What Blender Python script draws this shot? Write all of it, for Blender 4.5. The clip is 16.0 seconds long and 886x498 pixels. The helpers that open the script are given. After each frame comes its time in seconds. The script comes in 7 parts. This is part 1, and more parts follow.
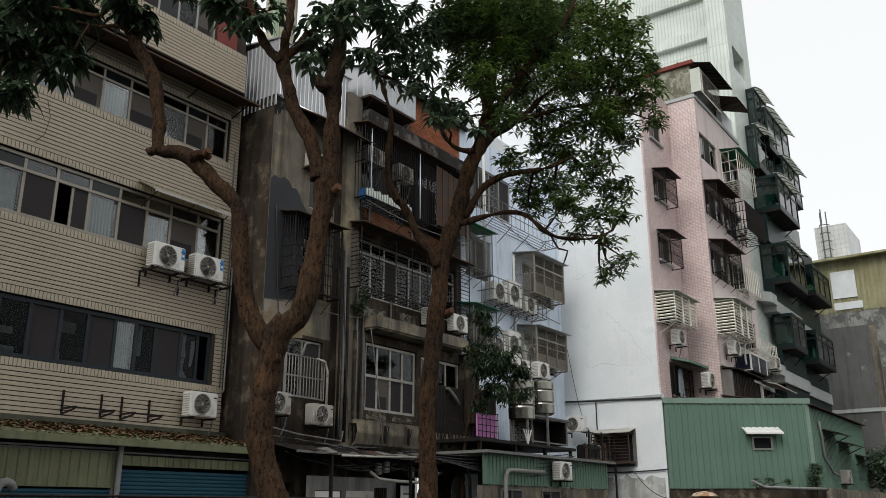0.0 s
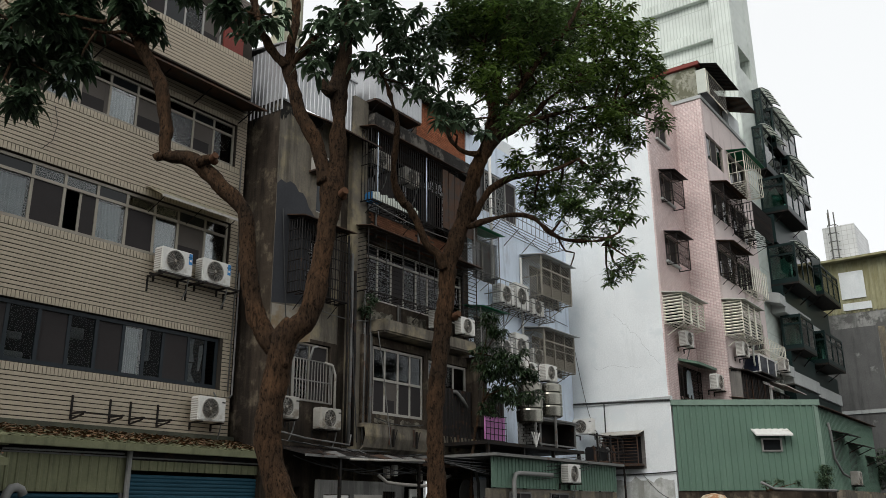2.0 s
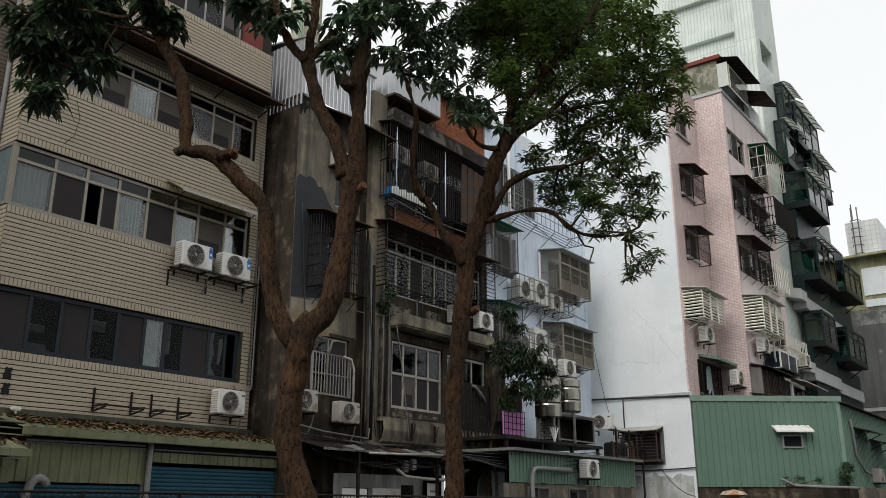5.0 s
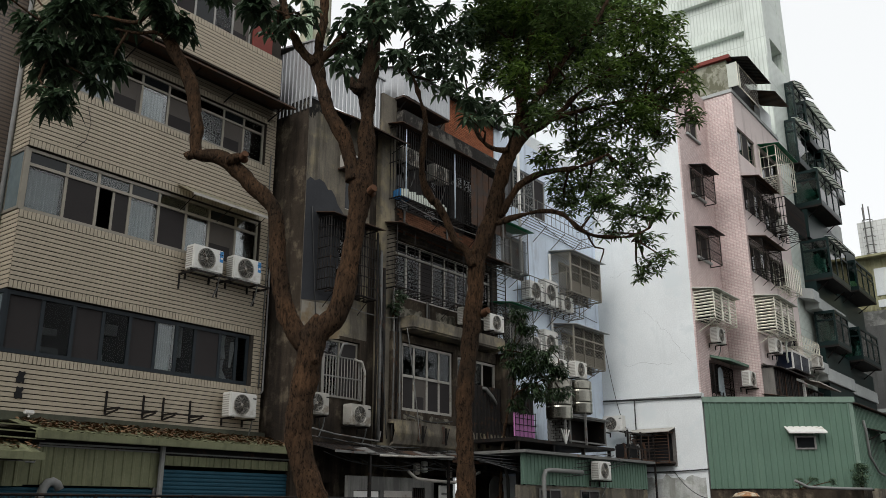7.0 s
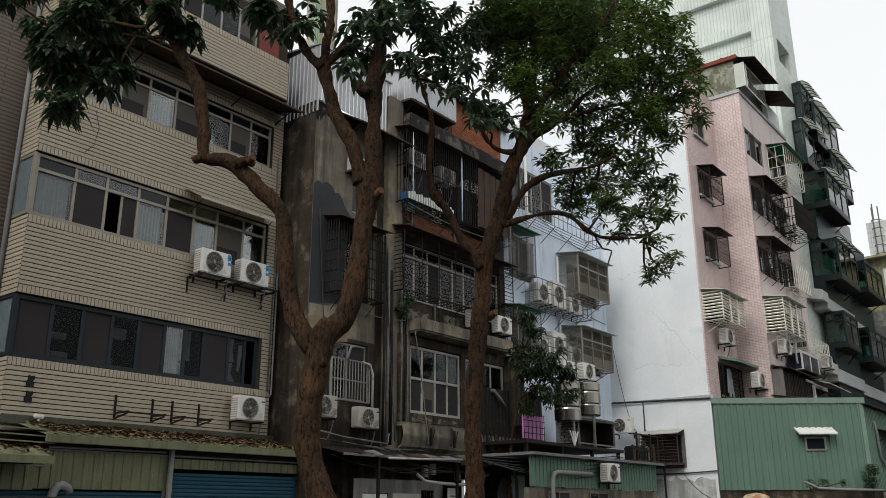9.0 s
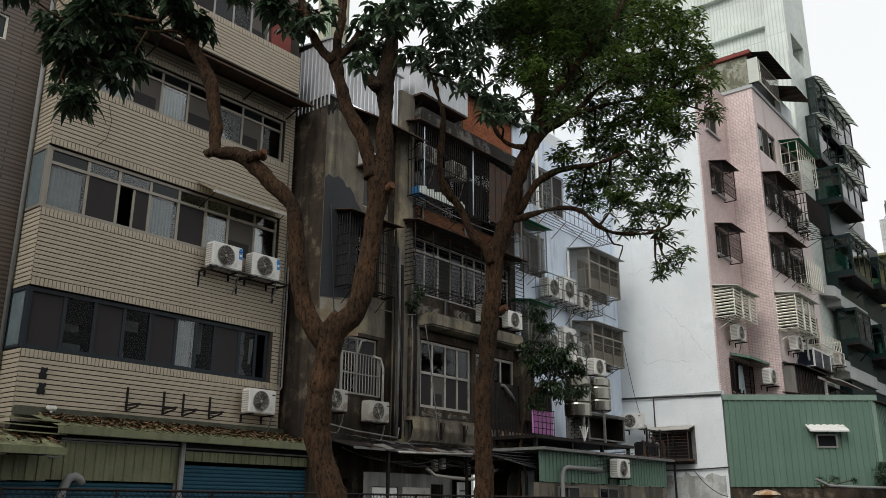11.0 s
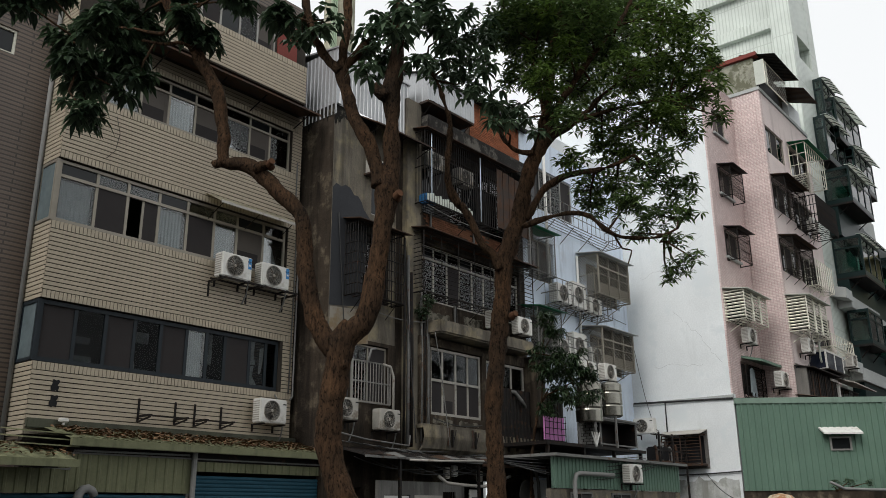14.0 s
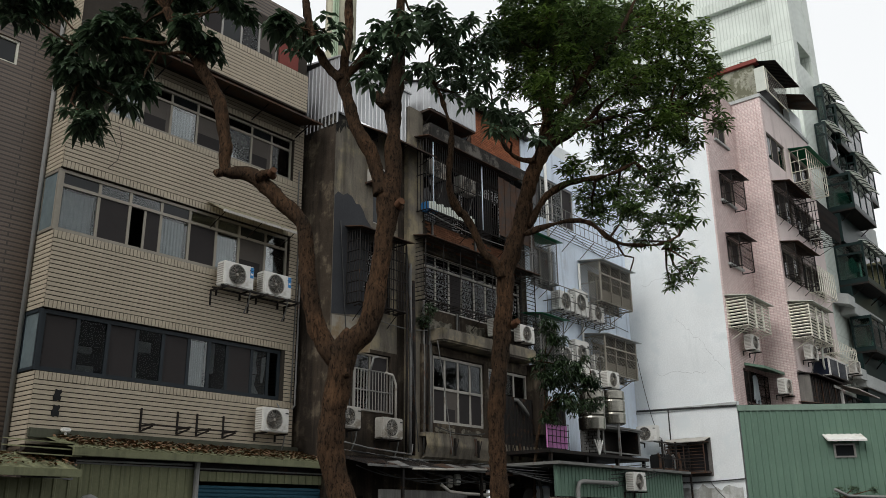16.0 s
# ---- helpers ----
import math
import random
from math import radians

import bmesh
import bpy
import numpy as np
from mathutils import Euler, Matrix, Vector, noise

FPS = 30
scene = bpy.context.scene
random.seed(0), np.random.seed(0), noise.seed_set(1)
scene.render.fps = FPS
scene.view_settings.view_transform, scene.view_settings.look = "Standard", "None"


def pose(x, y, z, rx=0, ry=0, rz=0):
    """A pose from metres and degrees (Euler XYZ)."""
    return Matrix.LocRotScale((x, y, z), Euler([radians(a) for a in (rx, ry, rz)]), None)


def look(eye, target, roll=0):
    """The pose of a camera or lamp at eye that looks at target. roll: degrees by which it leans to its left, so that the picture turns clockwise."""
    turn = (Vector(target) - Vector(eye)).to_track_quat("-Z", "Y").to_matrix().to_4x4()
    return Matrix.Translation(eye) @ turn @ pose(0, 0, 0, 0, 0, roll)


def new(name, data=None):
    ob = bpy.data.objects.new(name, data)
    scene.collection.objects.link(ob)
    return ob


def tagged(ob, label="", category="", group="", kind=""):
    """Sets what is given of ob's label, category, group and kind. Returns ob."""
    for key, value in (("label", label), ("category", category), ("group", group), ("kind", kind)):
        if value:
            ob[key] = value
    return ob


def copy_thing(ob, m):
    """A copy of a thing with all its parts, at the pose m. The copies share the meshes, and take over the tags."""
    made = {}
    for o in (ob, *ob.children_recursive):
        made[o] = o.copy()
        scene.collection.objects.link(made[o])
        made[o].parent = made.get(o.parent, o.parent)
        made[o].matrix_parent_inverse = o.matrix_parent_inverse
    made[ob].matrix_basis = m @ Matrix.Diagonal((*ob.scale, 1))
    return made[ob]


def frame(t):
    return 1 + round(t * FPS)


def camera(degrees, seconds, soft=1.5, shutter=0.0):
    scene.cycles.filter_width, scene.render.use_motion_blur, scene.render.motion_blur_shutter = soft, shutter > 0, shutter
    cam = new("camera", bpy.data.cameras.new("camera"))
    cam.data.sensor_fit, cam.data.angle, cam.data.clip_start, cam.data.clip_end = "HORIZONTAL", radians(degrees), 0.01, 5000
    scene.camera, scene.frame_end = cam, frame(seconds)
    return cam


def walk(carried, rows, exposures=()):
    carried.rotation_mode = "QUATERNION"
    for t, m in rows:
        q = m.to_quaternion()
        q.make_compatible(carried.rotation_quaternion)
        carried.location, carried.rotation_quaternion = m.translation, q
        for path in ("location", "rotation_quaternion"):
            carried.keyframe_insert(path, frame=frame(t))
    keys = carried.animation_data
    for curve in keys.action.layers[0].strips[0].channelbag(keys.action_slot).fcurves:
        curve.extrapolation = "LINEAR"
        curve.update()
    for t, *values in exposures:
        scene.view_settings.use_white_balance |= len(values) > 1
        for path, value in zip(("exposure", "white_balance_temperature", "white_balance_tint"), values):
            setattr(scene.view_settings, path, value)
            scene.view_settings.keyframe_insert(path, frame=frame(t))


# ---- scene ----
cam = camera(54.5, 16.0, soft=0.8)
EYE = (0.0, 0.0, 1.6)
# seconds, then the camera's turn about x, y and z in degrees; it stands on one spot and pans
TURNS = [
    (0.0, 106.90, 0.19, -2.41), (0.5, 106.82, 0.12, -2.25), (1.0, 106.95, 0.30, -2.11), (1.5, 107.03, 0.36, -2.00),
    (2.0, 107.11, 0.44, -1.86), (2.5, 107.01, 0.30, -1.67), (3.0, 106.87, 0.10, -1.49), (3.5, 106.72, -0.05, -1.29),
    (4.0, 106.62, -0.16, -1.09), (6.5, 107.00, 0.22, -0.16), (7.0, 106.90, 0.10, 0.03), (7.5, 106.98, 0.18, 0.16),
    (8.0, 106.99, 0.15, 0.32), (8.5, 107.08, 0.23, 0.45), (11.0, 106.70, -0.21, 1.20), (11.5, 106.64, -0.26, 1.35),
    (12.0, 106.84, 0.12, 1.46), (12.5, 107.00, 0.25, 1.62), (13.0, 106.93, 0.23, 1.82), (13.5, 107.01, 0.26, 1.94),
    (14.0, 107.17, 0.43, 1.99), (14.5, 107.35, 0.51, 2.00), (15.0, 107.67, 0.71, 1.96), (15.5, 107.77, 0.71, 2.04),
    (16.0, 107.71, 0.62, 2.18)]
walk(cam, [(t, pose(*EYE, rx, ry, rz)) for t, rx, ry, rz in TURNS], exposures=[(0.0, -0.05), (16.0, -0.06)])

# ---- world and sun: a bright overcast sky ----
SUN_ELEVATION, SUN_AZIMUTH = radians(42), radians(212)
world = bpy.data.worlds.new("overcast_sky")
scene.world = world
world.use_nodes = True
wn = world.node_tree
for n in list(wn.nodes):
    wn.nodes.remove(n)
sky = wn.nodes.new("ShaderNodeTexSky")
sky.sky_type, sky.sun_disc = "NISHITA", False
sky.sun_elevation, sky.sun_rotation = SUN_ELEVATION, SUN_AZIMUTH
sky.air_density, sky.dust_density, sky.ozone_density = 1.0, 5.0, 1.0
grey = wn.nodes.new("ShaderNodeHueSaturation")
grey.inputs["Saturation"].default_value = 0.12
veil = wn.nodes.new("ShaderNodeMix")
veil.data_type = "RGBA"
veil.inputs[0].default_value = 0.75
veil.inputs[7].default_value = (9.0, 9.2, 9.3, 1)
back = wn.nodes.new("ShaderNodeBackground")
back.inputs["Strength"].default_value = 0.131
wout = wn.nodes.new("ShaderNodeOutputWorld")
wn.links.new(sky.outputs[0], grey.inputs["Color"])
wn.links.new(grey.outputs[0], veil.inputs[6])
wn.links.new(veil.outputs[2], back.inputs["Color"])
wn.links.new(back.outputs[0], wout.inputs["Surface"])

sun = new("sun", bpy.data.lights.new("sun", "SUN"))
sun.data.energy, sun.data.angle, sun.data.color = 1.5, radians(35), (1.0, 0.97, 0.93)
sun_way = Vector((math.sin(SUN_AZIMUTH) * math.cos(SUN_ELEVATION), math.cos(SUN_AZIMUTH) * math.cos(SUN_ELEVATION), math.sin(SUN_ELEVATION)))
sun.matrix_world = look(sun_way * 60, (0, 0, 0))


# ---- materials ----
def shader(name):
    m = bpy.data.materials.new(name)
    m.use_nodes = True
    nt = m.node_tree
    return m, nt, nt.nodes["Principled BSDF"], nt.nodes["Material Output"]


def noise_node(nt, coord, scale, detail=5, stretch=None, rough=0.6):
    n = nt.nodes.new("ShaderNodeTexNoise")
    n.inputs["Scale"].default_value, n.inputs["Detail"].default_value, n.inputs["Roughness"].default_value = scale, detail, rough
    if stretch:
        mp = nt.nodes.new("ShaderNodeMapping")
        mp.inputs["Scale"].default_value = stretch
        nt.links.new(coord, mp.inputs["Vector"])
        coord = mp.outputs[0]
    nt.links.new(coord, n.inputs["Vector"])
    return n.outputs["Fac"]


def ramp(nt, value, stops):
    r = nt.nodes.new("ShaderNodeValToRGB")
    while len(r.color_ramp.elements) < len(stops):
        r.color_ramp.elements.new(0.5)
    for e, (p, c) in zip(r.color_ramp.elements, stops):
        e.position, e.color = p, (*c, 1) if len(c) == 3 else c
    nt.links.new(value, r.inputs[0])
    return r.outputs["Color"]


def blend(nt, fac, a, b, mode="MIX"):
    m = nt.nodes.new("ShaderNodeMix")
    m.data_type, m.blend_type = "RGBA", mode
    for i, v in ((0, fac), (6, a), (7, b)):
        if isinstance(v, (int, float)):
            m.inputs[i].default_value = v
        elif isinstance(v, tuple):
            m.inputs[i].default_value = (*v, 1)
        else:
            nt.links.new(v, m.inputs[i])
    return m.outputs[2]


def coords(nt, local=True):
    if local:
        return nt.nodes.new("ShaderNodeTexCoord").outputs["Object"]
    return nt.nodes.new("ShaderNodeNewGeometry").outputs["Position"]


def surface(name, base, rough=0.7, metal=0.0, vary=0.25, scale=0.8, grain=18.0, bump=0.02, streak=None, streaks=0.5,
            stain=None, stains=0.45, stain_scale=0.5, island=0.0, spec=0.14, each=0.0):
    """A worn surface: broad tone, fine grain, and where wanted rain streaks and stains of a colour of their own."""
    m, nt, bsdf, out = shader(name)
    co = coords(nt)
    dark = tuple(c * (1 - vary) for c in base)
    light = tuple(min(1, c * (1 + vary * 0.6)) for c in base)
    col = ramp(nt, noise_node(nt, co, scale), [(0.3, dark), (0.7, light)])
    fine = noise_node(nt, co, grain, 6)
    col = blend(nt, 0.35, col, ramp(nt, fine, [(0.25, tuple(c * 0.6 for c in base)), (0.75, light)]))
    if stain:
        spot = ramp(nt, noise_node(nt, co, stain_scale, 8, None, 0.68), [(stains - 0.05, (0, 0, 0)), (stains + 0.04, (0.9, 0.9, 0.9))])
        col = blend(nt, spot, col, stain)
    if streak:
        run = ramp(nt, noise_node(nt, co, 1.0, 9, (1.7, 1.7, 0.2), 0.68), [(streaks - 0.06, (0, 0, 0)), (streaks + 0.09, (0.72, 0.72, 0.72))])
        col = blend(nt, run, col, streak)
    if island or each:
        src = nt.nodes.new("ShaderNodeNewGeometry").outputs["Random Per Island"] if island else nt.nodes.new("ShaderNodeObjectInfo").outputs["Random"]
        k = island or each
        tone = ramp(nt, src, [(0.0, (1 - k,) * 3), (1.0, (1, 1, 1))])
        col = blend(nt, 1.0, col, tone, "MULTIPLY")
    nt.links.new(col, bsdf.inputs["Base Color"])
    bsdf.inputs["Roughness"].default_value, bsdf.inputs["Metallic"].default_value = rough, metal
    bsdf.inputs["Specular IOR Level"].default_value = spec
    if bump:
        b = nt.nodes.new("ShaderNodeBump")
        b.inputs["Strength"].default_value, b.inputs["Distance"].default_value = 0.6, bump
        nt.links.new(fine, b.inputs["Height"])
        nt.links.new(b.outputs[0], bsdf.inputs["Normal"])
    return m


def glass(name, tint, mirror=1.5):
    """A thin pane: clear tint with a real reflection."""
    m, nt, bsdf, out = shader(name)
    clear = nt.nodes.new("ShaderNodeBsdfTransparent")
    clear.inputs[0].default_value = (*tint, 1)
    gloss = nt.nodes.new("ShaderNodeBsdfGlossy")
    gloss.inputs["Roughness"].default_value = 0.03
    fres = nt.nodes.new("ShaderNodeFresnel")
    fres.inputs[0].default_value = mirror
    mix = nt.nodes.new("ShaderNodeMixShader")
    nt.links.new(fres.outputs[0], mix.inputs[0])
    nt.links.new(clear.outputs[0], mix.inputs[1])
    nt.links.new(gloss.outputs[0], mix.inputs[2])
    nt.links.new(mix.outputs[0], out.inputs["Surface"])
    return m


def tiled(name, base, joint, wide, high, rough=0.45, vary=0.2, mortar=0.06, streak=None, streaks=0.6, offset=0.5, plane="xz"):
    """Glazed facing tiles too small to build one by one."""
    m, nt, bsdf, out = shader(name)
    co = coords(nt)
    sep = nt.nodes.new("ShaderNodeSeparateXYZ")
    com = nt.nodes.new("ShaderNodeCombineXYZ")
    nt.links.new(co, sep.inputs[0])
    add = nt.nodes.new("ShaderNodeMath")
    nt.links.new(sep.outputs[0], add.inputs[0])
    nt.links.new(sep.outputs[1], add.inputs[1])
    nt.links.new(add.outputs[0], com.inputs[0])
    nt.links.new(sep.outputs[2], com.inputs[1])
    br = nt.nodes.new("ShaderNodeTexBrick")
    br.offset = offset
    for k, v in (("Scale", 1.0), ("Mortar Size", mortar * high), ("Brick Width", wide), ("Row Height", high), ("Bias", 0.0), ("Mortar Smooth", 0.2)):
        br.inputs[k].default_value = v
    br.inputs["Color1"].default_value = (*base, 1)
    br.inputs["Color2"].default_value = (*[c * (1 - vary) for c in base], 1)
    br.inputs["Mortar"].default_value = (*joint, 1)
    nt.links.new(com.outputs[0], br.inputs["Vector"])
    col = blend(nt, 1.0, br.outputs["Color"], ramp(nt, noise_node(nt, co, 0.5), [(0.3, (0.78, 0.78, 0.78)), (0.7, (1, 1, 1))]), "MULTIPLY")
    if streak:
        run = ramp(nt, noise_node(nt, co, 1.0, 6, (2.6, 2.6, 0.2)), [(streaks, (0, 0, 0)), (streaks + 0.2, (0.8, 0.8, 0.8))])
        col = blend(nt, run, col, streak)
    nt.links.new(col, bsdf.inputs["Base Color"])
    bsdf.inputs["Roughness"].default_value = rough
    b = nt.nodes.new("ShaderNodeBump")
    b.inputs["Strength"].default_value, b.inputs["Distance"].default_value = 0.7, 0.01
    b.invert = True
    nt.links.new(br.outputs["Fac"], b.inputs["Height"])
    nt.links.new(b.outputs[0], bsdf.inputs["Normal"])
    return m


def thin_sheet(name, colour):
    """Thin plastic sheet that lets light through."""
    m, nt, bsdf, out = shader(name)
    bsdf.inputs["Base Color"].default_value, bsdf.inputs["Roughness"].default_value = (*colour, 1), 0.4
    tr = nt.nodes.new("ShaderNodeBsdfTranslucent")
    tr.inputs[0].default_value = (*colour, 1)
    mix = nt.nodes.new("ShaderNodeMixShader")
    mix.inputs[0].default_value = 0.6
    nt.links.new(bsdf.outputs[0], mix.inputs[1])
    nt.links.new(tr.outputs[0], mix.inputs[2])
    nt.links.new(mix.outputs[0], out.inputs["Surface"])
    return m


TILE_CREAM = surface("cream_tile", (0.44, 0.383, 0.293), 0.45, vary=0.12, scale=0.5, grain=9, bump=0.004, streak=(0.24, 0.2, 0.15), streaks=0.66)
TILE_JOINT = surface("dark_tile_joint", (0.05, 0.043, 0.036), 0.9, vary=0.3, bump=0.01)
TILE_TAN = tiled("tan_side_tile", (0.15, 0.112, 0.084), (0.052, 0.04, 0.033), 2.4, 0.1, mortar=0.2)
PINK_STUCCO = surface("pale_pink_stucco", (0.74, 0.64, 0.615), 0.85, vary=0.12, scale=0.8, bump=0.006, streak=(0.42, 0.35, 0.33), streaks=0.6)
TILE_PINK = tiled("pink_tile", (0.80, 0.665, 0.635), (0.52, 0.35, 0.33), 0.13, 0.065, mortar=0.13, streak=(0.34, 0.21, 0.19), streaks=0.58, offset=0.0)
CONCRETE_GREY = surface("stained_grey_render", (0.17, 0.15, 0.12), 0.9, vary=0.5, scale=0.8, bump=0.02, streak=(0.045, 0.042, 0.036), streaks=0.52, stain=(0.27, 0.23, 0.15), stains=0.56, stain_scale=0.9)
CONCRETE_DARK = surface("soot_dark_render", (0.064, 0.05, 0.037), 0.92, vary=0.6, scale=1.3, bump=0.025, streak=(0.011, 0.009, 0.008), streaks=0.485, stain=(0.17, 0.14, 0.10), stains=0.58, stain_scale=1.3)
PATCH_GREY = surface("dark_grey_cement_patch", (0.05, 0.052, 0.057), 0.85, vary=0.2, bump=0.006)
BLUE_PAINT = surface("pale_blue_paint", (0.73, 0.82, 0.93), 0.75, vary=0.12, scale=0.7, bump=0.006, streak=(0.30, 0.35, 0.42), streaks=0.58, stain=(0.62, 0.66, 0.72), stains=0.62)
WHITE_PAINT = surface("weathered_white_paint", (0.77, 0.80, 0.805), 0.8, vary=0.12, scale=0.5, bump=0.004, stain=(0.66, 0.70, 0.71), stains=0.58, stain_scale=0.8, streak=(0.60, 0.63, 0.63), streaks=0.64)
PALE_TOWER = tiled("pale_green_white_tile", (0.66, 0.715, 0.66), (0.50, 0.55, 0.50), 0.22, 3.3, mortar=0.011, vary=0.05, offset=0.0)
GREY_BAND = surface("pale_grey_render", (0.42, 0.44, 0.43), 0.85, vary=0.2, bump=0.01, streak=(0.2, 0.2, 0.2), streaks=0.62)
GREEN_METAL = surface("green_sheet_metal", (0.125, 0.20, 0.152), 0.5, vary=0.15, scale=0.8, grain=30, bump=0.003, streak=(0.145, 0.225, 0.17), streaks=0.6)
OLIVE_METAL = surface("mossy_olive_sheet_metal", (0.185, 0.192, 0.112), 0.6, vary=0.25, scale=1.2, bump=0.004, streak=(0.06, 0.065, 0.04), streaks=0.58)
DULL_OLIVE = surface("dull_olive_sheet", (0.085, 0.09, 0.065), 0.65, vary=0.3, scale=1.0, bump=0.004, streak=(0.05, 0.05, 0.04), streaks=0.52)
GREEN_PALE = surface("faded_green_trim", (0.19, 0.265, 0.215), 0.5, vary=0.2, scale=1.2, bump=0.003, streak=(0.1, 0.14, 0.11), streaks=0.6)
SILVER_METAL = surface("galvanised_sheet", (0.42, 0.43, 0.44), 0.42, metal=0.55, vary=0.15, scale=1.4, bump=0.002, streak=(0.24, 0.24, 0.24), streaks=0.6)
SHUTTER_BLUE = surface("blue_roller_shutter", (0.02, 0.072, 0.105), 0.45, vary=0.15, scale=1.0, bump=0.003)
STEEL = surface("painted_grey_steel", (0.17, 0.17, 0.162), 0.5, vary=0.25, scale=3, bump=0.003, stain=(0.12, 0.06, 0.035), stains=0.62, stain_scale=4)
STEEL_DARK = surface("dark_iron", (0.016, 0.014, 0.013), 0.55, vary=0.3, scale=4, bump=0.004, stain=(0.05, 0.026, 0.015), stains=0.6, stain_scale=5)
STEEL_WHITE = surface("cream_painted_steel", (0.80, 0.78, 0.67), 0.45, vary=0.12, scale=3, bump=0.002, stain=(0.35, 0.24, 0.14), stains=0.68, stain_scale=5)
ALUMINIUM = surface("aluminium_frame", (0.30, 0.29, 0.27), 0.38, metal=0.5, vary=0.12, scale=2, bump=0.002)
FRAME_BROWN = surface("bronze_window_frame", (0.29, 0.265, 0.22), 0.42, metal=0.3, vary=0.12, scale=2, bump=0.002)
FRAME_NAVY = surface("dark_slate_window_frame", (0.025, 0.032, 0.038), 0.42, vary=0.15, scale=2, bump=0.002)
GLASS = glass("window_glass", (0.86, 0.88, 0.88))


def opaque_glass(name, colour):
    """Opaque dark glass: nothing shows through, the surface mirrors."""
    m, nt, bsdf, out = shader(name)
    bsdf.inputs["Base Color"].default_value = (*colour, 1)
    bsdf.inputs["Roughness"].default_value, bsdf.inputs["IOR"].default_value = 0.03, 1.36
    return m


# opaque pale teal: the side panes' reflection is put into the colour
PANE_REFLECTION = surface("pale_reflection_pane", (0.15, 0.19, 0.2), 0.25, spec=0.5, vary=0.2, scale=1.5, grain=6, bump=0)
# near-black base stands in for the unlit room behind the pane
GLASS_DARK = opaque_glass("opaque_dark_glass", (0.012, 0.014, 0.015))
AWNING_OLIVE = thin_sheet("olive_awning_plastic", (0.5, 0.47, 0.36))
GLASS_GREEN = glass("green_tinted_glass", (0.34, 0.54, 0.49), 1.7)
GLASS_DIM = glass("dim_window_glass", (0.55, 0.57, 0.58), 1.2)
SCREEN = surface("grey_insect_screen", (0.042, 0.038, 0.038), 0.85, vary=0.12, scale=2, grain=60, bump=0.002)
BLIND = surface("dull_brown_blind", (0.11, 0.098, 0.088), 0.85, vary=0.12, scale=2, grain=50, bump=0.002)
CURTAIN = surface("pale_curtain", (0.36, 0.41, 0.43), 0.9, vary=0.2, scale=5, grain=8, bump=0.01)
# near-black: the dimness of unlit rooms is put into this colour
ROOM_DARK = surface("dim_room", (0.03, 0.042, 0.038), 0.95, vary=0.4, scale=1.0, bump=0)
AC_WHITE = surface("off_white_enamel", (0.72, 0.71, 0.67), 0.4, spec=0.4, vary=0.07, scale=3, grain=20, bump=0.001, stain=(0.45, 0.42, 0.36), stains=0.66, stain_scale=2)
AC_GREY = surface("aged_enamel", (0.42, 0.40, 0.36), 0.5, vary=0.15, scale=3, bump=0.002, stain=(0.2, 0.17, 0.13), stains=0.6, stain_scale=2)
BLACK = surface("black_plastic", (0.015, 0.015, 0.016), 0.5, vary=0.2, scale=6, bump=0.001)
FAN_GREY = surface("dim_fan_well", (0.04, 0.04, 0.038), 0.7, vary=0.2, scale=6, bump=0.001)
DECAL_BLUE = surface("blue_sticker", (0.06, 0.25, 0.55), 0.4, vary=0.05, bump=0)
BRICK = surface("orange_brick", (0.36, 0.13, 0.065), 0.85, vary=0.25, scale=3, bump=0.008, island=0.35)
BRICK_OLD = surface("sooty_old_brick", (0.25, 0.115, 0.065), 0.9, vary=0.4, scale=2.0, bump=0.012, each=0.4, stain=(0.07, 0.055, 0.045), stains=0.55, stain_scale=1.2)
RED_PANEL = surface("dull_red_panel", (0.20, 0.05, 0.04), 0.6, vary=0.15, scale=1.5, bump=0.003)
RUST = surface("rusty_sheet", (0.075, 0.042, 0.027), 0.75, vary=0.4, scale=2.5, bump=0.006, stain=(0.05, 0.04, 0.035), stains=0.52, stain_scale=2)
def bark(name, dark, light):
    """Cracked bark: upright fissures over broad changes of tone."""
    m, nt, bsdf, out = shader(name)
    co = coords(nt)
    crack = noise_node(nt, co, 1.0, 10, (24, 24, 8), 0.78)
    pit = noise_node(nt, co, 36.0, 4, (1, 1, 0.5), 0.55)
    mid = tuple(a * 0.45 + b * 0.55 for a, b in zip(dark, light))
    col = ramp(nt, crack, [(0.38, dark), (0.48, mid), (0.62, light)])
    col = blend(nt, ramp(nt, pit, [(0.36, (0.9, 0.9, 0.9)), (0.42, (0, 0, 0))]), col, dark)
    col = blend(nt, 1.0, col, ramp(nt, noise_node(nt, co, 1.9, 6), [(0.34, (0.5, 0.52, 0.55)), (0.66, (1.3, 1.14, 1.0))]), "MULTIPLY")
    nt.links.new(col, bsdf.inputs["Base Color"])
    bsdf.inputs["Roughness"].default_value, bsdf.inputs["Specular IOR Level"].default_value = 0.9, 0.12
    b = nt.nodes.new("ShaderNodeBump")
    b.inputs["Strength"].default_value, b.inputs["Distance"].default_value = 1.0, 0.06
    nt.links.new(crack, b.inputs["Height"])
    nt.links.new(b.outputs[0], bsdf.inputs["Normal"])
    return m


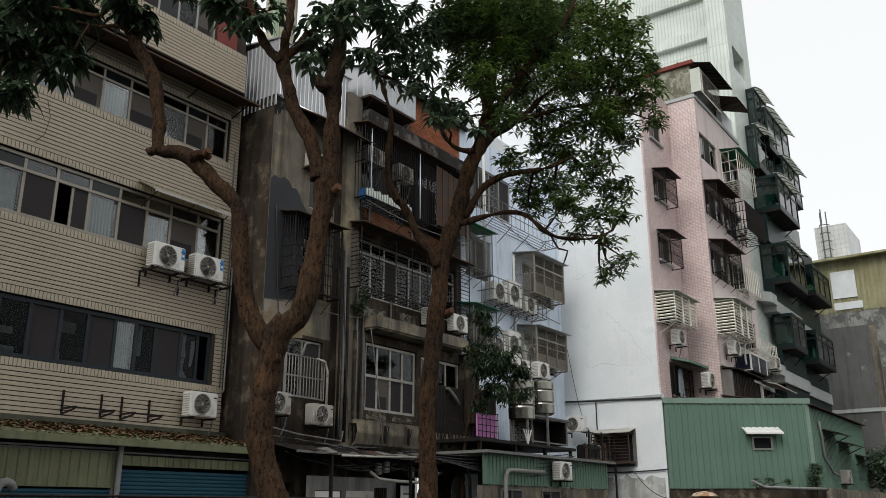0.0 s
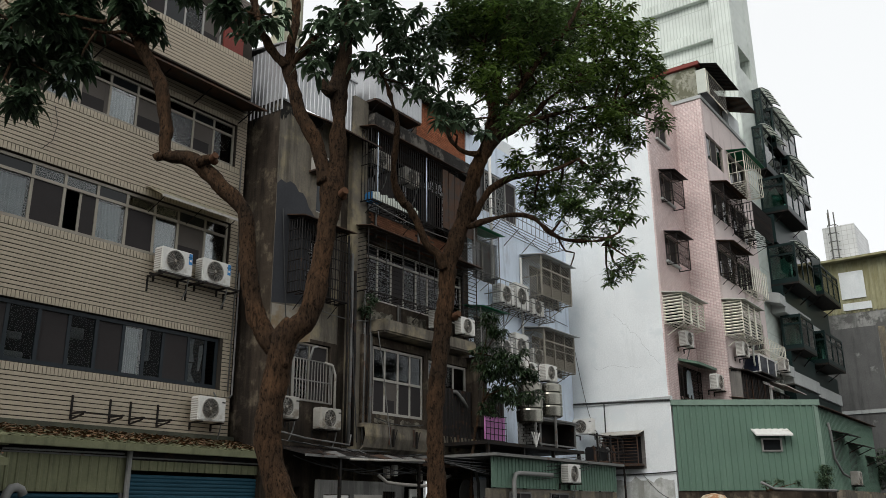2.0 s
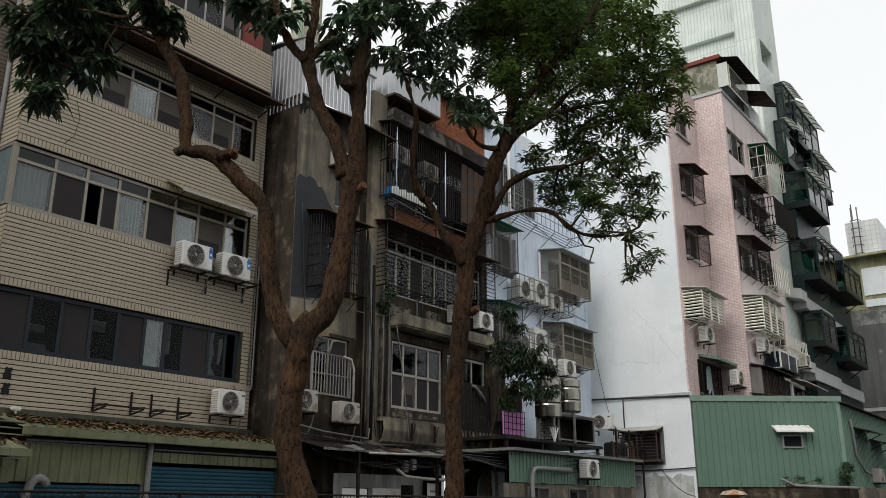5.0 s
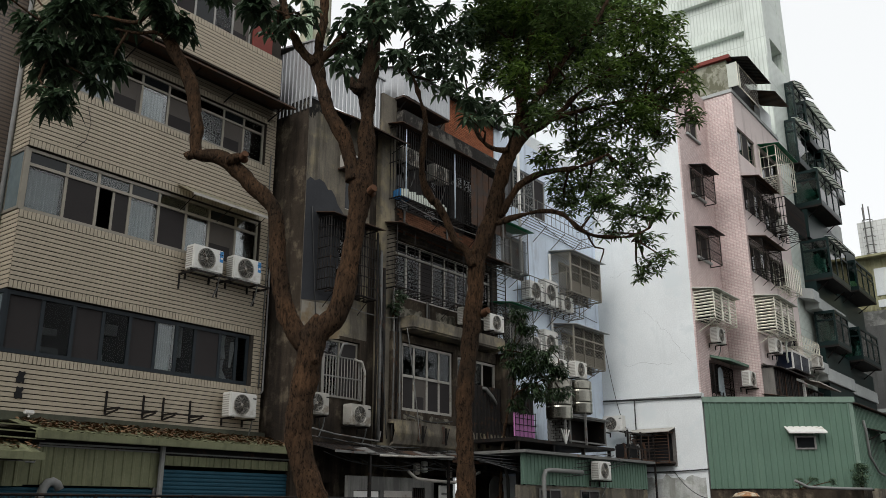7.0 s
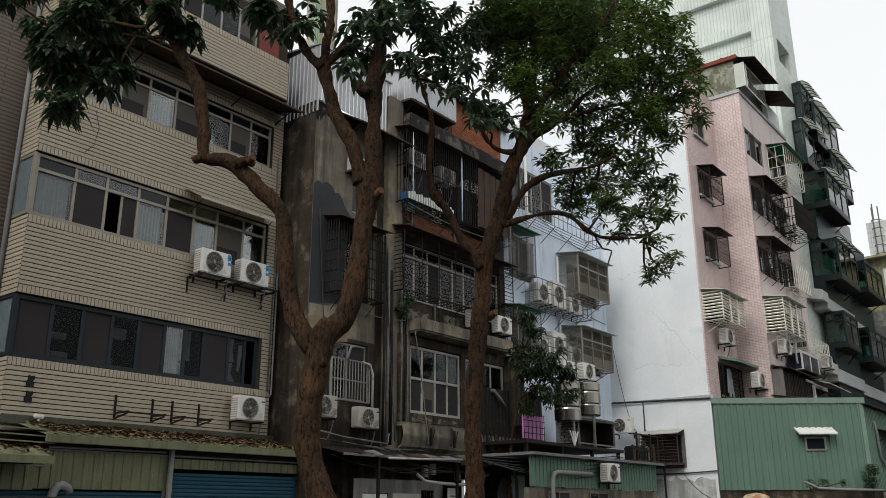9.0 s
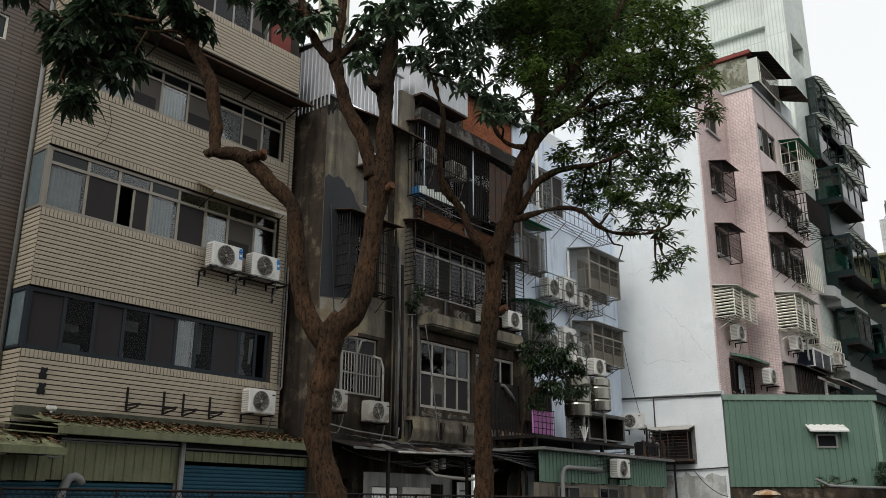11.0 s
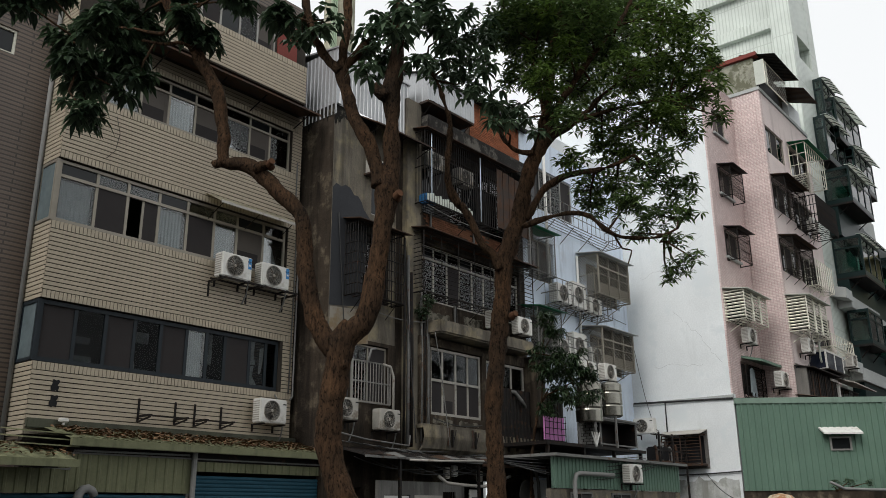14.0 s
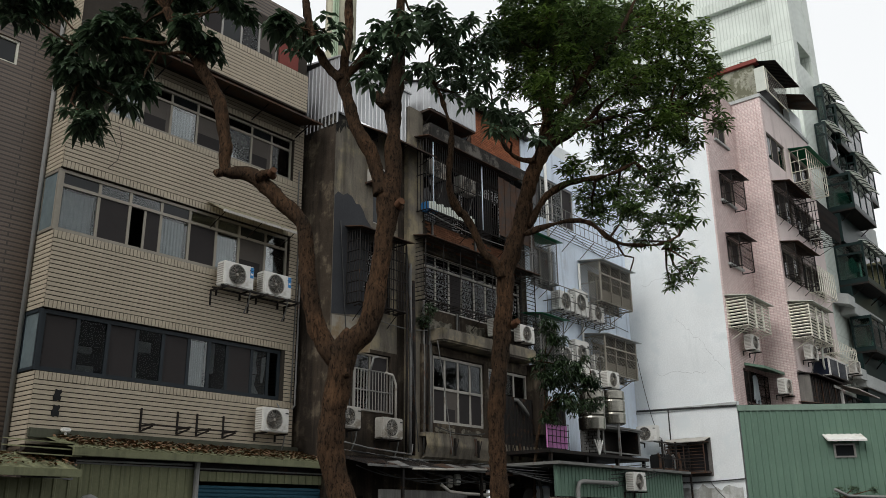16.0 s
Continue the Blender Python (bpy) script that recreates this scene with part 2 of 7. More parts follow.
AWNING_PALE = thin_sheet("pale_awning_plastic", (0.72, 0.75, 0.70))
BARK = bark("grey_brown_bark", (0.012, 0.0085, 0.006), (0.105, 0.066, 0.039))
CUT_WOOD = surface("sawn_branch_end", (0.10, 0.05, 0.028), 0.85, vary=0.2, scale=6, bump=0.004)
PVC = surface("grey_pvc", (0.24, 0.24, 0.23), 0.5, vary=0.15, scale=3, bump=0.002)
CABLE = surface("weathered_cable", (0.05, 0.05, 0.05), 0.6, vary=0.2, scale=5, bump=0)
CHROME = surface("stainless_steel", (0.30, 0.29, 0.25), 0.24, spec=0.5, metal=1.0, vary=0.12, scale=2, grain=40, bump=0.002)
PURPLE = surface("purple_plastic", (0.55, 0.22, 0.48), 0.5, vary=0.15, scale=3, bump=0.003)
GREEN_SHEET = thin_sheet("green_corrugated_plastic", (0.03, 0.17, 0.095))
GREEN_FRAME = surface("bottle_green_frame", (0.0075, 0.02, 0.0195), 0.42, vary=0.15, scale=2, bump=0.002)
PALE_SHEET = surface("pale_awning_sheet", (0.55, 0.58, 0.52), 0.5, vary=0.12, scale=2, bump=0.002)
YELLOW_SHEET = surface("yellowed_corrugated_plastic", (0.36, 0.35, 0.22), 0.55, vary=0.25, scale=1.0, bump=0.004, streak=(0.22, 0.2, 0.1), streaks=0.5)
GROUND_MAT = surface("asphalt", (0.055, 0.054, 0.052), 0.92, vary=0.3, scale=0.7, grain=40, bump=0.01)
FAR_FRAME = surface("peeling_pale_frame", (0.30, 0.30, 0.285), 0.92, vary=0.4, scale=0.6, bump=0.02, stain=(0.1, 0.1, 0.095), stains=0.52, stain_scale=0.9, streak=(0.12, 0.12, 0.115), streaks=0.52)
FAR_WALL = surface("dark_far_wall", (0.13, 0.13, 0.127), 0.92, vary=0.4, scale=0.35, bump=0.02, stain=(0.3, 0.3, 0.29), stains=0.66, stain_scale=0.8, streak=(0.07, 0.07, 0.068), streaks=0.56)
OPPOSITE = surface("plain_grey_blocking_wall", (0.13, 0.125, 0.12), 0.9, vary=0.5, scale=0.35, bump=0.01)
DRY_LEAF = surface("dry_fallen_leaves", (0.21, 0.125, 0.07), 0.9, vary=0.3, scale=4, bump=0, island=0.6)

# ---- building kit: the row's own axes are x along the facades, y into the houses, z up ----
ROW = Matrix.Translation((-8.98, 17.2, 0)) @ Matrix.Rotation(radians(52.5), 4, "Z")


def thing(name, label, category, u=0.0, w=0.0, z=0.0, turn=0.0, group="", kind="", frame_of=ROW):
    """An Empty at the base of a thing: u metres along the row, w metres out of the first facade's plane."""
    ob = new(name)
    ob.empty_display_size = 0.2
    ob.matrix_world = frame_of @ Matrix.Translation((u, -w, z)) @ Matrix.Rotation(radians(turn), 4, "Z")
    return tagged(ob, label, category, group, kind)


def to_mesh(name, bm, material):
    me = bpy.data.meshes.new(name)
    bmesh.ops.recalc_face_normals(bm, faces=bm.faces)
    bm.to_mesh(me)
    bm.free()
    me.materials.append(material)
    return me


def part(name, bm, material, parent, label="", kind="", smooth=False):
    me = to_mesh(name, bm, material)
    if smooth:
        for p in me.polygons:
            p.use_smooth = True
    ob = new(name, me)
    ob.parent = parent
    return tagged(ob, label, kind=kind)


def place(name, me, parent, x=0, y=0, z=0, turn=0.0, axis="Z"):
    """One more part on a mesh that others share."""
    ob = new(name, me)
    ob.parent = parent
    ob.matrix_local = Matrix.Translation((x, y, z)) @ Matrix.Rotation(radians(turn), 4, axis)
    return ob


def box(bm, x0, x1, y0, y1, z0, z1):
    vs = [bm.verts.new((x, y, z)) for x in (x0, x1) for y in (y0, y1) for z in (z0, z1)]
    for f in ((0, 1, 3, 2), (4, 6, 7, 5), (0, 4, 5, 1), (2, 3, 7, 6), (0, 2, 6, 4), (1, 5, 7, 3)):
        bm.faces.new([vs[i] for i in f])
    return vs


def boxed(*boxes):
    bm = bmesh.new()
    for b in boxes:
        box(bm, *b)
    return bm


def bevelled(bm, size=0.02):
    bmesh.ops.bevel(bm, geom=list(bm.edges), offset=size, segments=2, affect="EDGES")
    return bm


def prism(bm, outline, y0, y1):
    """An outline in x and z, drawn through from y0 to y1."""
    a = [bm.verts.new((x, y0, z)) for x, z in outline]
    b = [bm.verts.new((x, y1, z)) for x, z in outline]
    bm.faces.new(a)
    bm.faces.new(b[::-1])
    for i in range(len(a)):
        j = (i + 1) % len(a)
        bm.faces.new((a[i], a[j], b[j], b[i]))


def slab(bm, a, b, c, d, thick):
    """A sheet through four corners, thickened downwards."""
    top = [bm.verts.new(p) for p in (a, b, c, d)]
    low = [bm.verts.new((p[0], p[1], p[2] - thick)) for p in (a, b, c, d)]
    bm.faces.new(top)
    bm.faces.new(low[::-1])
    for i in range(4):
        j = (i + 1) % 4
        bm.faces.new((top[i], top[j], low[j], low[i]))


def tube(bm, points, radii, sides=6, wobble=0.0, rng=None):
    """A tapered tube along points."""
    pts = [Vector(p) for p in points]
    if isinstance(radii, (int, float)):
        radii = [radii] * len(pts)
    rings = []
    side = None
    for i, p in enumerate(pts):
        way = (pts[min(i + 1, len(pts) - 1)] - pts[max(i - 1, 0)]).normalized()
        ref = side if side is not None else (Vector((1, 0, 0)) if abs(way.x) < 0.8 else Vector((0, 1, 0)))
        a = (ref - way * ref.dot(way)).normalized()
        side = a
        b = way.cross(a)
        ring = []
        for k in range(sides):
            t = 2 * math.pi * k / sides
            r = radii[i] * (1 + (rng.uniform(-wobble, wobble) if rng else 0))
            ring.append(bm.verts.new(p + a * math.cos(t) * r + b * math.sin(t) * r))
        rings.append(ring)
    for r0, r1 in zip(rings, rings[1:]):
        for k in range(sides):
            j = (k + 1) % sides
            bm.faces.new((r0[k], r0[j], r1[j], r1[k]))
    bm.faces.new(rings[0][::-1])
    bm.faces.new(rings[-1])


def tubed(points, radius, sides=6):
    bm = bmesh.new()
    tube(bm, points, radius, sides)
    return bm


def wall_pieces(bm, x0, x1, z0, z1, y0, y1, holes=()):
    """A wall with openings right through it, as one joined mesh."""
    xs = sorted({x0, x1, *(min(max(h[i], x0), x1) for h in holes for i in (0, 1))})
    zs = sorted({z0, z1, *(min(max(h[i], z0), z1) for h in holes for i in (2, 3))})
    nx, nz = len(xs) - 1, len(zs) - 1
    vert = {}

    def v(i, j, k):
        if (i, j, k) not in vert:
            vert[i, j, k] = bm.verts.new((xs[i], (y0, y1)[k], zs[j]))
        return vert[i, j, k]

    def solid(i, j):
        if not (0 <= i < nx and 0 <= j < nz):
            return False
        mx, mz = (xs[i] + xs[i + 1]) / 2, (zs[j] + zs[j + 1]) / 2
        return not any(h[0] < mx < h[1] and h[2] < mz < h[3] for h in holes)

    for i in range(nx):
        for j in range(nz):
            if not solid(i, j):
                continue
            for k in (0, 1):
                bm.faces.new((v(i, j, k), v(i + 1, j, k), v(i + 1, j + 1, k), v(i, j + 1, k)))
            for di, dj, a, b in ((-1, 0, (i, j), (i, j + 1)), (1, 0, (i + 1, j), (i + 1, j + 1)), (0, -1, (i, j), (i + 1, j)), (0, 1, (i, j + 1), (i + 1, j + 1))):
                if not solid(i + di, j + dj):
                    bm.faces.new((v(*a, 0), v(*b, 0), v(*b, 1), v(*a, 1)))


def shell(parent, x0, x1, z1, depth, material, holes=(), z0=0.0, thick=0.2, side_material=None, roof=True, side_bands=()):
    """Front wall with its openings, side walls, back wall and roof slab of a house."""
    bm = bmesh.new()
    wall_pieces(bm, x0, x1, z0, z1, 0, thick, holes)
    part("front_wall", bm, material, parent)
    sm = side_material or material
    bm = bmesh.new()
    if side_bands:
        box(bm, x0, x0 + thick, 0.8, depth, z0, z1)
        low = z0
        for a, b in list(side_bands) + [(z1, z1)]:
            box(bm, x0, x0 + thick, thick, 0.8, low, a)
            low = b
    else:
        box(bm, x0, x0 + thick, thick, depth, z0, z1)
    part("side_wall", bm, sm, parent)
    part("side_wall", boxed((x1 - thick, x1, thick, depth, z0, z1)), sm, parent)
    part("back_wall", boxed((x0 + thick, x1 - thick, depth - thick, depth, z0, z1)), sm, parent)
    # added backing behind the windows, dark in colour like an unlit room
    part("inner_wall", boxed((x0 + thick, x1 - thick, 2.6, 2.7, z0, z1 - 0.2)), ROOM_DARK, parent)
    if roof:
        part("roof", boxed((x0 + thick, x1 - thick, thick, depth - thick, z1 - 0.2, z1 - 0.01)), sm, parent)


def window(parent, x0, x1, z0, z1, y, panes, material, transom=0.0, bar=0.05, name="window", glazing=None, uneven=None):
    """A window: its frame, and one pane for each letter: g glass, s insect screen, b screen with a half-drawn blind, h half-slid screen, c curtain behind glass, o open."""
    n = len(panes)
    xs = uneven or [x0 + (x1 - x0) * i / n for i in range(n + 1)]
    bm = boxed((x0, x1, y, y + 0.08, z0, z0 + bar), (x0, x1, y, y + 0.08, z1 - bar, z1),
               (x0, x0 + bar, y, y + 0.08, z0 + bar, z1 - bar), (x1 - bar, x1, y, y + 0.08, z0 + bar, z1 - bar))
    for i, x in enumerate(xs[1:-1]):
        box(bm, x - bar * 0.5, x + bar * 0.5, y + (0.01 if i % 2 else 0.025), y + 0.07, z0 + bar, z1 - bar)
    zt = z1
    if transom:
        zt = z1 - transom
        box(bm, x0 + bar, x1 - bar, y + 0.005, y + 0.075, zt - bar / 2, zt + bar / 2)
    w = part(name, bm, material, parent)
    for i, kind in enumerate(panes):
        a, b = xs[i] + bar * 0.5, xs[i + 1] - bar * 0.5
        g = glazing or (GLASS if i % 3 else GLASS_DARK)
        spans = [(z0 + bar, zt - (bar / 2 if transom else bar))]
        if transom:
            spans.append((zt + bar / 2, z1 - bar))
        for j, (za, zb) in enumerate(spans):
            deep = y + (0.03 if i % 2 else 0.045)
            k = kind if j == 0 else "g"
            if k == "s":
                part("insect_screen", boxed((a, b, deep, deep + 0.008, za, zb)), SCREEN, w)
            elif k == "b":
                zm = za + (zb - za) * 0.42
                part("insect_screen", boxed((a, b - 0.1, deep, deep + 0.008, za, zm)), SCREEN, w)
                part("blind", boxed((a, b - 0.1, deep + 0.002, deep + 0.01, zm, zb)), BLIND, w, "dull brown half-drawn blind")
                part("slid_sash", boxed((b - 0.1, b, deep, deep + 0.012, za, zb)), BLIND, w)
            elif k == "h":
                xm = (a + b) / 2
                part("insect_screen", boxed((xm + 0.03, b, deep, deep + 0.008, za, zb)), SCREEN, w)
                part("sash_bar", boxed((xm - 0.03, xm + 0.03, deep - 0.01, deep + 0.02, za, zb)), material, w)
            elif k in "gc":
                pane = part("pane", boxed((a, b, deep, deep + 0.006, za, zb)), GLASS if k == "c" else g, w)
                pane.visible_shadow = False
            if k == "c":
                bm = bmesh.new()
                m = 24
                low, top = [], []
                for q in range(m + 1):
                    px_, py_ = a + (b - a) * q / m, y + 0.2 + 0.03 * math.sin(q * 2.1 + i)
                    low.append(bm.verts.new((px_, py_, za)))
                    top.append(bm.verts.new((px_, py_, zb)))
                for q in range(m):
                    bm.faces.new((low[q], low[q + 1], top[q + 1], top[q]))
                part("curtain", bm, CURTAIN, w, smooth=True)
    return w


def corrugated(bm, x0, x1, z0, z1, y, pitch=0.2, deep=0.03, thick=0.004):
    """Upright ribbed sheet metal."""
    pts, x = [], x0
    while x < x1 - 1e-4:
        for dx, dy in ((0, 0), (0.62, 0), (0.70, -deep), (0.92, -deep)):
            if x + dx * pitch < x1:
                pts.append((x + dx * pitch, y + dy))
        x += pitch
    pts.append((x1, y))
    vs = [[bm.verts.new((a, b + o, z)) for a, b in pts] for o, z in ((0, z0), (0, z1), (thick, z0), (thick, z1))]
    for i in range(len(pts) - 1):
        bm.faces.new((vs[0][i], vs[0][i + 1], vs[1][i + 1], vs[1][i]))
        bm.faces.new((vs[2][i + 1], vs[2][i], vs[3][i], vs[3][i + 1]))
        bm.faces.new((vs[0][i + 1], vs[0][i], vs[2][i], vs[2][i + 1]))
        bm.faces.new((vs[1][i], vs[1][i + 1], vs[3][i + 1], vs[3][i]))


def ribbed_roof(bm, x0, x1, y0, z0, y1, z1, pitch=0.18, deep=0.025):
    """Ribbed sheet that falls from (y1, z1) to (y0, z0); the ribs run down the slope."""
    pts, x = [], x0
    while x < x1 - 1e-4:
        for dx, dz in ((0, 0), (0.55, 0), (0.65, deep), (0.9, deep)):
            if x + dx * pitch < x1:
                pts.append((x + dx * pitch, dz))
        x += pitch
    pts.append((x1, 0))
    vs = [[bm.verts.new((a, y, z + b + o)) for a, b in pts] for y, z, o in ((y0, z0, 0), (y1, z1, 0), (y0, z0, -0.006), (y1, z1, -0.006))]
    for i in range(len(pts) - 1):
        bm.faces.new((vs[0][i], vs[0][i + 1], vs[1][i + 1], vs[1][i]))
        bm.faces.new((vs[2][i + 1], vs[2][i], vs[3][i], vs[3][i + 1]))
        bm.faces.new((vs[0][i + 1], vs[0][i], vs[2][i], vs[2][i + 1]))


def tile_courses(bm, x0, x1, z0, z1, y, high=0.1, joint=0.022, proud=0.016):
    n = max(1, round((z1 - z0) / high))
    h = (z1 - z0) / n
    for i in range(n):
        box(bm, x0, x1, y - proud, y, z0 + i * h + joint * 0.5, z0 + (i + 1) * h - joint * 0.5)


def soldier_course(bm, x0, x1, z0, z1, y, wide=0.09, joint=0.014, proud=0.018):
    n = max(1, round((x1 - x0) / wide))
    s = (x1 - x0) / n
    for i in range(n):
        box(bm, x0 + i * s + joint / 2, x0 + (i + 1) * s - joint / 2, y - proud, y, z0 + 0.008, z1 - 0.008)


# ---- ground and an added, unseen wall behind the camera ----
bm = bmesh.new()
bmesh.ops.create_grid(bm, x_segments=8, y_segments=8, size=1500)
tagged(new("ground", to_mesh("ground", bm, GROUND_MAT)), "grey worn asphalt ground below the row of houses", "ground", kind="structure")
# unseen stand-in for houses opposite; blocks sky light and fills window reflections
bm = boxed((-60, 60, -16.4, -16, 0, 12))
tagged(new("wall_opposite", to_mesh("wall_opposite", bm, OPPOSITE)), "unseen plain grey wall behind the camera, added to block sky light", "wall", kind="structure")

# ---- house with cream tiles ----
b1 = thing("apartment_building", "cream tiled apartment house with long window bands and blue shutters", "building")
HOLES_1 = [(-0.01, 6.45, 4.69, 6.02), (-0.01, 6.52, 7.74, 9.2), (0.9, 6.52, 10.86, 12.12), (2.0, 5.75, 14.0, 15.3), (-0.6, 3.0, 0, 2.5), (3.35, 6.7, 0, 2.45)]
shell(b1, 0, 6.88, 15.6, 8, TILE_JOINT, HOLES_1, side_material=TILE_TAN, side_bands=((4.69, 6.02), (7.74, 9.2)))
bm = bmesh.new()
for z0, z1 in ((3.2, 4.51), (6.2, 7.56), (9.38, 10.68), (12.3, 12.6)):
    tile_courses(bm, 0, 6.88, z0, z1, 0)
for z0, z1 in ((4.69, 6.02), (7.74, 9.2), (10.86, 12.12)):
    tile_courses(bm, 6.54, 6.88, z0, z1, 0)
part("tile_facing", bm, TILE_CREAM, b1, "cream glazed tiles in long courses", kind="stuff")
bm = bmesh.new()
for z0, z1 in ((4.51, 4.69), (6.02, 6.2), (7.56, 7.74), (9.2, 9.38), (10.68, 10.86), (12.12, 12.3)):
    soldier_course(bm, 0, 6.88, z0, z1, 0)
part("edge_facing", bm, TILE_CREAM, b1, "upright cream edging tiles", kind="stuff")
# its short return on the side away from the street's end
for z0, z1 in ((3.2, 4.69), (6.02, 7.74), (9.2, 15.6)):
    bm = boxed((-0.006, 0.0, 0.0, 0.8, z0, z1))
    part("side_bed", bm, TILE_JOINT, b1)
    bm = bmesh.new()
    n = round((z1 - z0) / 0.1)
    h = (z1 - z0) / n
    for i in range(n):
        box(bm, -0.02, -0.006, -0.014, 0.8, z0 + i * h + 0.011, z0 + (i + 1) * h - 0.011)
    part("side_facing", bm, TILE_CREAM, b1, kind="stuff")
window(b1, 0.02, 6.44, 4.71, 6.0, 0.06, "sgsgscgsgg", FRAME_NAVY, bar=0.085, glazing=GLASS_DIM, uneven=[0.02, 0.85, 1.55, 2.27, 2.94, 3.65, 4.22, 4.77, 5.52, 6.06, 6.44])
window(b1, 0.04, 6.5, 7.76, 9.18, 0.06, "cshcscbc", FRAME_BROWN, transom=0.36, bar=0.07, uneven=[0.04, 0.98, 1.75, 2.59, 3.38, 4.19, 4.89, 5.76, 6.5])
window(b1, 0.92, 6.5, 10.88, 12.1, 0.06, "ccbcbcbc", FRAME_BROWN, transom=0.32, bar=0.06, uneven=[0.92, 1.35, 1.82, 2.6, 3.36, 4.22, 5.1, 5.8, 6.5])
# room items behind the lower band; the pale boxes also stand in for reflections
INSIDE = surface("pale_pane_shapes", (0.42, 0.45, 0.44), 0.9, vary=0.4, scale=4, bump=0.004)
for x0, x1, y0, z0, z1 in ((0.95, 1.1, 0.5, 4.9, 5.9), (1.1, 1.5, 0.6, 5.3, 5.45), (1.0, 1.5, 0.45, 4.75, 5.0), (2.3, 2.4, 0.4, 4.75, 5.9), (2.42, 2.9, 0.5, 5.5, 5.75), (2.3, 2.5, 0.35, 4.72, 5.0), (4.3, 4.55, 0.3, 5.2, 5.95)):
    part("stored_goods", bevelled(boxed((x0, x1, y0, y0 + 0.1, z0, z1)), 0.015), INSIDE, b1)
for k, (x0, z0, h) in enumerate(((5.58, 4.75, 0.55), (5.6, 5.3, 0.65), (5.9, 5.1, 0.7))):
    bm = bmesh.new()
    prism(bm, [(0, 0), (0.3 - 0.12 * k, 0.02), (0.12, h * 0.5), (0.16, h), (0.02, h * 0.95)], 0.15, 0.17)
    bmesh.ops.translate(bm, verts=bm.verts, vec=(x0, 0, z0))
    part("plastic_sheet", bm, AC_WHITE, b1, "crumpled white plastic sheet")
# windows on the short return
for z0, z1, fm in ((4.71, 6.0, FRAME_NAVY), (7.76, 9.18, FRAME_BROWN)):
    bm = boxed((-0.03, 0.03, 0.03, 0.11, z0, z1), (-0.03, 0.03, 0.7, 0.78, z0, z1), (-0.03, 0.03, 0.11, 0.7, z0, z0 + 0.07), (-0.03, 0.03, 0.11, 0.7, z1 - 0.07, z1))
    sw = part("side_window", bm, fm, b1)
    p = part("pane", boxed((-0.005, 0.003, 0.11, 0.7, z0 + 0.07, z1 - 0.07)), PANE_REFLECTION, sw)
    p.visible_shadow = False
    bm = bmesh.new()
    ys = [0.1 + 0.64 * i / 14 for i in range(15)]
    low = [bm.verts.new((0.14 + 0.02 * math.sin(i * 2.1), y, z0 + 0.05)) for i, y in enumerate(ys)]
    top = [bm.verts.new((0.14 + 0.02 * math.sin(i * 2.1), y, z1 - 0.05)) for i, y in enumerate(ys)]
    for i in range(14):
        bm.faces.new((low[i], low[i + 1], top[i + 1], top[i]))
    part("curtain", bm, CURTAIN, sw, smooth=True)
# upper balcony with its parapet and hood
bm = boxed((1.4, 6.47, -0.55, -0.37, 12.85, 13.93), (1.4, 1.55, -0.37, 0, 12.85, 13.93), (6.32, 6.47, -0.37, 0, 12.85, 13.93), (1.4, 6.47, -0.55, 0, 12.75, 12.85))
bal = part("balcony", bm, TILE_JOINT, b1)
bm = bmesh.new()
tile_courses(bm, 1.4, 6.47, 12.78, 13.75, -0.55)
part("balcony_facing", bm, TILE_CREAM, bal, kind="stuff")
bm = bmesh.new()
soldier_course(bm, 1.4, 6.47, 13.75, 13.93, -0.55)
part("balcony_edge", bm, TILE_CREAM, bal, kind="stuff")
bm = bmesh.new()
slab(bm, (1.2, -0.95, 12.42), (6.75, -0.95, 12.42), (6.75, 0.0, 12.72), (1.2, 0.0, 12.72), 0.05)
hood = part("window_hood", bm, RUST, b1)
for x in (2.0, 3.7, 5.0, 6.55):
    part("bracket", tubed([(x, 0, 12.2), (x, -0.7, 12.45)], 0.02), STEEL_DARK, hood)
window(b1, 2.0, 5.75, 13.95, 15.3, 0.02, "gcsgcb", ALUMINIUM, bar=0.06)
part("red_panel", boxed((5.8, 6.5, -0.06, 0.0, 13.9, 15.4)), RED_PANEL, b1)
part("parapet", boxed((0, 6.88, 0.0, 0.2, 15.6, 16.2)), TILE_TAN, b1)

# tan house further along, set back
b0 = thing("apartment_building", "dark tan tiled house wall with a small window", "building", -9.0, -0.8)
shell(b0, 0, 8.98, 17, 8, TILE_TAN, [(7.55, 8.05, 11.6, 12.22), (7.3, 7.9, 7.6, 8.5)])
window(b0, 7.55, 8.05, 11.6, 12.22, 0.05, "g", STEEL_WHITE)
window(b0, 7.3, 7.9, 7.6, 8.5, 0.05, "s", STEEL_DARK)

# ---- grey rendered house and its dark neighbour ----
W2 = 1.15
b2 = thing("apartment_building", "narrow grey rendered house streaked with soot", "building", 7.06, W2)
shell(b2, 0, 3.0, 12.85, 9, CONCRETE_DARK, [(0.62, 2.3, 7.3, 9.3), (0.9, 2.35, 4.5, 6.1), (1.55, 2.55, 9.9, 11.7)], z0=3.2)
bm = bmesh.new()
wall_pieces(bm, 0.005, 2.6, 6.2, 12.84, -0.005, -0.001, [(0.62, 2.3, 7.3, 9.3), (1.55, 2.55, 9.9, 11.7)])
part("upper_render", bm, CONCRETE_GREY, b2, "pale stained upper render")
b3 = thing("apartment_building", "soot-darkened concrete house with caged balconies", "building", 10.68, W2)
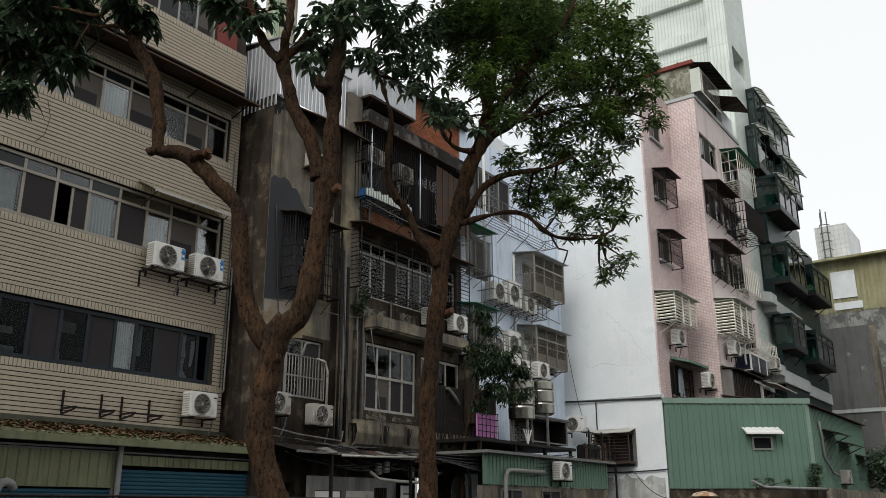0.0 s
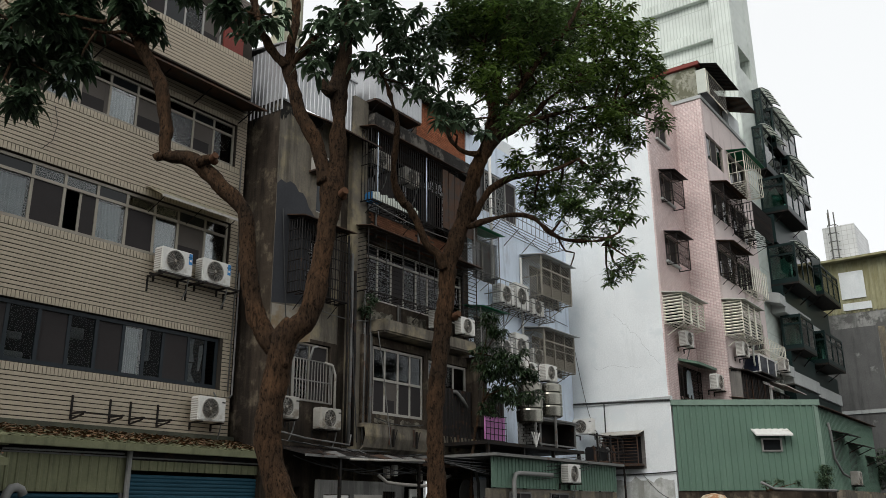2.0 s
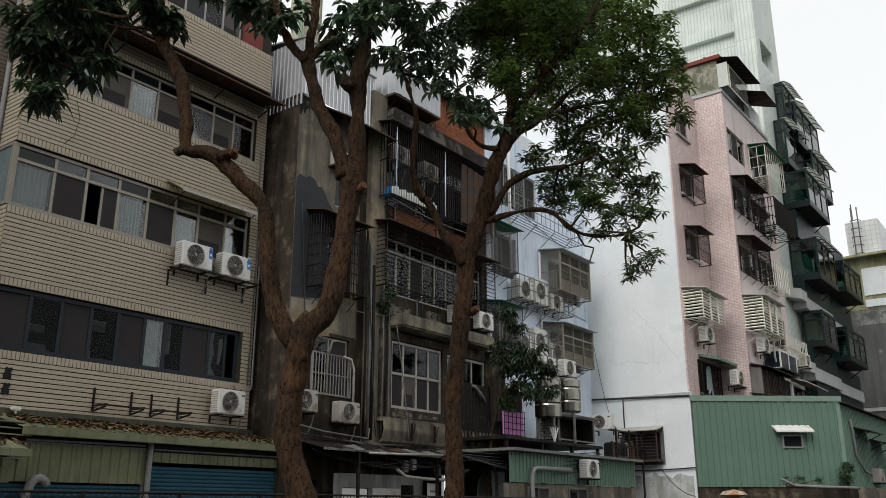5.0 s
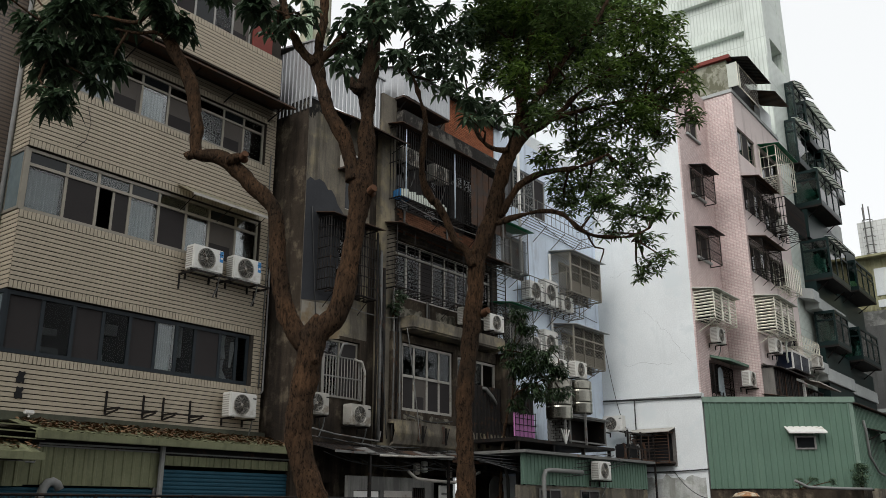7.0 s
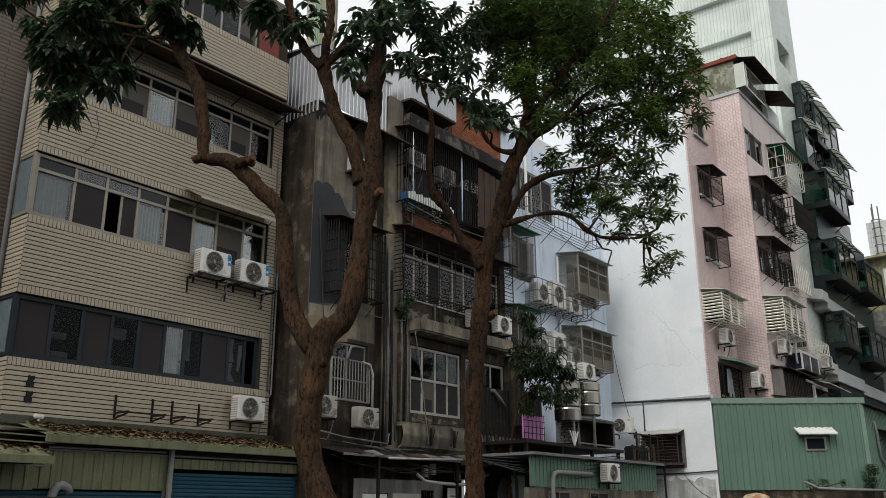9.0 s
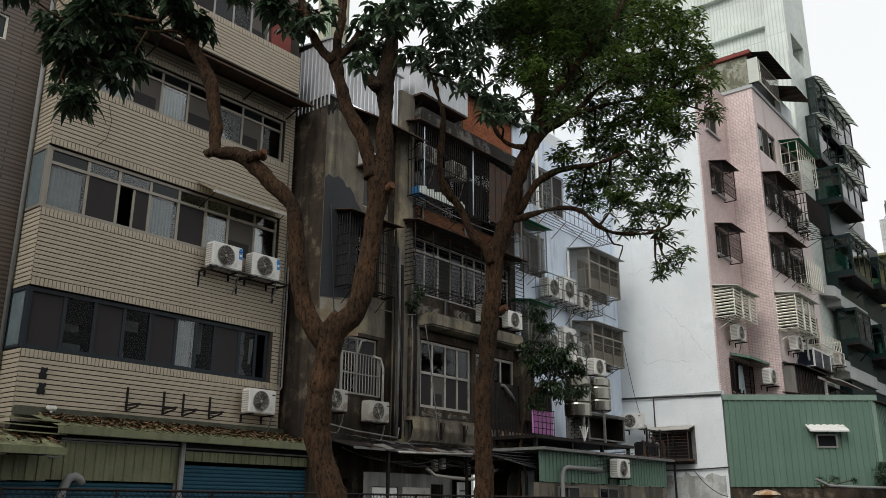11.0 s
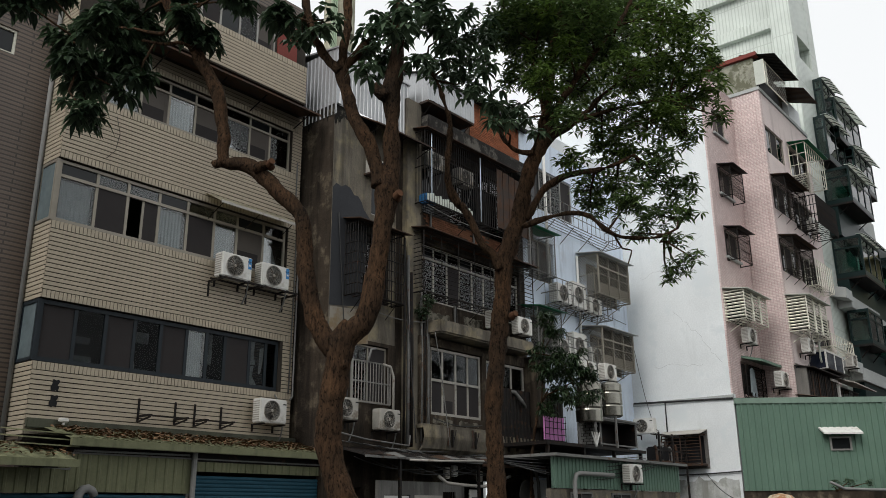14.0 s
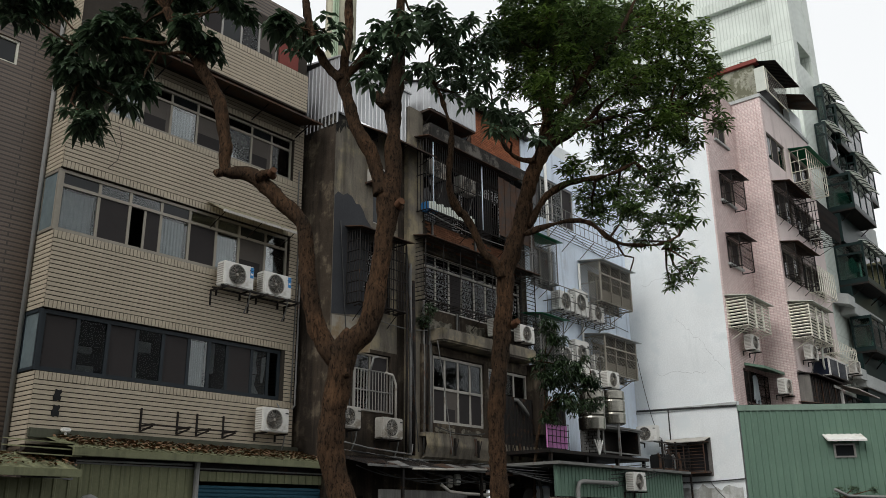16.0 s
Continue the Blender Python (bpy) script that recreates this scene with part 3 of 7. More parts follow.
shell(b3, 0, 5.7, 14.0, 9, CONCRETE_DARK, [(0.2, 5.4, 7.8, 9.6), (0.2, 5.4, 10.6, 12.8), (0.2, 2.7, 4.35, 6.35), (2.9, 5.2, 4.35, 6.3)], z0=3.2)
blue = thing("apartment_building", "pale blue painted apartment house with caged balconies", "building", 16.4, W2)
shell(blue, 0, 7.62, 15.4, 9, BLUE_PAINT, [(0.3, 2.0, 9.7, 11.3), (0.3, 2.0, 6.8, 8.4), (4.4, 7.0, 9.6, 11.2), (4.4, 7.0, 6.8, 8.3), (0.6, 3.6, 12.5, 14.2)], z0=3.0)

# ---- white gable and pink tiled house ----
pink = thing("apartment_building", "pink tiled apartment house with a white painted gable", "building", 24.02, 0)
HP = 19.6
HOLES_A = [(0.35, 2.4, 8.75, 9.85), (0.95, 2.3, 11.55, 12.7), (0.95, 2.3, 14.3, 15.45), (0.95, 2.3, 17.05, 18.2), (1.15, 3.2, 6.0, 7.3)]
HOLES_B = [(3.75, 6.2, 16.75, 18.05), (3.8, 6.2, 14.1, 15.4), (3.75, 6.2, 11.3, 12.6), (6.8, 9.6, 16.4, 18.0), (6.6, 9.4, 13.9, 15.4), (6.5, 9.4, 11.3, 12.6), (3.7, 6.2, 8.8, 10.1), (6.5, 9.6, 8.6, 10.1), (3.8, 9.8, 6.0, 7.4)]
part("gable_wall", boxed((0, 0.25, -5.3, 4.0, 0, HP)), WHITE_PAINT, pink, "white painted gable with fine cracks")
bm = bmesh.new()
wall_pieces(bm, 0.25, 3.75, 0, HP, -5.29, -5.05, HOLES_A)
part("front_wall", bm, TILE_PINK, pink)
part("corner_tiles", boxed((-0.006, 0.25, -5.31, -5.24, 5.9, HP)), TILE_PINK, pink)
part("return_wall", boxed((3.5, 3.75, -6.55, -5.29, 0, HP)), TILE_PINK, pink)
bm = bmesh.new()
wall_pieces(bm, 3.75, 10.2, 0, HP, -6.55, -6.3, HOLES_B)
part("front_wall", bm, PINK_STUCCO, pink, "smooth pale pink stucco front")
part("corner_strip", boxed((3.49, 3.75, -6.57, -6.3, 5.9, HP)), TILE_PINK, pink)
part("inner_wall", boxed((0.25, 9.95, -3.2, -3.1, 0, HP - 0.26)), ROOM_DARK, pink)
part("party_wall", boxed((9.95, 10.2, -6.3, 4.0, 0, HP)), GREY_BAND, pink)
part("back_wall", boxed((0.25, 9.95, 3.75, 4.0, 0, HP)), GREY_BAND, pink)
part("roof", boxed((0.25, 9.95, -5.05, 3.75, HP - 0.25, HP - 0.02), (3.75, 9.95, -6.3, -5.05, HP - 0.25, HP - 0.02)), GREY_BAND, pink)
part("coping", boxed((3.44, 10.2, -6.62, -6.2, HP, HP + 0.16)), GREY_BAND, pink)
part("coping", boxed((3.44, 3.9, -6.2, -4.9, HP, HP + 0.16)), GREY_BAND, pink)
part("ledge", boxed((-0.05, 0.0, -5.32, 1.0, 5.72, 5.86)), GREY_BAND, pink)

# ---- green sheet-metal shed in front of the pink house ----
shed = thing("metal_shed", "green ribbed sheet-metal shed with a small window", "shed", 23.98, 5.32, 0, -51.6)
FACE = 5.72
bm = bmesh.new()
corrugated(bm, 0.06, FACE, 2.35, 5.5, 0, 0.24, 0.045)
part("front_sheet", bm, GREEN_METAL, shed)
part("fascia", bevelled(boxed((0.0, FACE + 0.1, -0.06, 0.1, 5.5, 5.72)), 0.012), GREEN_PALE, shed)
part("corner_trim", boxed((FACE - 0.14, FACE + 0.02, -0.04, 0.02, 2.35, 5.5)), GREEN_PALE, shed)
part("base_wall", boxed((0.05, FACE, 0.03, 0.2, 0, 2.35)), CONCRETE_DARK, shed)
# the long side that runs with the row: turned back by the same angle
c, s = math.cos(radians(51.6)), math.sin(radians(51.6))
side = Matrix.Translation((FACE, 0, 0)) @ Matrix.Rotation(radians(51.6), 4, "Z")
bm = bmesh.new()
corrugated(bm, 0.02, 10.6, 2.35, 5.42, 0, 0.24, 0.045)
bmesh.ops.transform(bm, matrix=side, verts=bm.verts)
part("side_sheet", bm, GREEN_METAL, shed)
bm = bmesh.new()
box(bm, 0, 10.6, 0.03, 0.2, 0, 2.35)
bmesh.ops.transform(bm, matrix=side, verts=bm.verts)
part("base_wall", bm, CONCRETE_DARK, shed)
bm = bmesh.new()
ribbed_roof(bm, -0.1, 10.8, -0.22, 5.44, 3.3, 6.1)
bmesh.ops.transform(bm, matrix=side, verts=bm.verts)
part("roof_sheet", bm, RUST, shed)
bm = bmesh.new()
prism(bm, [(0.0, 5.55), (FACE, 5.55), (FACE, 5.7), (0, 5.7)], 0.1, 4.4)
part("roof_deck", bm, CONCRETE_DARK, shed)
wn_ = part("small_window", boxed((3.35, 4.15, -0.07, 0.06, 3.76, 3.82), (3.35, 4.15, -0.07, 0.06, 4.2, 4.26), (3.35, 3.42, -0.07, 0.06, 3.82, 4.2), (4.08, 4.15, -0.07, 0.06, 3.82, 4.2)), ALUMINIUM, shed)
part("pane", boxed((3.42, 4.08, -0.05, -0.044, 3.82, 4.2)), GLASS_DARK, wn_)
bm = bmesh.new()
slab(bm, (3.02, -0.45, 4.38), (4.45, -0.45, 4.38), (4.45, 0, 4.62), (3.02, 0, 4.62), 0.06)
part("window_canopy", bm, AC_WHITE, shed, "white sheet canopy over the small window")

# ---- pale grey house and green glazed bays beyond ----
g1 = thing("apartment_building", "pale grey house with dark green glazed bays", "building", 34.24, 6.55)
shell(g1, 0, 6.8, 24.6, 8, PALE_TOWER, [(2.6, 6.4, z, z + 2.2) for z in (6.2, 9.4, 12.9, 16.2, 19.0)])
g2 = thing("apartment_building", "grey house with bottle green glazed bays, far along the row", "building", 41.06, 6.2)
shell(g2, 0, 6.6, 18.5, 8, GREY_BAND, [(0.6, 6.2, z, z + 2.2) for z in (6.2, 9.2, 13.0)])


def glazed_bay(x0, w0, deep, z0, z1, length, sheet=True):
    """An enclosed balcony: green frame with glass, tray floor, awning and struts."""
    bay = thing("glazed_bay", "bottle green framed glass bay hung on a house front", "balcony", x0, w0, z0, group="green glazed bays")
    h, b = z1 - z0, 0.09
    part("floor_tray", boxed((0, length, -deep, 0, -0.1, 0.0)), STEEL_DARK, bay)
    part("apron", boxed((0, length, -deep, -deep + 0.04, 0, h * 0.12), (0, 0.04, -deep + 0.04, 0, 0, h * 0.12)), GREEN_FRAME, bay)
    fr = bmesh.new()
    n = max(2, round(length / 1.4))
    for i in range(n + 1):
        x = (length - b) * i / n
        box(fr, x, x + b, -deep, -deep + b, h * 0.12, h)
    for x in (0,):
        box(fr, x, x + b, -b, 0, h * 0.12, h)
        box(fr, x, x + b, -deep + b, -b, h * 0.72, h * 0.72 + b)
        box(fr, x, x + b, -deep + b, -b, h - b, h)
    box(fr, b, length - b, -deep, -deep + b, h - b, h)
    box(fr, b, length - b, -deep + 0.01, -deep + b - 0.01, h * 0.72, h * 0.72 + b)
    frm = part("frame", fr, GREEN_FRAME, bay)
    for i in range(n):
        xa, xb = (length - b) * i / n + b, (length - b) * (i + 1) / n
        for za, zb in ((h * 0.12, h * 0.72), (h * 0.72 + b, h - b)):
            part("pane", boxed((xa, xb, -deep + 0.03, -deep + 0.038, za, zb)), GLASS_GREEN, frm)
    for za, zb in ((h * 0.12, h * 0.72), (h * 0.72 + b, h - b)):
        part("pane", boxed((0.03, 0.038, -deep + b, -b, za, zb)), GLASS_GREEN, frm)
    part("roof_panel", boxed((0, length, -deep, 0, h, h + 0.05)), GREEN_FRAME, bay)
    # added pale board that makes the green glass look lit
    part("back_board", boxed((0.1, length - 0.1, -0.06, -0.02, h * 0.12, h - 0.05)), PALE_SHEET, bay, "pale board added behind the glass to brighten the bay")
    part("blind", boxed((0.3, length * 0.45, -deep + 0.2, -deep + 0.22, h * 0.3, h - 0.1)), CURTAIN, bay, "pale blind behind the green glass")
    if deep > 1.0:
        bm = bmesh.new()
        prism(bm, [(0, 0), (0.75, 0.2), (0.45, 0.95), (0.1, 0.75)], 0.0, 0.02)
        bmesh.ops.transform(bm, matrix=Matrix.Translation((0.16, -0.3, h * 0.2)) @ Matrix.Rotation(radians(-90), 4, "Z"), verts=bm.verts)
        part("hung_cloth", bm, WHITE_PAINT, bay, "white cloth hung inside the bay")
    if sheet:
        aw = bmesh.new()
        pts = [(-deep - 0.42, h - 0.16), (-deep - 0.25, h + 0.0), (-deep - 0.1, h + 0.12), (-deep + 0.2, h + 0.16)]
        for (ya, za), (yb, zb) in zip(pts, pts[1:]):
            slab(aw, (0.1, ya, za), (length, ya, za), (length, yb, zb), (0.1, yb, zb), 0.02)
        a = part("awning", aw, AWNING_PALE, bay)
        for i in range(6):
            x = 0.12 + (length - 0.3) * i / 5
            part("awning_rib", tubed([(x, y, z - 0.04) for y, z in pts], 0.025, 4), GREEN_FRAME, a)
    for x in (0.3, length - 0.3):
        part("strut", tubed([(x, 0.0, -0.9), (x, -deep * 0.8, -0.1)], 0.03, 4), STEEL_DARK, bay)
    return bay


for x0, w0, deep, z0, z1, length, sheet in (
        (36.9, 6.56, 0.45, 21.7, 23.9, 2.6, True), (37.8, 6.56, 0.75, 20.7, 23.0, 4.8, True), (35.9, 6.56, 0.55, 18.9, 21.3, 3.4, True), (39.4, 6.56, 0.95, 18.6, 20.6, 3.9, True),
        (36.0, 6.56, 1.3, 16.45, 18.3, 4.0, True), (36.0, 6.56, 1.35, 12.6, 14.6, 3.6, True), (36.0, 6.8, 0.95, 9.25, 10.9, 2.6, False),
        (42.2, 6.3, 1.5, 13.2, 14.85, 4.2, False), (41.1, 6.3, 1.45, 9.2, 10.9, 4.2, False)):
    glazed_bay(x0, w0, deep, z0, z1, length, sheet)
for house, x0, x1, out, bands in ((g1, 1.75, 6.5, 0.55, ((11.6, 12.5), (8.15, 9.15), (14.8, 16.3), (5.9, 7.45))), (g2, 0.25, 6.3, 0.62, ((11.6, 13.05), (8.15, 9.05), (14.95, 16.6), (5.9, 7.45)))):
    for za, zb in bands:
        part("dark_sheeting", boxed((x0, x1, -out, -0.003, za, zb)), GREEN_FRAME, house, "dark green painted balcony wall")
    for za, zb in ((10.98, 11.58), (7.48, 8.12)):
        part("spandrel", bevelled(boxed((x0 - 0.6, x1 + 0.02, -out - 0.12, -0.003, za, zb)), 0.02), GREY_BAND, house, "pale grey balcony front")
for z in (10.98, 7.48):
    bm = bmesh.new()
    slab(bm, (0.1, -0.75, z + 0.75), (1.15, -0.75, z + 0.75), (1.15, 0.0, z + 0.95), (0.1, 0.0, z + 0.95), 0.5)
    part("side_spandrel", bm, GREY_BAND, g1)

# tall pale tower behind the row
tower = thing("tower_block", "tall pale green-white tiled tower", "building", 41.4, 4.0)
part("shaft", boxed((0.4, 4.7, 0.15, 16, 0, 60)), PALE_TOWER, tower)
part("corner_column", boxed((0, 0.85, -0.75, 0.5, 0, 60)), PALE_TOWER, tower)
part("corner_fin", boxed((3.45, 4.7, -0.75, 0.145, 0, 60)), PALE_TOWER, tower)
for z in (30.0, 36.6):
    part("front_lintel", boxed((0.855, 3.445, -0.73, 0.145, z, z + 5.0)), PALE_TOWER, tower)
for z in (24.2, 27.2, 30.5, 33.5, 36.8):
    part("ribbed_beam", boxed((0.05, 0.395, 0.505, 14, z, z + 0.75)), PALE_TOWER, tower)
    bm = bmesh.new()
    for k in range(60):
        box(bm, 0.02, 0.048, 0.55 + 0.2 * k, 0.66 + 0.2 * k, z + 0.02, z + 0.73)
    part("beam_ribs", bm, PALE_TOWER, tower, kind="stuff")
part("far_column", boxed((0, 0.85, 7.0, 8.4, 0, 60)), PALE_TOWER, tower)


# ---- trees ----
def leaf_material(name, dark, light):
    m, nt, bsdf, out = shader(name)
    rnd = nt.nodes.new("ShaderNodeNewGeometry").outputs["Random Per Island"]
    col = ramp(nt, rnd, [(0.0, dark), (0.75, light), (1.0, tuple(min(1, c * 1.5) for c in light))])
    nt.links.new(col, bsdf.inputs["Base Color"])
    bsdf.inputs["Roughness"].default_value, bsdf.inputs["Specular IOR Level"].default_value = 0.36, 0.42
    through_leaf = nt.nodes.new("ShaderNodeBsdfTranslucent")
    nt.links.new(col, through_leaf.inputs["Color"])
    mix = nt.nodes.new("ShaderNodeMixShader")
    mix.inputs[0].default_value = 0.35
    nt.links.new(bsdf.outputs[0], mix.inputs[1])
    nt.links.new(through_leaf.outputs[0], mix.inputs[2])
    nt.links.new(mix.outputs[0], out.inputs["Surface"])
    return m


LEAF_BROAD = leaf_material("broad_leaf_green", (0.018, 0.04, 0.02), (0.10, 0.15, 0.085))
# darker copy of the broad leaf, with the left crown's shade in its colour
LEAF_BROAD_SHADED = leaf_material("shaded_broad_leaf_green", (0.012, 0.026, 0.014), (0.06, 0.095, 0.05))
# shrub stands in shade: that shade is put into its leaf colour
LEAF_SHRUB_SHADED = leaf_material("shaded_shrub_leaf", (0.007, 0.018, 0.007), (0.03, 0.055, 0.02))
LEAF_NARROW = leaf_material("narrow_leaf_green", (0.022, 0.048, 0.014), (0.11, 0.17, 0.05))
LEAF_FRESH = leaf_material("fresh_leaf_green", (0.022, 0.048, 0.010), (0.125, 0.195, 0.04))


def leaves(rng, spots, per, length, width, droop):
    """Whorls of folded, drooping leaves at the given spots: vertices and faces."""
    verts, faces = [], []
    for spot in spots:
        axis = Vector((rng.gauss(0, 0.5), rng.gauss(0, 0.5), 1)).normalized()
        n = per + rng.randint(-2, 2)
        for k in range(n):
            a = 2 * math.pi * k / n + rng.uniform(-0.4, 0.4)
            out = Vector((math.cos(a), math.sin(a), rng.uniform(-0.35, 0.55)))
            out = (out + axis * 0.25).normalized()
            L, Wd = length * rng.uniform(0.65, 1.2), width * rng.uniform(0.75, 1.2)
            fall = droop * L
            tip = rng.uniform(0.35, 0.8)
            mid = [spot + out * 0.02, spot + out * L * 0.3 + Vector((0, 0, -fall * 0.06)), spot + out * L * 0.68 + Vector((0, 0, -fall * tip * 0.45)), spot + out * L + Vector((0, 0, -fall * tip))]
            across = out.cross(Vector((0, 0, 1)))
            if across.length < 0.1:
                across = Vector((1, 0, 0))
            across = across.normalized() * Wd / 2
            lift = Vector((0, 0, Wd * 0.16))
            i = len(verts)
            verts += [mid[0], mid[1] + across * 0.9 + lift, mid[1], mid[1] - across * 0.9 + lift, mid[2] + across + lift, mid[2], mid[2] - across + lift, mid[3]]
            faces += [(i, i + 1, i + 2), (i, i + 2, i + 3), (i + 1, i + 4, i + 5, i + 2), (i + 2, i + 5, i + 6, i + 3), (i + 4, i + 7, i + 5), (i + 5, i + 7, i + 6)]
    return verts, faces


def smooth_line(points, radii):
    """Points of a limb eased through its turning points."""
    P = [Vector(p) for p in points]
    out, rad = [], []
    for i in range(len(P) - 1):
        a, b, c, d = P[max(i - 1, 0)], P[i], P[i + 1], P[min(i + 2, len(P) - 1)]
        n = max(2, round((c - b).length / 0.07))
        for k in range(n):
            t = k / n
            out.append(0.5 * ((2 * b) + (c - a) * t + (2 * a - 5 * b + 4 * c - d) * t * t + (3 * b - a - 3 * c + d) * t ** 3))
            rad.append(radii[i] + (radii[i + 1] - radii[i]) * t)
    return out + [P[-1]], rad + [radii[-1]]


def tree(label, limbs, crowns, seed, material=BARK):
    """limbs: name, turning points, radii. crowns: blobs (x, y, z, radius), leaves a whorl, length, width, whorls per square metre, droop, leaf material."""
    rng = random.Random(seed)
    root = new("tree")
    base = Vector(limbs[0][1][0])
    root.location = base
    tagged(root, label, "tree")
    shift = -base
    all_pts = []
    for name, pts, radii in limbs:
        line, rad = smooth_line(pts, [q * 0.86 for q in radii])
        line = [p + Vector((rng.gauss(0, 0.003), rng.gauss(0, 0.003), 0)) for p in line]
        all_pts += line
        bm = bmesh.new()
        tube(bm, [p + shift for p in line], rad, 24 if radii[0] > 0.08 else 8, 0.012, rng)
        if radii[0] > 0.05:
            bm.normal_update()
            for v in bm.verts:
                lump = noise.noise(v.co * 4.0) * 0.02 + noise.noise(v.co * 13.0) * 0.01 + noise.noise(Vector((v.co.x * 30, v.co.y * 30, v.co.z * 7))) * 0.006
                v.co += v.normal * lump * 1.3
        part(name, bm, material, root, smooth=True)
        if radii[0] > 0.12:
            for _ in range(int(1 + 8 * radii[0])):
                i = rng.randrange(2, len(line) - 2)
                a = rng.uniform(0, 6.3)
                c = line[i] + shift + Vector((math.cos(a), math.sin(a), 0)) * rad[i] * 0.8
                knot = bmesh.new()
                k = rad[i] * rng.uniform(0.2, 0.42)
                bmesh.ops.create_icosphere(knot, subdivisions=2, radius=k, matrix=Matrix.Translation(c) @ Matrix.Diagonal((1, 1, rng.uniform(0.7, 1.5), 1)))
                for v in knot.verts:
                    v.co += Vector((rng.gauss(0, 1), rng.gauss(0, 1), rng.gauss(0, 1))) * k * 0.08
                part("knot", knot, material, root, smooth=True)
    twig = bmesh.new()
    for blobs, per, length, width, dense, droop, lm in crowns:
        verts, faces = [], []
        for x, y, z, r in blobs:
            c = Vector((x, y, z))
            near = min(all_pts, key=lambda p: (p - c).length)
            mid = (near + c) / 2 + Vector((rng.gauss(0, 0.08), rng.gauss(0, 0.08), rng.uniform(-0.1, 0.05)))
            tube(twig, [near + shift, mid + shift, c + shift], [0.022, 0.015, 0.008], 5)
            spots = []
            for _ in range(max(4, int(dense * r * r * 10))):
                v = Vector((rng.gauss(0, 1), rng.gauss(0, 1), rng.gauss(0, 1))).normalized() * (rng.random() ** 0.45)
                spots.append(c + Vector((v.x * r * 1.08, v.y * r * 1.5, v.z * r * 0.95)))
            for sp in spots[::2]:
                tube(twig, [c.lerp(sp, 0.15) + shift, c.lerp(sp, 0.6) + shift + Vector((0, 0, -0.02)), sp + shift], [0.006, 0.005, 0.003], 3)
            v, f = leaves(rng, [s + shift for s in spots], per, length, width, droop)
            o = len(verts)
            verts += v
            faces += [tuple(i + o for i in q) for q in f]
        me = bpy.data.meshes.new("crown")
        me.from_pydata([tuple(v) for v in verts], [], faces)
        me.materials.append(lm)
        ob = new("crown", me)
        ob.parent = root
        tagged(ob, kind="stuff")
    part("brushwood", twig, material, root, kind="stuff")
    return root


T1L = [(-5.32, 10.50, 7.47, 0.32), (-5.10, 11.10, 8.07, 0.34), (-5.01, 10.00, 6.69, 0.19), (-5.08, 11.40, 8.82, 0.35), (-4.74, 9.70, 7.76, 0.30),
       (-5.79, 10.80, 8.20, 0.22), (-3.85, 10.20, 8.13, 0.2), (-3.65, 10.50, 7.99, 0.18), (-3.33, 11.10, 8.98, 0.16), (-2.47, 10.00, 8.05, 0.19),
       (-2.37, 11.40, 8.75, 0.14), (-5.97, 9.70, 8.23, 0.26), (-6.14, 10.80, 9.01, 0.26), (-4.39, 10.20, 7.28, 0.17), (-4.69, 10.50, 7.14, 0.11),
       (-5.45, 11.10, 7.02, 0.11), (-3.25, 10.00, 8.55, 0.2), (-4.52, 11.40, 9.40, 0.39)]
T1M = [(-1.28, 10.50, 7.86, 0.25), (-1.21, 11.10, 7.90, 0.24), (-0.78, 10.00, 7.74, 0.27), (-0.55, 11.40, 8.85, 0.35), (-1.27, 9.70, 6.98, 0.12),
       (-0.98, 10.80, 7.59, 0.16), (-0.63, 10.20, 7.40, 0.17), (-1.06, 10.50, 8.27, 0.25), (-2.41, 11.10, 8.34, 0.19), (-1.89, 10.00, 7.93, 0.20)]
T2L = [(-0.29, 11.60, 8.21, 0.30), (-0.03, 12.20, 8.10, 0.30), (0.29, 11.10, 7.30, 0.27), (0.69, 12.50, 7.78, 0.29), (0.40, 10.80, 6.72, 0.18),
       (0.83, 11.90, 7.34, 0.18), (-0.29, 11.30, 8.46, 0.35), (0.18, 11.60, 8.65, 0.35), (-0.53, 12.20, 8.29, 0.17), (1.01, 11.10, 6.70, 0.15),
       (-0.04, 12.50, 8.67, 0.34), (0.28, 10.80, 7.63, 0.18)]
T2R = [(0.67, 12.00, 9.01, 0.41), (1.27, 12.60, 9.29, 0.51), (1.77, 11.50, 8.73, 0.51), (2.67, 12.90, 9.61, 0.53), (2.91, 11.20, 8.57, 0.42),
       (2.97, 12.30, 8.52, 0.46), (3.35, 11.70, 8.19, 0.36), (3.58, 12.00, 7.77, 0.34), (3.38, 12.60, 7.97, 0.43), (2.34, 11.50, 7.78, 0.43),
       (1.86, 12.90, 8.62, 0.44), (1.12, 11.20, 7.59, 0.30), (2.02, 12.30, 7.55, 0.38), (2.68, 11.70, 7.14, 0.36), (3.31, 12.00, 7.10, 0.28),
       (2.41, 12.60, 7.01, 0.38), (1.49, 11.50, 6.40, 0.23), (1.98, 12.90, 6.54, 0.33)]
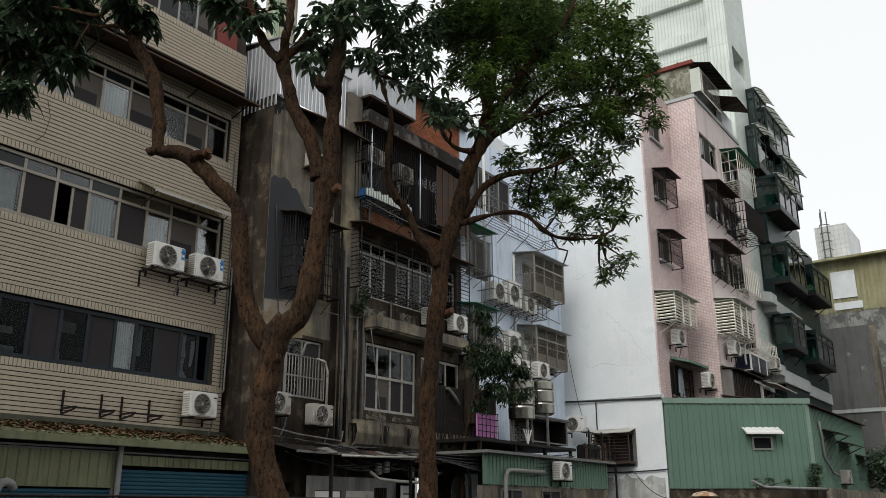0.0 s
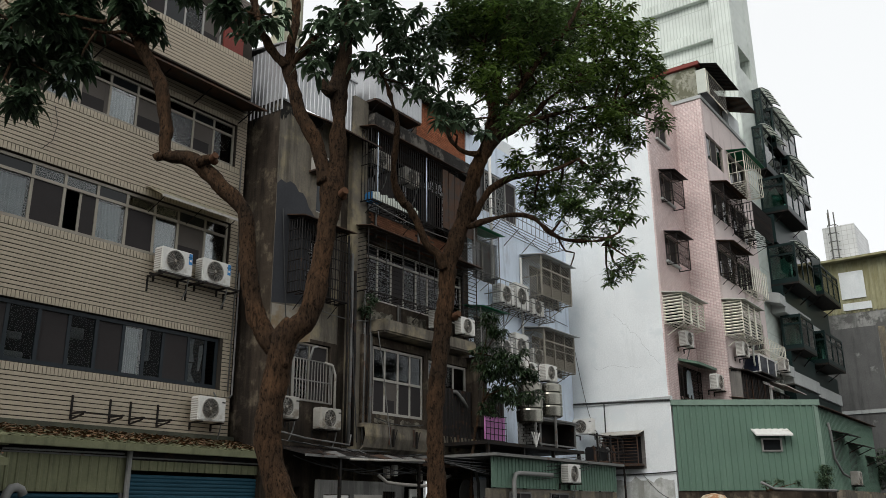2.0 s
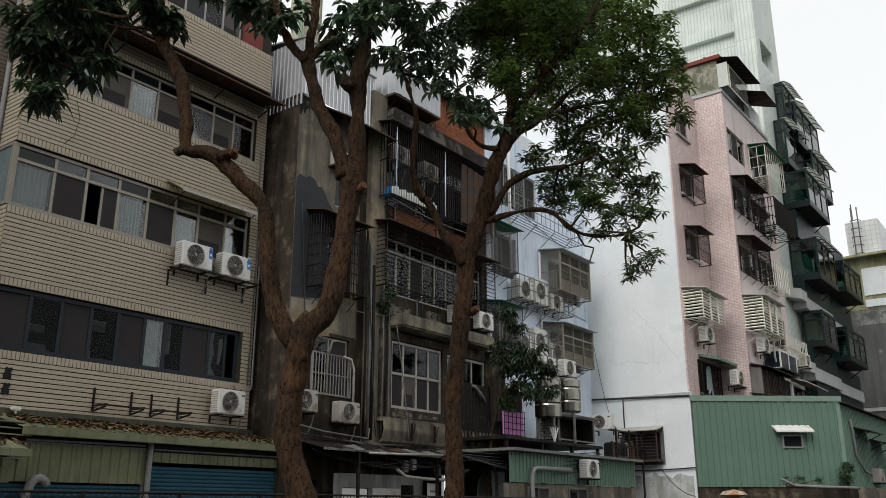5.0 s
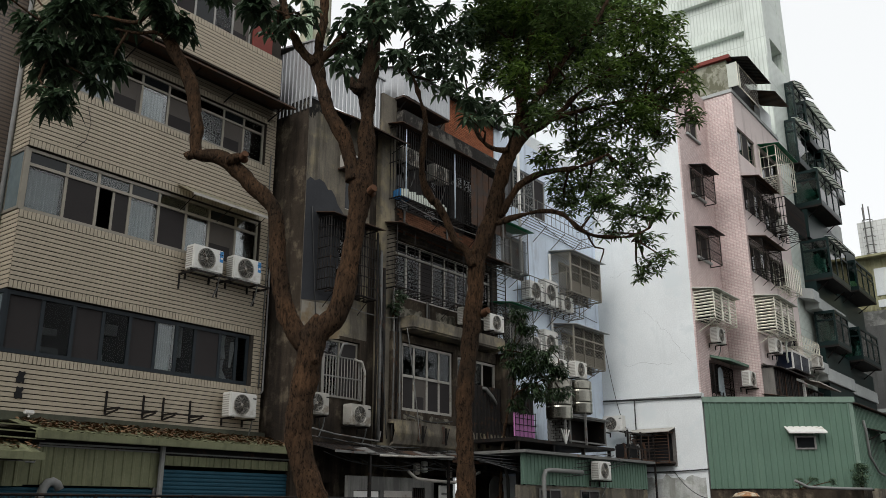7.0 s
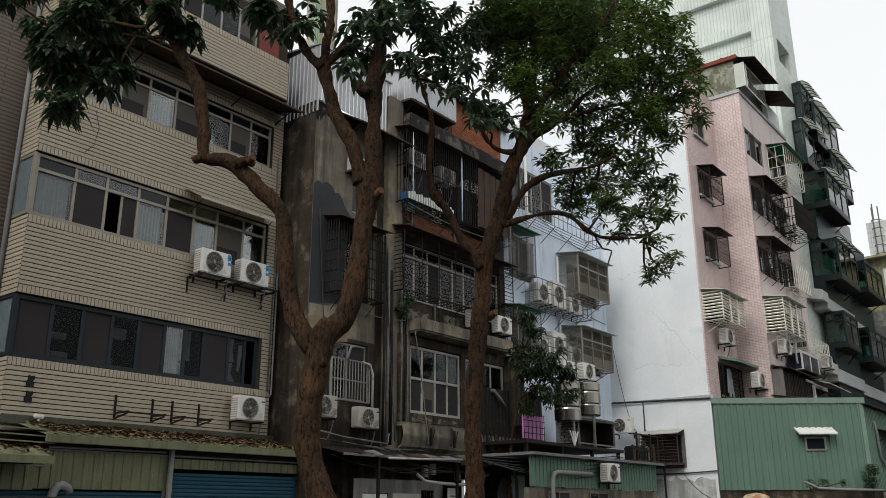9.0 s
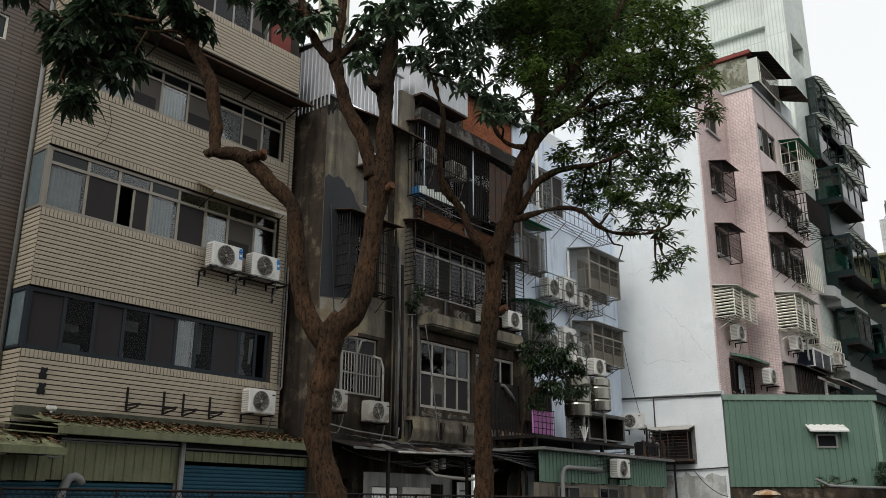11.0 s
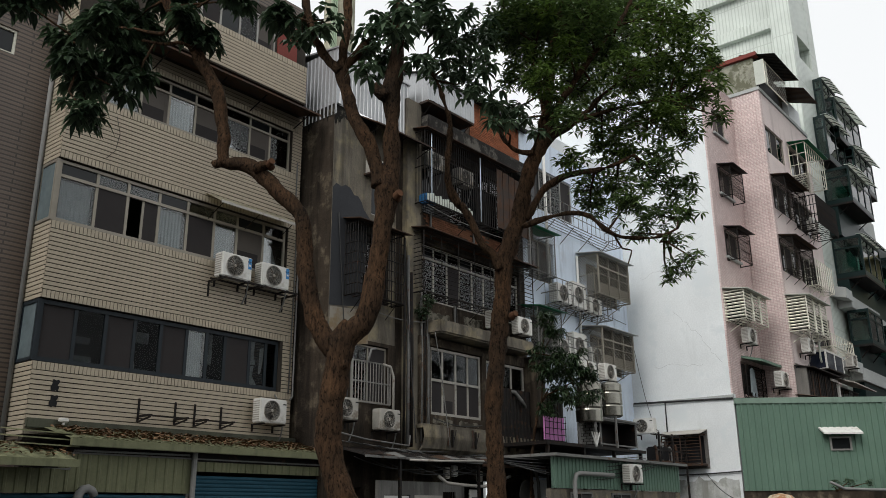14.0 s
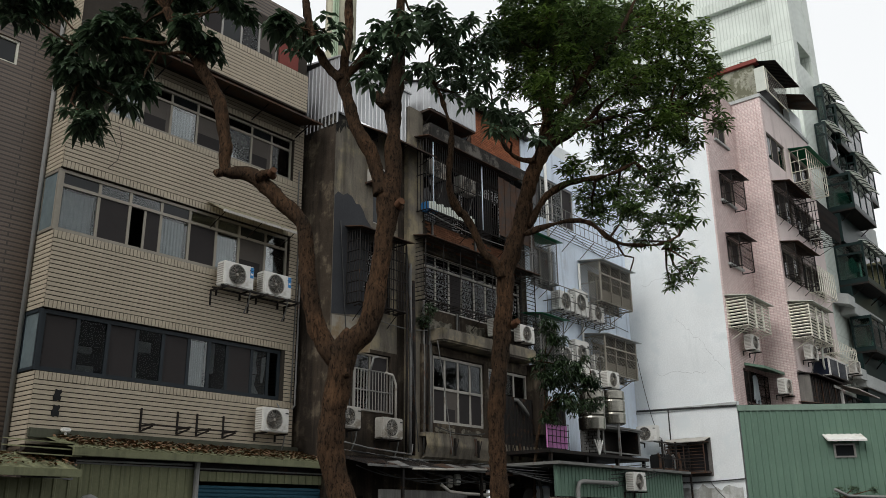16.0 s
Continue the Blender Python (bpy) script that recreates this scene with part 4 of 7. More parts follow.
T2S = [(2.80, 12.00, 6.53, 0.37), (3.24, 12.60, 6.45, 0.31), (2.25, 11.50, 5.80, 0.33), (1.93, 12.90, 6.25, 0.22), (3.01, 11.20, 5.57, 0.17),
       (2.87, 12.30, 5.87, 0.28), (2.95, 11.70, 5.27, 0.14), (3.01, 12.00, 4.98, 0.20), (2.97, 12.60, 5.01, 0.14), (3.09, 11.50, 4.96, 0.12),
       (2.68, 12.90, 5.79, 0.19), (1.43, 11.20, 6.97, 0.23), (3.89, 12.30, 8.44, 0.18), (3.72, 11.70, 7.20, 0.16), (1.27, 12.00, 7.54, 0.24),
       (2.30, 12.60, 8.88, 0.43)]

T2X = [(1.11, 12.00, 8.41, 0.30), (1.49, 12.50, 9.12, 0.31), (1.54, 11.50, 8.19, 0.26), (1.05, 12.80, 9.13, 0.29), (2.40, 12.00, 7.27, 0.25), (2.13, 12.50, 7.16, 0.26),
       (2.94, 11.50, 7.18, 0.27), (2.88, 12.80, 8.38, 0.34), (3.56, 12.00, 8.87, 0.28), (2.28, 12.50, 6.49, 0.28), (1.17, 11.50, 8.91, 0.30), (1.79, 12.80, 8.20, 0.29), (0.82, 12.4, 8.5, 0.24), (1.02, 12.0, 8.0, 0.22), (0.68, 12.2, 8.1, 0.18)]

rng = random.Random(41)
# unseen upper crown, added for the shade it casts on the upper wall
T1_UNSEEN = [(rng.uniform(-6.4, 0.2), rng.uniform(9.4, 11.6), rng.uniform(10.5, 12.0), rng.uniform(0.5, 0.75)) for _ in range(30)]
T2TOP = [(rng.uniform(0.5, 2.1), rng.uniform(11.6, 12.8), rng.uniform(9.0, 10.2), rng.uniform(0.3, 0.42)) for _ in range(11)]
# second tree's upper crown, likewise unseen and added to cut light
T2_UNSEEN = [(rng.uniform(-0.6, 3.9), rng.uniform(10.6, 12.8), rng.uniform(11.6, 13.0), rng.uniform(0.5, 0.75)) for _ in range(12)]
tree("thick forked street tree with grey-brown bark and broad leaves",
     [("trunk", [(-1.32, 10.5, 0.0), (-1.38, 10.5, 0.6), (-1.45, 10.5, 1.2), (-1.51, 10.5, 1.65), (-1.55, 10.5, 1.78), (-1.64, 10.5, 2.04), (-1.71, 10.5, 2.27), (-1.75, 10.5, 2.54), (-1.73, 10.5, 2.77), (-1.68, 10.5, 3.14), (-1.64, 10.5, 3.43), (-1.6, 10.5, 3.67), (-1.48, 10.5, 3.84)], [0.34, 0.26, 0.215, 0.2, 0.194, 0.175, 0.176, 0.2, 0.178, 0.175, 0.191, 0.202, 0.174]),
      ("limb", [(-1.7, 10.5, 3.53), (-1.86, 10.5, 3.79), (-1.97, 10.5, 4.02), (-2.05, 10.5, 4.37), (-2.11, 10.5, 4.73), (-2.15, 10.5, 5.24), (-2.29, 10.5, 5.46), (-2.5, 10.5, 5.66), (-2.69, 10.5, 5.86), (-2.86, 10.5, 6.03), (-3.04, 10.5, 6.08), (-3.23, 10.5, 6.1), (-3.28, 10.5, 6.26), (-3.27, 10.5, 6.42), (-3.3, 10.5, 6.62), (-3.36, 10.5, 6.97), (-3.45, 10.5, 7.23), (-3.57, 10.5, 7.45), (-3.7, 10.5, 7.68), (-3.82, 10.5, 7.89), (-3.99, 10.5, 8.16), (-4.12, 10.5, 8.36), (-4.27, 10.5, 8.63)], [0.144, 0.145, 0.136, 0.135, 0.124, 0.11, 0.121, 0.117, 0.122, 0.118, 0.092, 0.097, 0.088, 0.093, 0.099, 0.105, 0.106, 0.101, 0.088, 0.086, 0.086, 0.081, 0.071]),
      ("limb", [(-1.59, 10.5, 3.62), (-1.46, 10.5, 3.79), (-1.33, 10.5, 3.92), (-1.24, 10.5, 4.21), (-1.2, 10.5, 4.57), (-1.14, 10.5, 4.92), (-1.09, 10.5, 5.34), (-1.06, 10.5, 5.67), (-1.02, 10.5, 6.0), (-1.01, 10.5, 6.39), (-1.01, 10.5, 6.67), (-1.02, 10.5, 6.96), (-1.02, 10.5, 7.16), (-0.96, 10.5, 7.54), (-0.95, 10.5, 7.97), (-0.93, 10.5, 8.46), (-0.92, 10.5, 8.84)], [0.154, 0.169, 0.16, 0.166, 0.143, 0.134, 0.161, 0.188, 0.133, 0.119, 0.109, 0.142, 0.153, 0.117, 0.091, 0.076, 0.066]),
      ("limb", [(-1.16, 10.45, 5.7), (-1.21, 10.45, 6.0), (-1.34, 10.45, 6.36), (-1.52, 10.45, 6.7), (-1.62, 10.45, 7.08), (-1.71, 10.45, 7.39), (-1.7, 10.45, 7.58), (-1.67, 10.45, 7.82), (-1.64, 10.45, 8.06), (-1.65, 10.45, 8.43), (-1.64, 10.45, 8.81)], [0.126, 0.107, 0.113, 0.099, 0.094, 0.111, 0.08, 0.072, 0.067, 0.065, 0.06]),
      ("limb", [(-1.72, 10.4, 7.37), (-1.85, 10.4, 7.52), (-1.99, 10.4, 7.7), (-2.09, 10.4, 7.91), (-2.16, 10.4, 8.15), (-2.22, 10.4, 8.4), (-2.28, 10.4, 8.71)], [0.084, 0.079, 0.069, 0.064, 0.059, 0.054, 0.043]),
      ("limb", [(-1.68, 10.45, 7.43), (-1.58, 10.45, 7.55), (-1.47, 10.45, 7.67), (-1.37, 10.45, 7.82), (-1.27, 10.45, 8.0)], [0.069, 0.069, 0.058, 0.043, 0.027]),
      ("stub", [(-1.08, 10.4, 6.96), (-1.17, 10.4, 7.05), (-1.22, 10.4, 7.15)], [0.094, 0.089, 0.078]),
      ("stub", [(-3.27, 10.4, 6.07), (-3.33, 10.4, 6.05), (-3.37, 10.4, 6.03)], [0.086, 0.081, 0.066]),
      ("stub", [(-2.81, 10.4, 5.96), (-2.7, 10.4, 6.0), (-2.63, 10.4, 6.03)], [0.086, 0.076, 0.061]),
      ("limb", [(-3.99, 10.3, 8.16), (-4.14, 10.3, 7.97), (-4.35, 10.3, 7.98), (-4.63, 10.3, 8.05), (-5.0, 10.3, 8.04), (-5.23, 10.3, 7.81), (-5.29, 10.3, 7.45)], [0.043, 0.037, 0.032, 0.027, 0.024, 0.021, 0.016]),
      ("limb", [(-3.75, 10.4, 7.77), (-3.95, 10.4, 7.87), (-4.16, 10.4, 7.85), (-4.49, 10.4, 7.92)], [0.037, 0.032, 0.027, 0.021])],
     [(T1L, 9, 0.2, 0.078, 44, 1.5, LEAF_BROAD_SHADED), (T1M, 9, 0.2, 0.07, 20, 1.4, LEAF_BROAD), (T1_UNSEEN, 9, 0.22, 0.065, 11, 1.2, LEAF_BROAD)], 4)
tree("slim leaning street tree with dense narrow-leaved crown",
     [("trunk", [(0.24, 12.0, 0.0), (0.26, 12.0, 0.7), (0.3, 12.0, 1.55), (0.3, 12.0, 1.8), (0.31, 12.0, 2.25), (0.29, 12.0, 2.66), (0.3, 12.0, 3.09), (0.35, 12.0, 3.63), (0.41, 12.0, 4.18), (0.47, 12.0, 4.75), (0.51, 12.0, 5.1), (0.6, 12.0, 5.39), (0.72, 12.0, 5.75), (0.82, 12.0, 6.12)], [0.25, 0.19, 0.166, 0.156, 0.137, 0.133, 0.14, 0.142, 0.149, 0.134, 0.147, 0.159, 0.132, 0.127]),
      ("limb", [(0.77, 12.0, 5.99), (0.93, 12.0, 6.52), (1.04, 12.0, 6.77), (1.19, 12.0, 7.03), (1.4, 12.0, 7.16), (1.63, 12.0, 7.3), (1.84, 12.0, 7.48), (2.12, 12.0, 7.77), (2.5, 12.0, 8.04)], [0.121, 0.128, 0.129, 0.13, 0.083, 0.065, 0.048, 0.036, 0.024]),
      ("limb", [(0.43, 11.9, 4.96), (0.34, 11.9, 5.19), (0.19, 11.9, 5.33), (0.02, 11.9, 5.72), (-0.12, 11.9, 5.96), (-0.13, 11.9, 5.93), (-0.28, 11.9, 6.24), (-0.31, 11.9, 6.58), (-0.27, 11.9, 7.08), (-0.28, 11.9, 7.41), (-0.38, 11.9, 7.73), (-0.47, 11.9, 8.0), (-0.59, 11.9, 8.2), (-0.68, 11.9, 8.4)], [0.078, 0.073, 0.068, 0.068, 0.069, 0.069, 0.069, 0.052, 0.047, 0.041, 0.039, 0.036, 0.033, 0.027]),
      ("limb", [(0.83, 12.0, 5.75), (1.03, 12.0, 6.07), (1.16, 12.0, 6.24), (1.37, 12.0, 6.39), (1.62, 12.0, 6.47), (1.89, 12.0, 6.5), (2.18, 12.0, 6.58), (2.48, 12.0, 6.73)], [0.069, 0.063, 0.058, 0.052, 0.047, 0.035, 0.026, 0.018]),
      ("limb", [(0.78, 11.9, 5.6), (0.93, 11.9, 5.65), (1.17, 11.9, 5.74), (1.45, 11.9, 5.79), (1.72, 11.9, 5.76), (1.9, 11.9, 5.61), (2.12, 11.9, 5.44), (2.4, 11.9, 5.39), (2.73, 11.9, 5.41), (3.01, 11.9, 5.53)], [0.051, 0.051, 0.043, 0.04, 0.037, 0.034, 0.034, 0.031, 0.023, 0.014]),
      ("limb", [(0.98, 11.9, 6.76), (0.81, 11.9, 6.77), (0.66, 11.9, 6.84), (0.53, 11.9, 7.02), (0.46, 11.9, 7.22), (0.44, 11.9, 7.47)], [0.052, 0.047, 0.041, 0.035, 0.026, 0.018]),
      ("limb", [(1.12, 12.1, 6.98), (1.19, 12.1, 7.37), (1.27, 12.1, 7.83), (1.34, 12.1, 8.37), (1.47, 12.1, 9.06), (1.58, 12.1, 9.78)], [0.107, 0.096, 0.085, 0.073, 0.062, 0.05]),
      ("limb", [(1.23, 12.0, 7.06), (1.37, 12.0, 7.51), (1.65, 12.0, 7.97), (2.04, 12.0, 8.52), (2.43, 12.0, 9.0), (2.71, 12.0, 9.56)], [0.077, 0.066, 0.06, 0.049, 0.037, 0.025]),
      ("limb", [(1.2, 12.0, 7.38), (1.11, 12.0, 7.84), (1.06, 12.0, 8.25), (1.1, 12.0, 8.66)], [0.053, 0.045, 0.036, 0.024]),
      ("limb", [(1.63, 12.0, 7.3), (2.05, 12.0, 7.44), (2.53, 12.0, 7.57), (3.07, 12.0, 7.64)], [0.047, 0.039, 0.03, 0.021]),
      ("limb", [(2.12, 12.0, 5.47), (2.22, 12.0, 5.27), (2.34, 12.0, 5.24), (2.28, 12.0, 5.04)], [0.02, 0.017, 0.014, 0.011])],
     [(T2L, 9, 0.19, 0.058, 17, 1.3, LEAF_BROAD), (T2R[:4] + T2S, 9, 0.15, 0.034, 52, 0.8, LEAF_NARROW), (T2TOP, 9, 0.16, 0.036, 44, 0.8, LEAF_NARROW), (T2R[4:] + T2X, 9, 0.15, 0.034, 48, 0.8, LEAF_FRESH), (T2_UNSEEN, 9, 0.2, 0.05, 13, 0.8, LEAF_NARROW)], 7)

# sawn branch ends
for t_, p, q in ((0, (-0.93, 10.38, 5.54), 0.055), (0, (-2.6, 10.34, 6.0), 0.05), (1, (0.58, 11.86, 4.27), 0.05)):
    host = [o for o in scene.objects if o.name.startswith("tree") and o.parent is None][t_]
    bm = bmesh.new()
    c = Vector(p) - host.location
    tube(bm, [c + Vector((0, 0.1, 0)), c, c + Vector((0.05, -0.06, 0.02))], [q * 1.1, q, q * 0.9], 10)
    part("sawn_stub", bm, CUT_WOOD, host, "orange-brown sawn branch end")

SHRUB = [(2.24, 26.00, 5.76, 0.39), (2.82, 26.60, 5.68, 0.40), (3.13, 25.50, 5.69, 0.31), (2.49, 26.90, 5.20, 0.40), (2.82, 25.20, 4.81, 0.34),
         (2.10, 26.30, 6.34, 0.36), (3.49, 25.70, 5.55, 0.24), (2.60, 26.00, 6.28, 0.28), (3.42, 26.60, 4.99, 0.25), (2.18, 25.50, 4.51, 0.28),
         (2.44, 25.60, 6.75, 0.34), (2.75, 25.60, 5.89, 0.36), (3.37, 25.60, 5.51, 0.32), (2.80, 25.60, 5.05, 0.34), (3.55, 25.60, 4.96, 0.26), (2.20, 25.60, 7.27, 0.30), (2.24, 25.60, 5.72, 0.30), (3.18, 25.60, 6.23, 0.24)]
tree("small shrubby tree with shade-darkened leaves growing against the blue house",
     [("trunk", [(1.7, 26.8, 0), (1.75, 26.8, 2.8), (1.95, 26.5, 4.4), (2.3, 26.1, 5.2)], [0.07, 0.06, 0.05, 0.03]),
      ("limb", [(1.9, 26.6, 4.2), (2.1, 26.2, 5.0), (2.15, 26.1, 6.3)], [0.03, 0.025, 0.012]),
      ("limb", [(2.2, 26.2, 5.0), (2.9, 25.8, 5.3), (3.5, 25.7, 5.6)], [0.025, 0.02, 0.01])],
     [(SHRUB, 8, 0.2, 0.055, 24, 1.3, LEAF_SHRUB_SHADED)], 9)


# ---- fittings that repeat along the fronts ----
MESHES = {}


def bar_mesh(length, r, way, material):
    key = (round(length, 3), r, way, material.name)
    if key not in MESHES:
        end = {"x": (length, 0, 0), "y": (0, length, 0), "z": (0, 0, length)}[way]
        MESHES[key] = to_mesh("bar", tubed([(0, 0, 0), end], r, 4), material)
    return MESHES[key]


def make_ac(material, label, sticker=False, wide=0.85, high=0.6, deep=0.32):
    """An outdoor air-conditioning unit whose fan looks out of the wall."""
    ac = thing("air_conditioner", label, "air conditioner", 0, 0, -50, group="outdoor air conditioners")
    part("casing", bevelled(boxed((0, wide, -deep, 0, 0, high)), 0.025), material, ac)
    cx, cz, r = wide * 0.42, high * 0.5, min(high, wide * 0.78) * 0.42
    bm = bmesh.new()
    n = 24
    for rr in (1.0, 0.88, 0.76, 0.64, 0.52, 0.4, 0.28):
        pts = [(cx + r * rr * math.cos(2 * math.pi * k / n), -deep - 0.02, cz + r * rr * math.sin(2 * math.pi * k / n)) for k in range(n + 1)]
        tube(bm, pts, 0.012 if rr == 1.0 else 0.0035, 4)
    for k in range(4):
        a = 2 * math.pi * k / 4 + 0.4
        tube(bm, [(cx, -deep - 0.022, cz), (cx + r * math.cos(a), -deep - 0.022, cz + r * math.sin(a))], 0.0035, 4)
    part("fan_grille", bm, AC_GREY, ac)
    bm = bmesh.new()
    tube(bm, [(cx, -deep - 0.004, cz), (cx, -deep - 0.012, cz)], [r * 0.97, r * 0.97], 24)
    part("fan_opening", bm, FAN_GREY, ac, "dark fan opening")
    bm = bmesh.new()
    tube(bm, [(cx, -deep - 0.02, cz), (cx, -deep - 0.03, cz)], [r * 0.17, r * 0.15], 12)
    part("fan_hub", bm, AC_GREY, ac)
    bm = bmesh.new()
    for k in range(3):
        a = 2 * math.pi * k / 3
        ca, sa = math.cos(a), math.sin(a)
        vs = [bm.verts.new((cx + r * p * math.cos(a + q), -deep - 0.014, cz + r * p * math.sin(a + q))) for p, q in ((0.12, 0), (0.85, -0.1), (0.9, 0.75), (0.15, 0.9))]
        bm.faces.new(vs)
    part("fan", bm, STEEL_DARK, ac)
    bm = bmesh.new()
    for k in range(9):
        z = 0.08 + (high - 0.16) * k / 8
        box(bm, -0.012, -0.002, -deep + 0.04, -0.04, z - 0.012, z + 0.012)
    part("side_louvre", bm, AC_GREY, ac)
    part("maker_plate", boxed((wide * 0.84, wide * 0.96, -deep - 0.006, -deep - 0.001, high * 0.78, high * 0.83)), BLACK, ac)
    if sticker:
        part("sticker", boxed((wide * 0.86, wide * 0.97, -deep - 0.006, -deep - 0.001, high * 0.5, high * 0.95)), DECAL_BLUE, ac, "blue and white energy label")
        part("sticker_stripe", boxed((wide * 0.88, wide * 0.95, -deep - 0.009, -deep - 0.006, high * 0.62, high * 0.7)), AC_WHITE, ac)
    for x in (0.08, wide - 0.12):
        part("bracket", boxed((x, x + 0.04, -deep - 0.06, 0.12, -0.05, -0.012), (x, x + 0.04, 0.08, 0.12, -0.2, -0.05)), STEEL_DARK, ac)
    part("pipe", tubed([(wide, -0.1, 0.15), (wide + 0.08, -0.1, 0.1), (wide + 0.1, 0.0, -0.25), (wide + 0.06, 0.1, -0.5)], 0.02, 5), PVC, ac)
    return ac


AC_NEW = make_ac(AC_WHITE, "white outdoor air conditioner with a blue energy label", True, 0.92, 0.62)
AC_PLAIN = make_ac(AC_WHITE, "white outdoor air conditioner on steel brackets")
AC_OLD = make_ac(AC_GREY, "aged grimy outdoor air conditioner on steel brackets", False, 0.8, 0.56)
AC_TALL = make_ac(AC_WHITE, "tall white outdoor air conditioner on a caged shelf", False, 0.95, 0.98, 0.34)
AC_USED = set()


def ac(kind, u, w, z, turn=0.0, k=1.0):
    """w is the wall side of the unit."""
    m = ROW @ Matrix.Translation((u, -w, z)) @ Matrix.Rotation(radians(turn), 4, "Z")
    if kind not in AC_USED:
        AC_USED.add(kind)
        kind.matrix_world = m
        return kind
    c = copy_thing(kind, m)
    c.scale = (k, k, k)
    return c


def cage(u0, u1, w, deep, z0, z1, material=STEEL_DARK, bars="z", gap=0.13, roof=None, label="", mesh=False, rails=2, floor=True, r=0.016, kindname="window_cage"):
    """A barred box hung in front of an opening: frame, single bars on the front and the end, floor and roof sheet."""
    L, H = u1 - u0, z1 - z0
    c = thing(kindname, label or "dark iron window cage with upright bars", "window cage", u0, w, z0, group="window cages")
    fr = bmesh.new()
    q = 0.022
    for x in (0, L):
        for y in (-deep, -0.01):
            tube(fr, [(x, y, 0), (x, y, H)], q, 4)
        for z in (0, H):
            tube(fr, [(x, -deep, z), (x, 0, z)], q, 4)
    for z in (0, H, *(H * (i + 1) / (rails + 1) for i in range(rails))):
        tube(fr, [(0, -deep, z), (L, -deep, z)], q * 0.8, 4)
        tube(fr, [(0, -deep, z), (0, 0, z)], q * 0.8, 4)
    part("frame", fr, material, c)
    if mesh:
        bm = bmesh.new()
        s = 0.11
        for (length, put) in ((L, lambda t, z: (t, -deep, z)), (deep, lambda t, z: (0, -t, z))):
            k = -H
            while k < length:
                for sgn in (1, -1):
                    t0, t1 = max(0, k), min(length, k + H)
                    if t1 > t0 + 0.02:
                        za, zb = (t0 - k, t1 - k) if sgn > 0 else (H - (t0 - k), H - (t1 - k))
                        tube(bm, [put(t0, za), put(t1, zb)], 0.008, 3)
                k += s
        part("wire_lattice", bm, material, c, kind="stuff")
    elif bars == "z":
        n = int(L / gap)
        me = bar_mesh(H, r, "z", material)
        for i in range(1, n):
            place("bar", me, c, L * i / n, -deep, 0)
        for i in range(1, max(2, int(deep / gap))):
            place("bar", me, c, 0, -deep * i / max(2, int(deep / gap)), 0)
    else:
        n = int(H / gap)
        me, ms = bar_mesh(L, r, "x", material), bar_mesh(deep, r, "y", material)
        for i in range(1, n):
            place("bar", me, c, 0, -deep, H * i / n)
            place("bar", ms, c, 0, -deep, H * i / n)
        for i in range(1, max(2, int(L / 0.75))):
            place("upright", bar_mesh(H, r * 1.4, "z", material), c, L * i / max(2, int(L / 0.75)), -deep - 0.01, 0)
    if floor:
        bm = bmesh.new()
        for i in range(5):
            y = -deep + deep * i / 4
            tube(bm, [(0, y, 0.02), (L, y, 0.02)], 0.012, 4)
        for i in range(int(L / 0.3) + 1):
            tube(bm, [(min(L, i * 0.3), -deep, 0.01), (min(L, i * 0.3), 0, 0.01)], 0.012, 4)
        part("floor_grid", bm, material, c)
        for x in (0.25, L * 0.5, L - 0.25):
            part("strut", tubed([(x, 0.0, -0.42), (x, -deep * 0.9, -0.02)], 0.016, 4), material, c)
    if roof:
        bm = bmesh.new()
        slab(bm, (-0.12, -deep - 0.22, H + 0.02), (L + 0.12, -deep - 0.22, H + 0.02), (L + 0.12, 0, H + 0.17), (-0.12, 0, H + 0.17), 0.025)
        part("roof_sheet", bm, roof, c)
    return c


def rail_shelf(u0, u1, w, deep, z0, high=0.9, material=STEEL):
    """A steel shelf with a railing for air conditioners."""
    L = u1 - u0
    s = thing("steel_shelf", "grey steel balcony shelf with railing carrying air conditioners", "shelf", u0, w, z0, group="steel shelves")
    fr = bmesh.new()
    for z in (0, high * 0.5, high):
        tube(fr, [(0, 0, z), (0, -deep, z), (L, -deep, z), (L, 0, z)], 0.02, 4)
    for i in range(5):
        tube(fr, [(0, -deep * i / 4, 0), (L, -deep * i / 4, 0)], 0.016, 4)
    part("frame", fr, material, s)
    n = int(L / 0.33)
    me = bar_mesh(high, 0.012, "z", material)
    for i in range(n + 1):
        place("bar", me, s, L * i / n, -deep, 0)
    for i in range(1, 4):
        place("bar", me, s, 0, -deep * i / 4, 0)
        place("bar", me, s, L, -deep * i / 4, 0)
    for i in range(4):
        x = L * (i + 0.3) / 4
        part("strut", tubed([(x, 0, -0.55), (x, -deep * 0.95, -0.02)], 0.02, 4), material, s)
    return s


def pipe(name, label, points, radius, material, category="pipe", sides=8):
    """A run of pipe or cable in the row's own axes (u, w, z)."""
    p0 = points[0]
    t = thing(name, label, category, p0[0], p0[1], p0[2])
    line = [(u - p0[0], -(w - p0[1]), z - p0[2]) for u, w, z in points]
    part("run", tubed(line, radius, sides), material, t, smooth=True)
    return t


def sag(a, b, drop, n=10):
    return [tuple(a[i] + (b[i] - a[i]) * k / n - (drop * 4 * (k / n) * (1 - k / n) if i == 2 else 0) for i in range(3)) for k in range(n + 1)]


# ---- cream house: awning, units, brackets, canopy, shutters ----
ac(AC_NEW, 4.12, 0.14, 7.28)
ac(AC_NEW, 5.36, 0.14, 7.28)
ac(AC_PLAIN, 5.55, 0.14, 3.82, 0, 1.12)
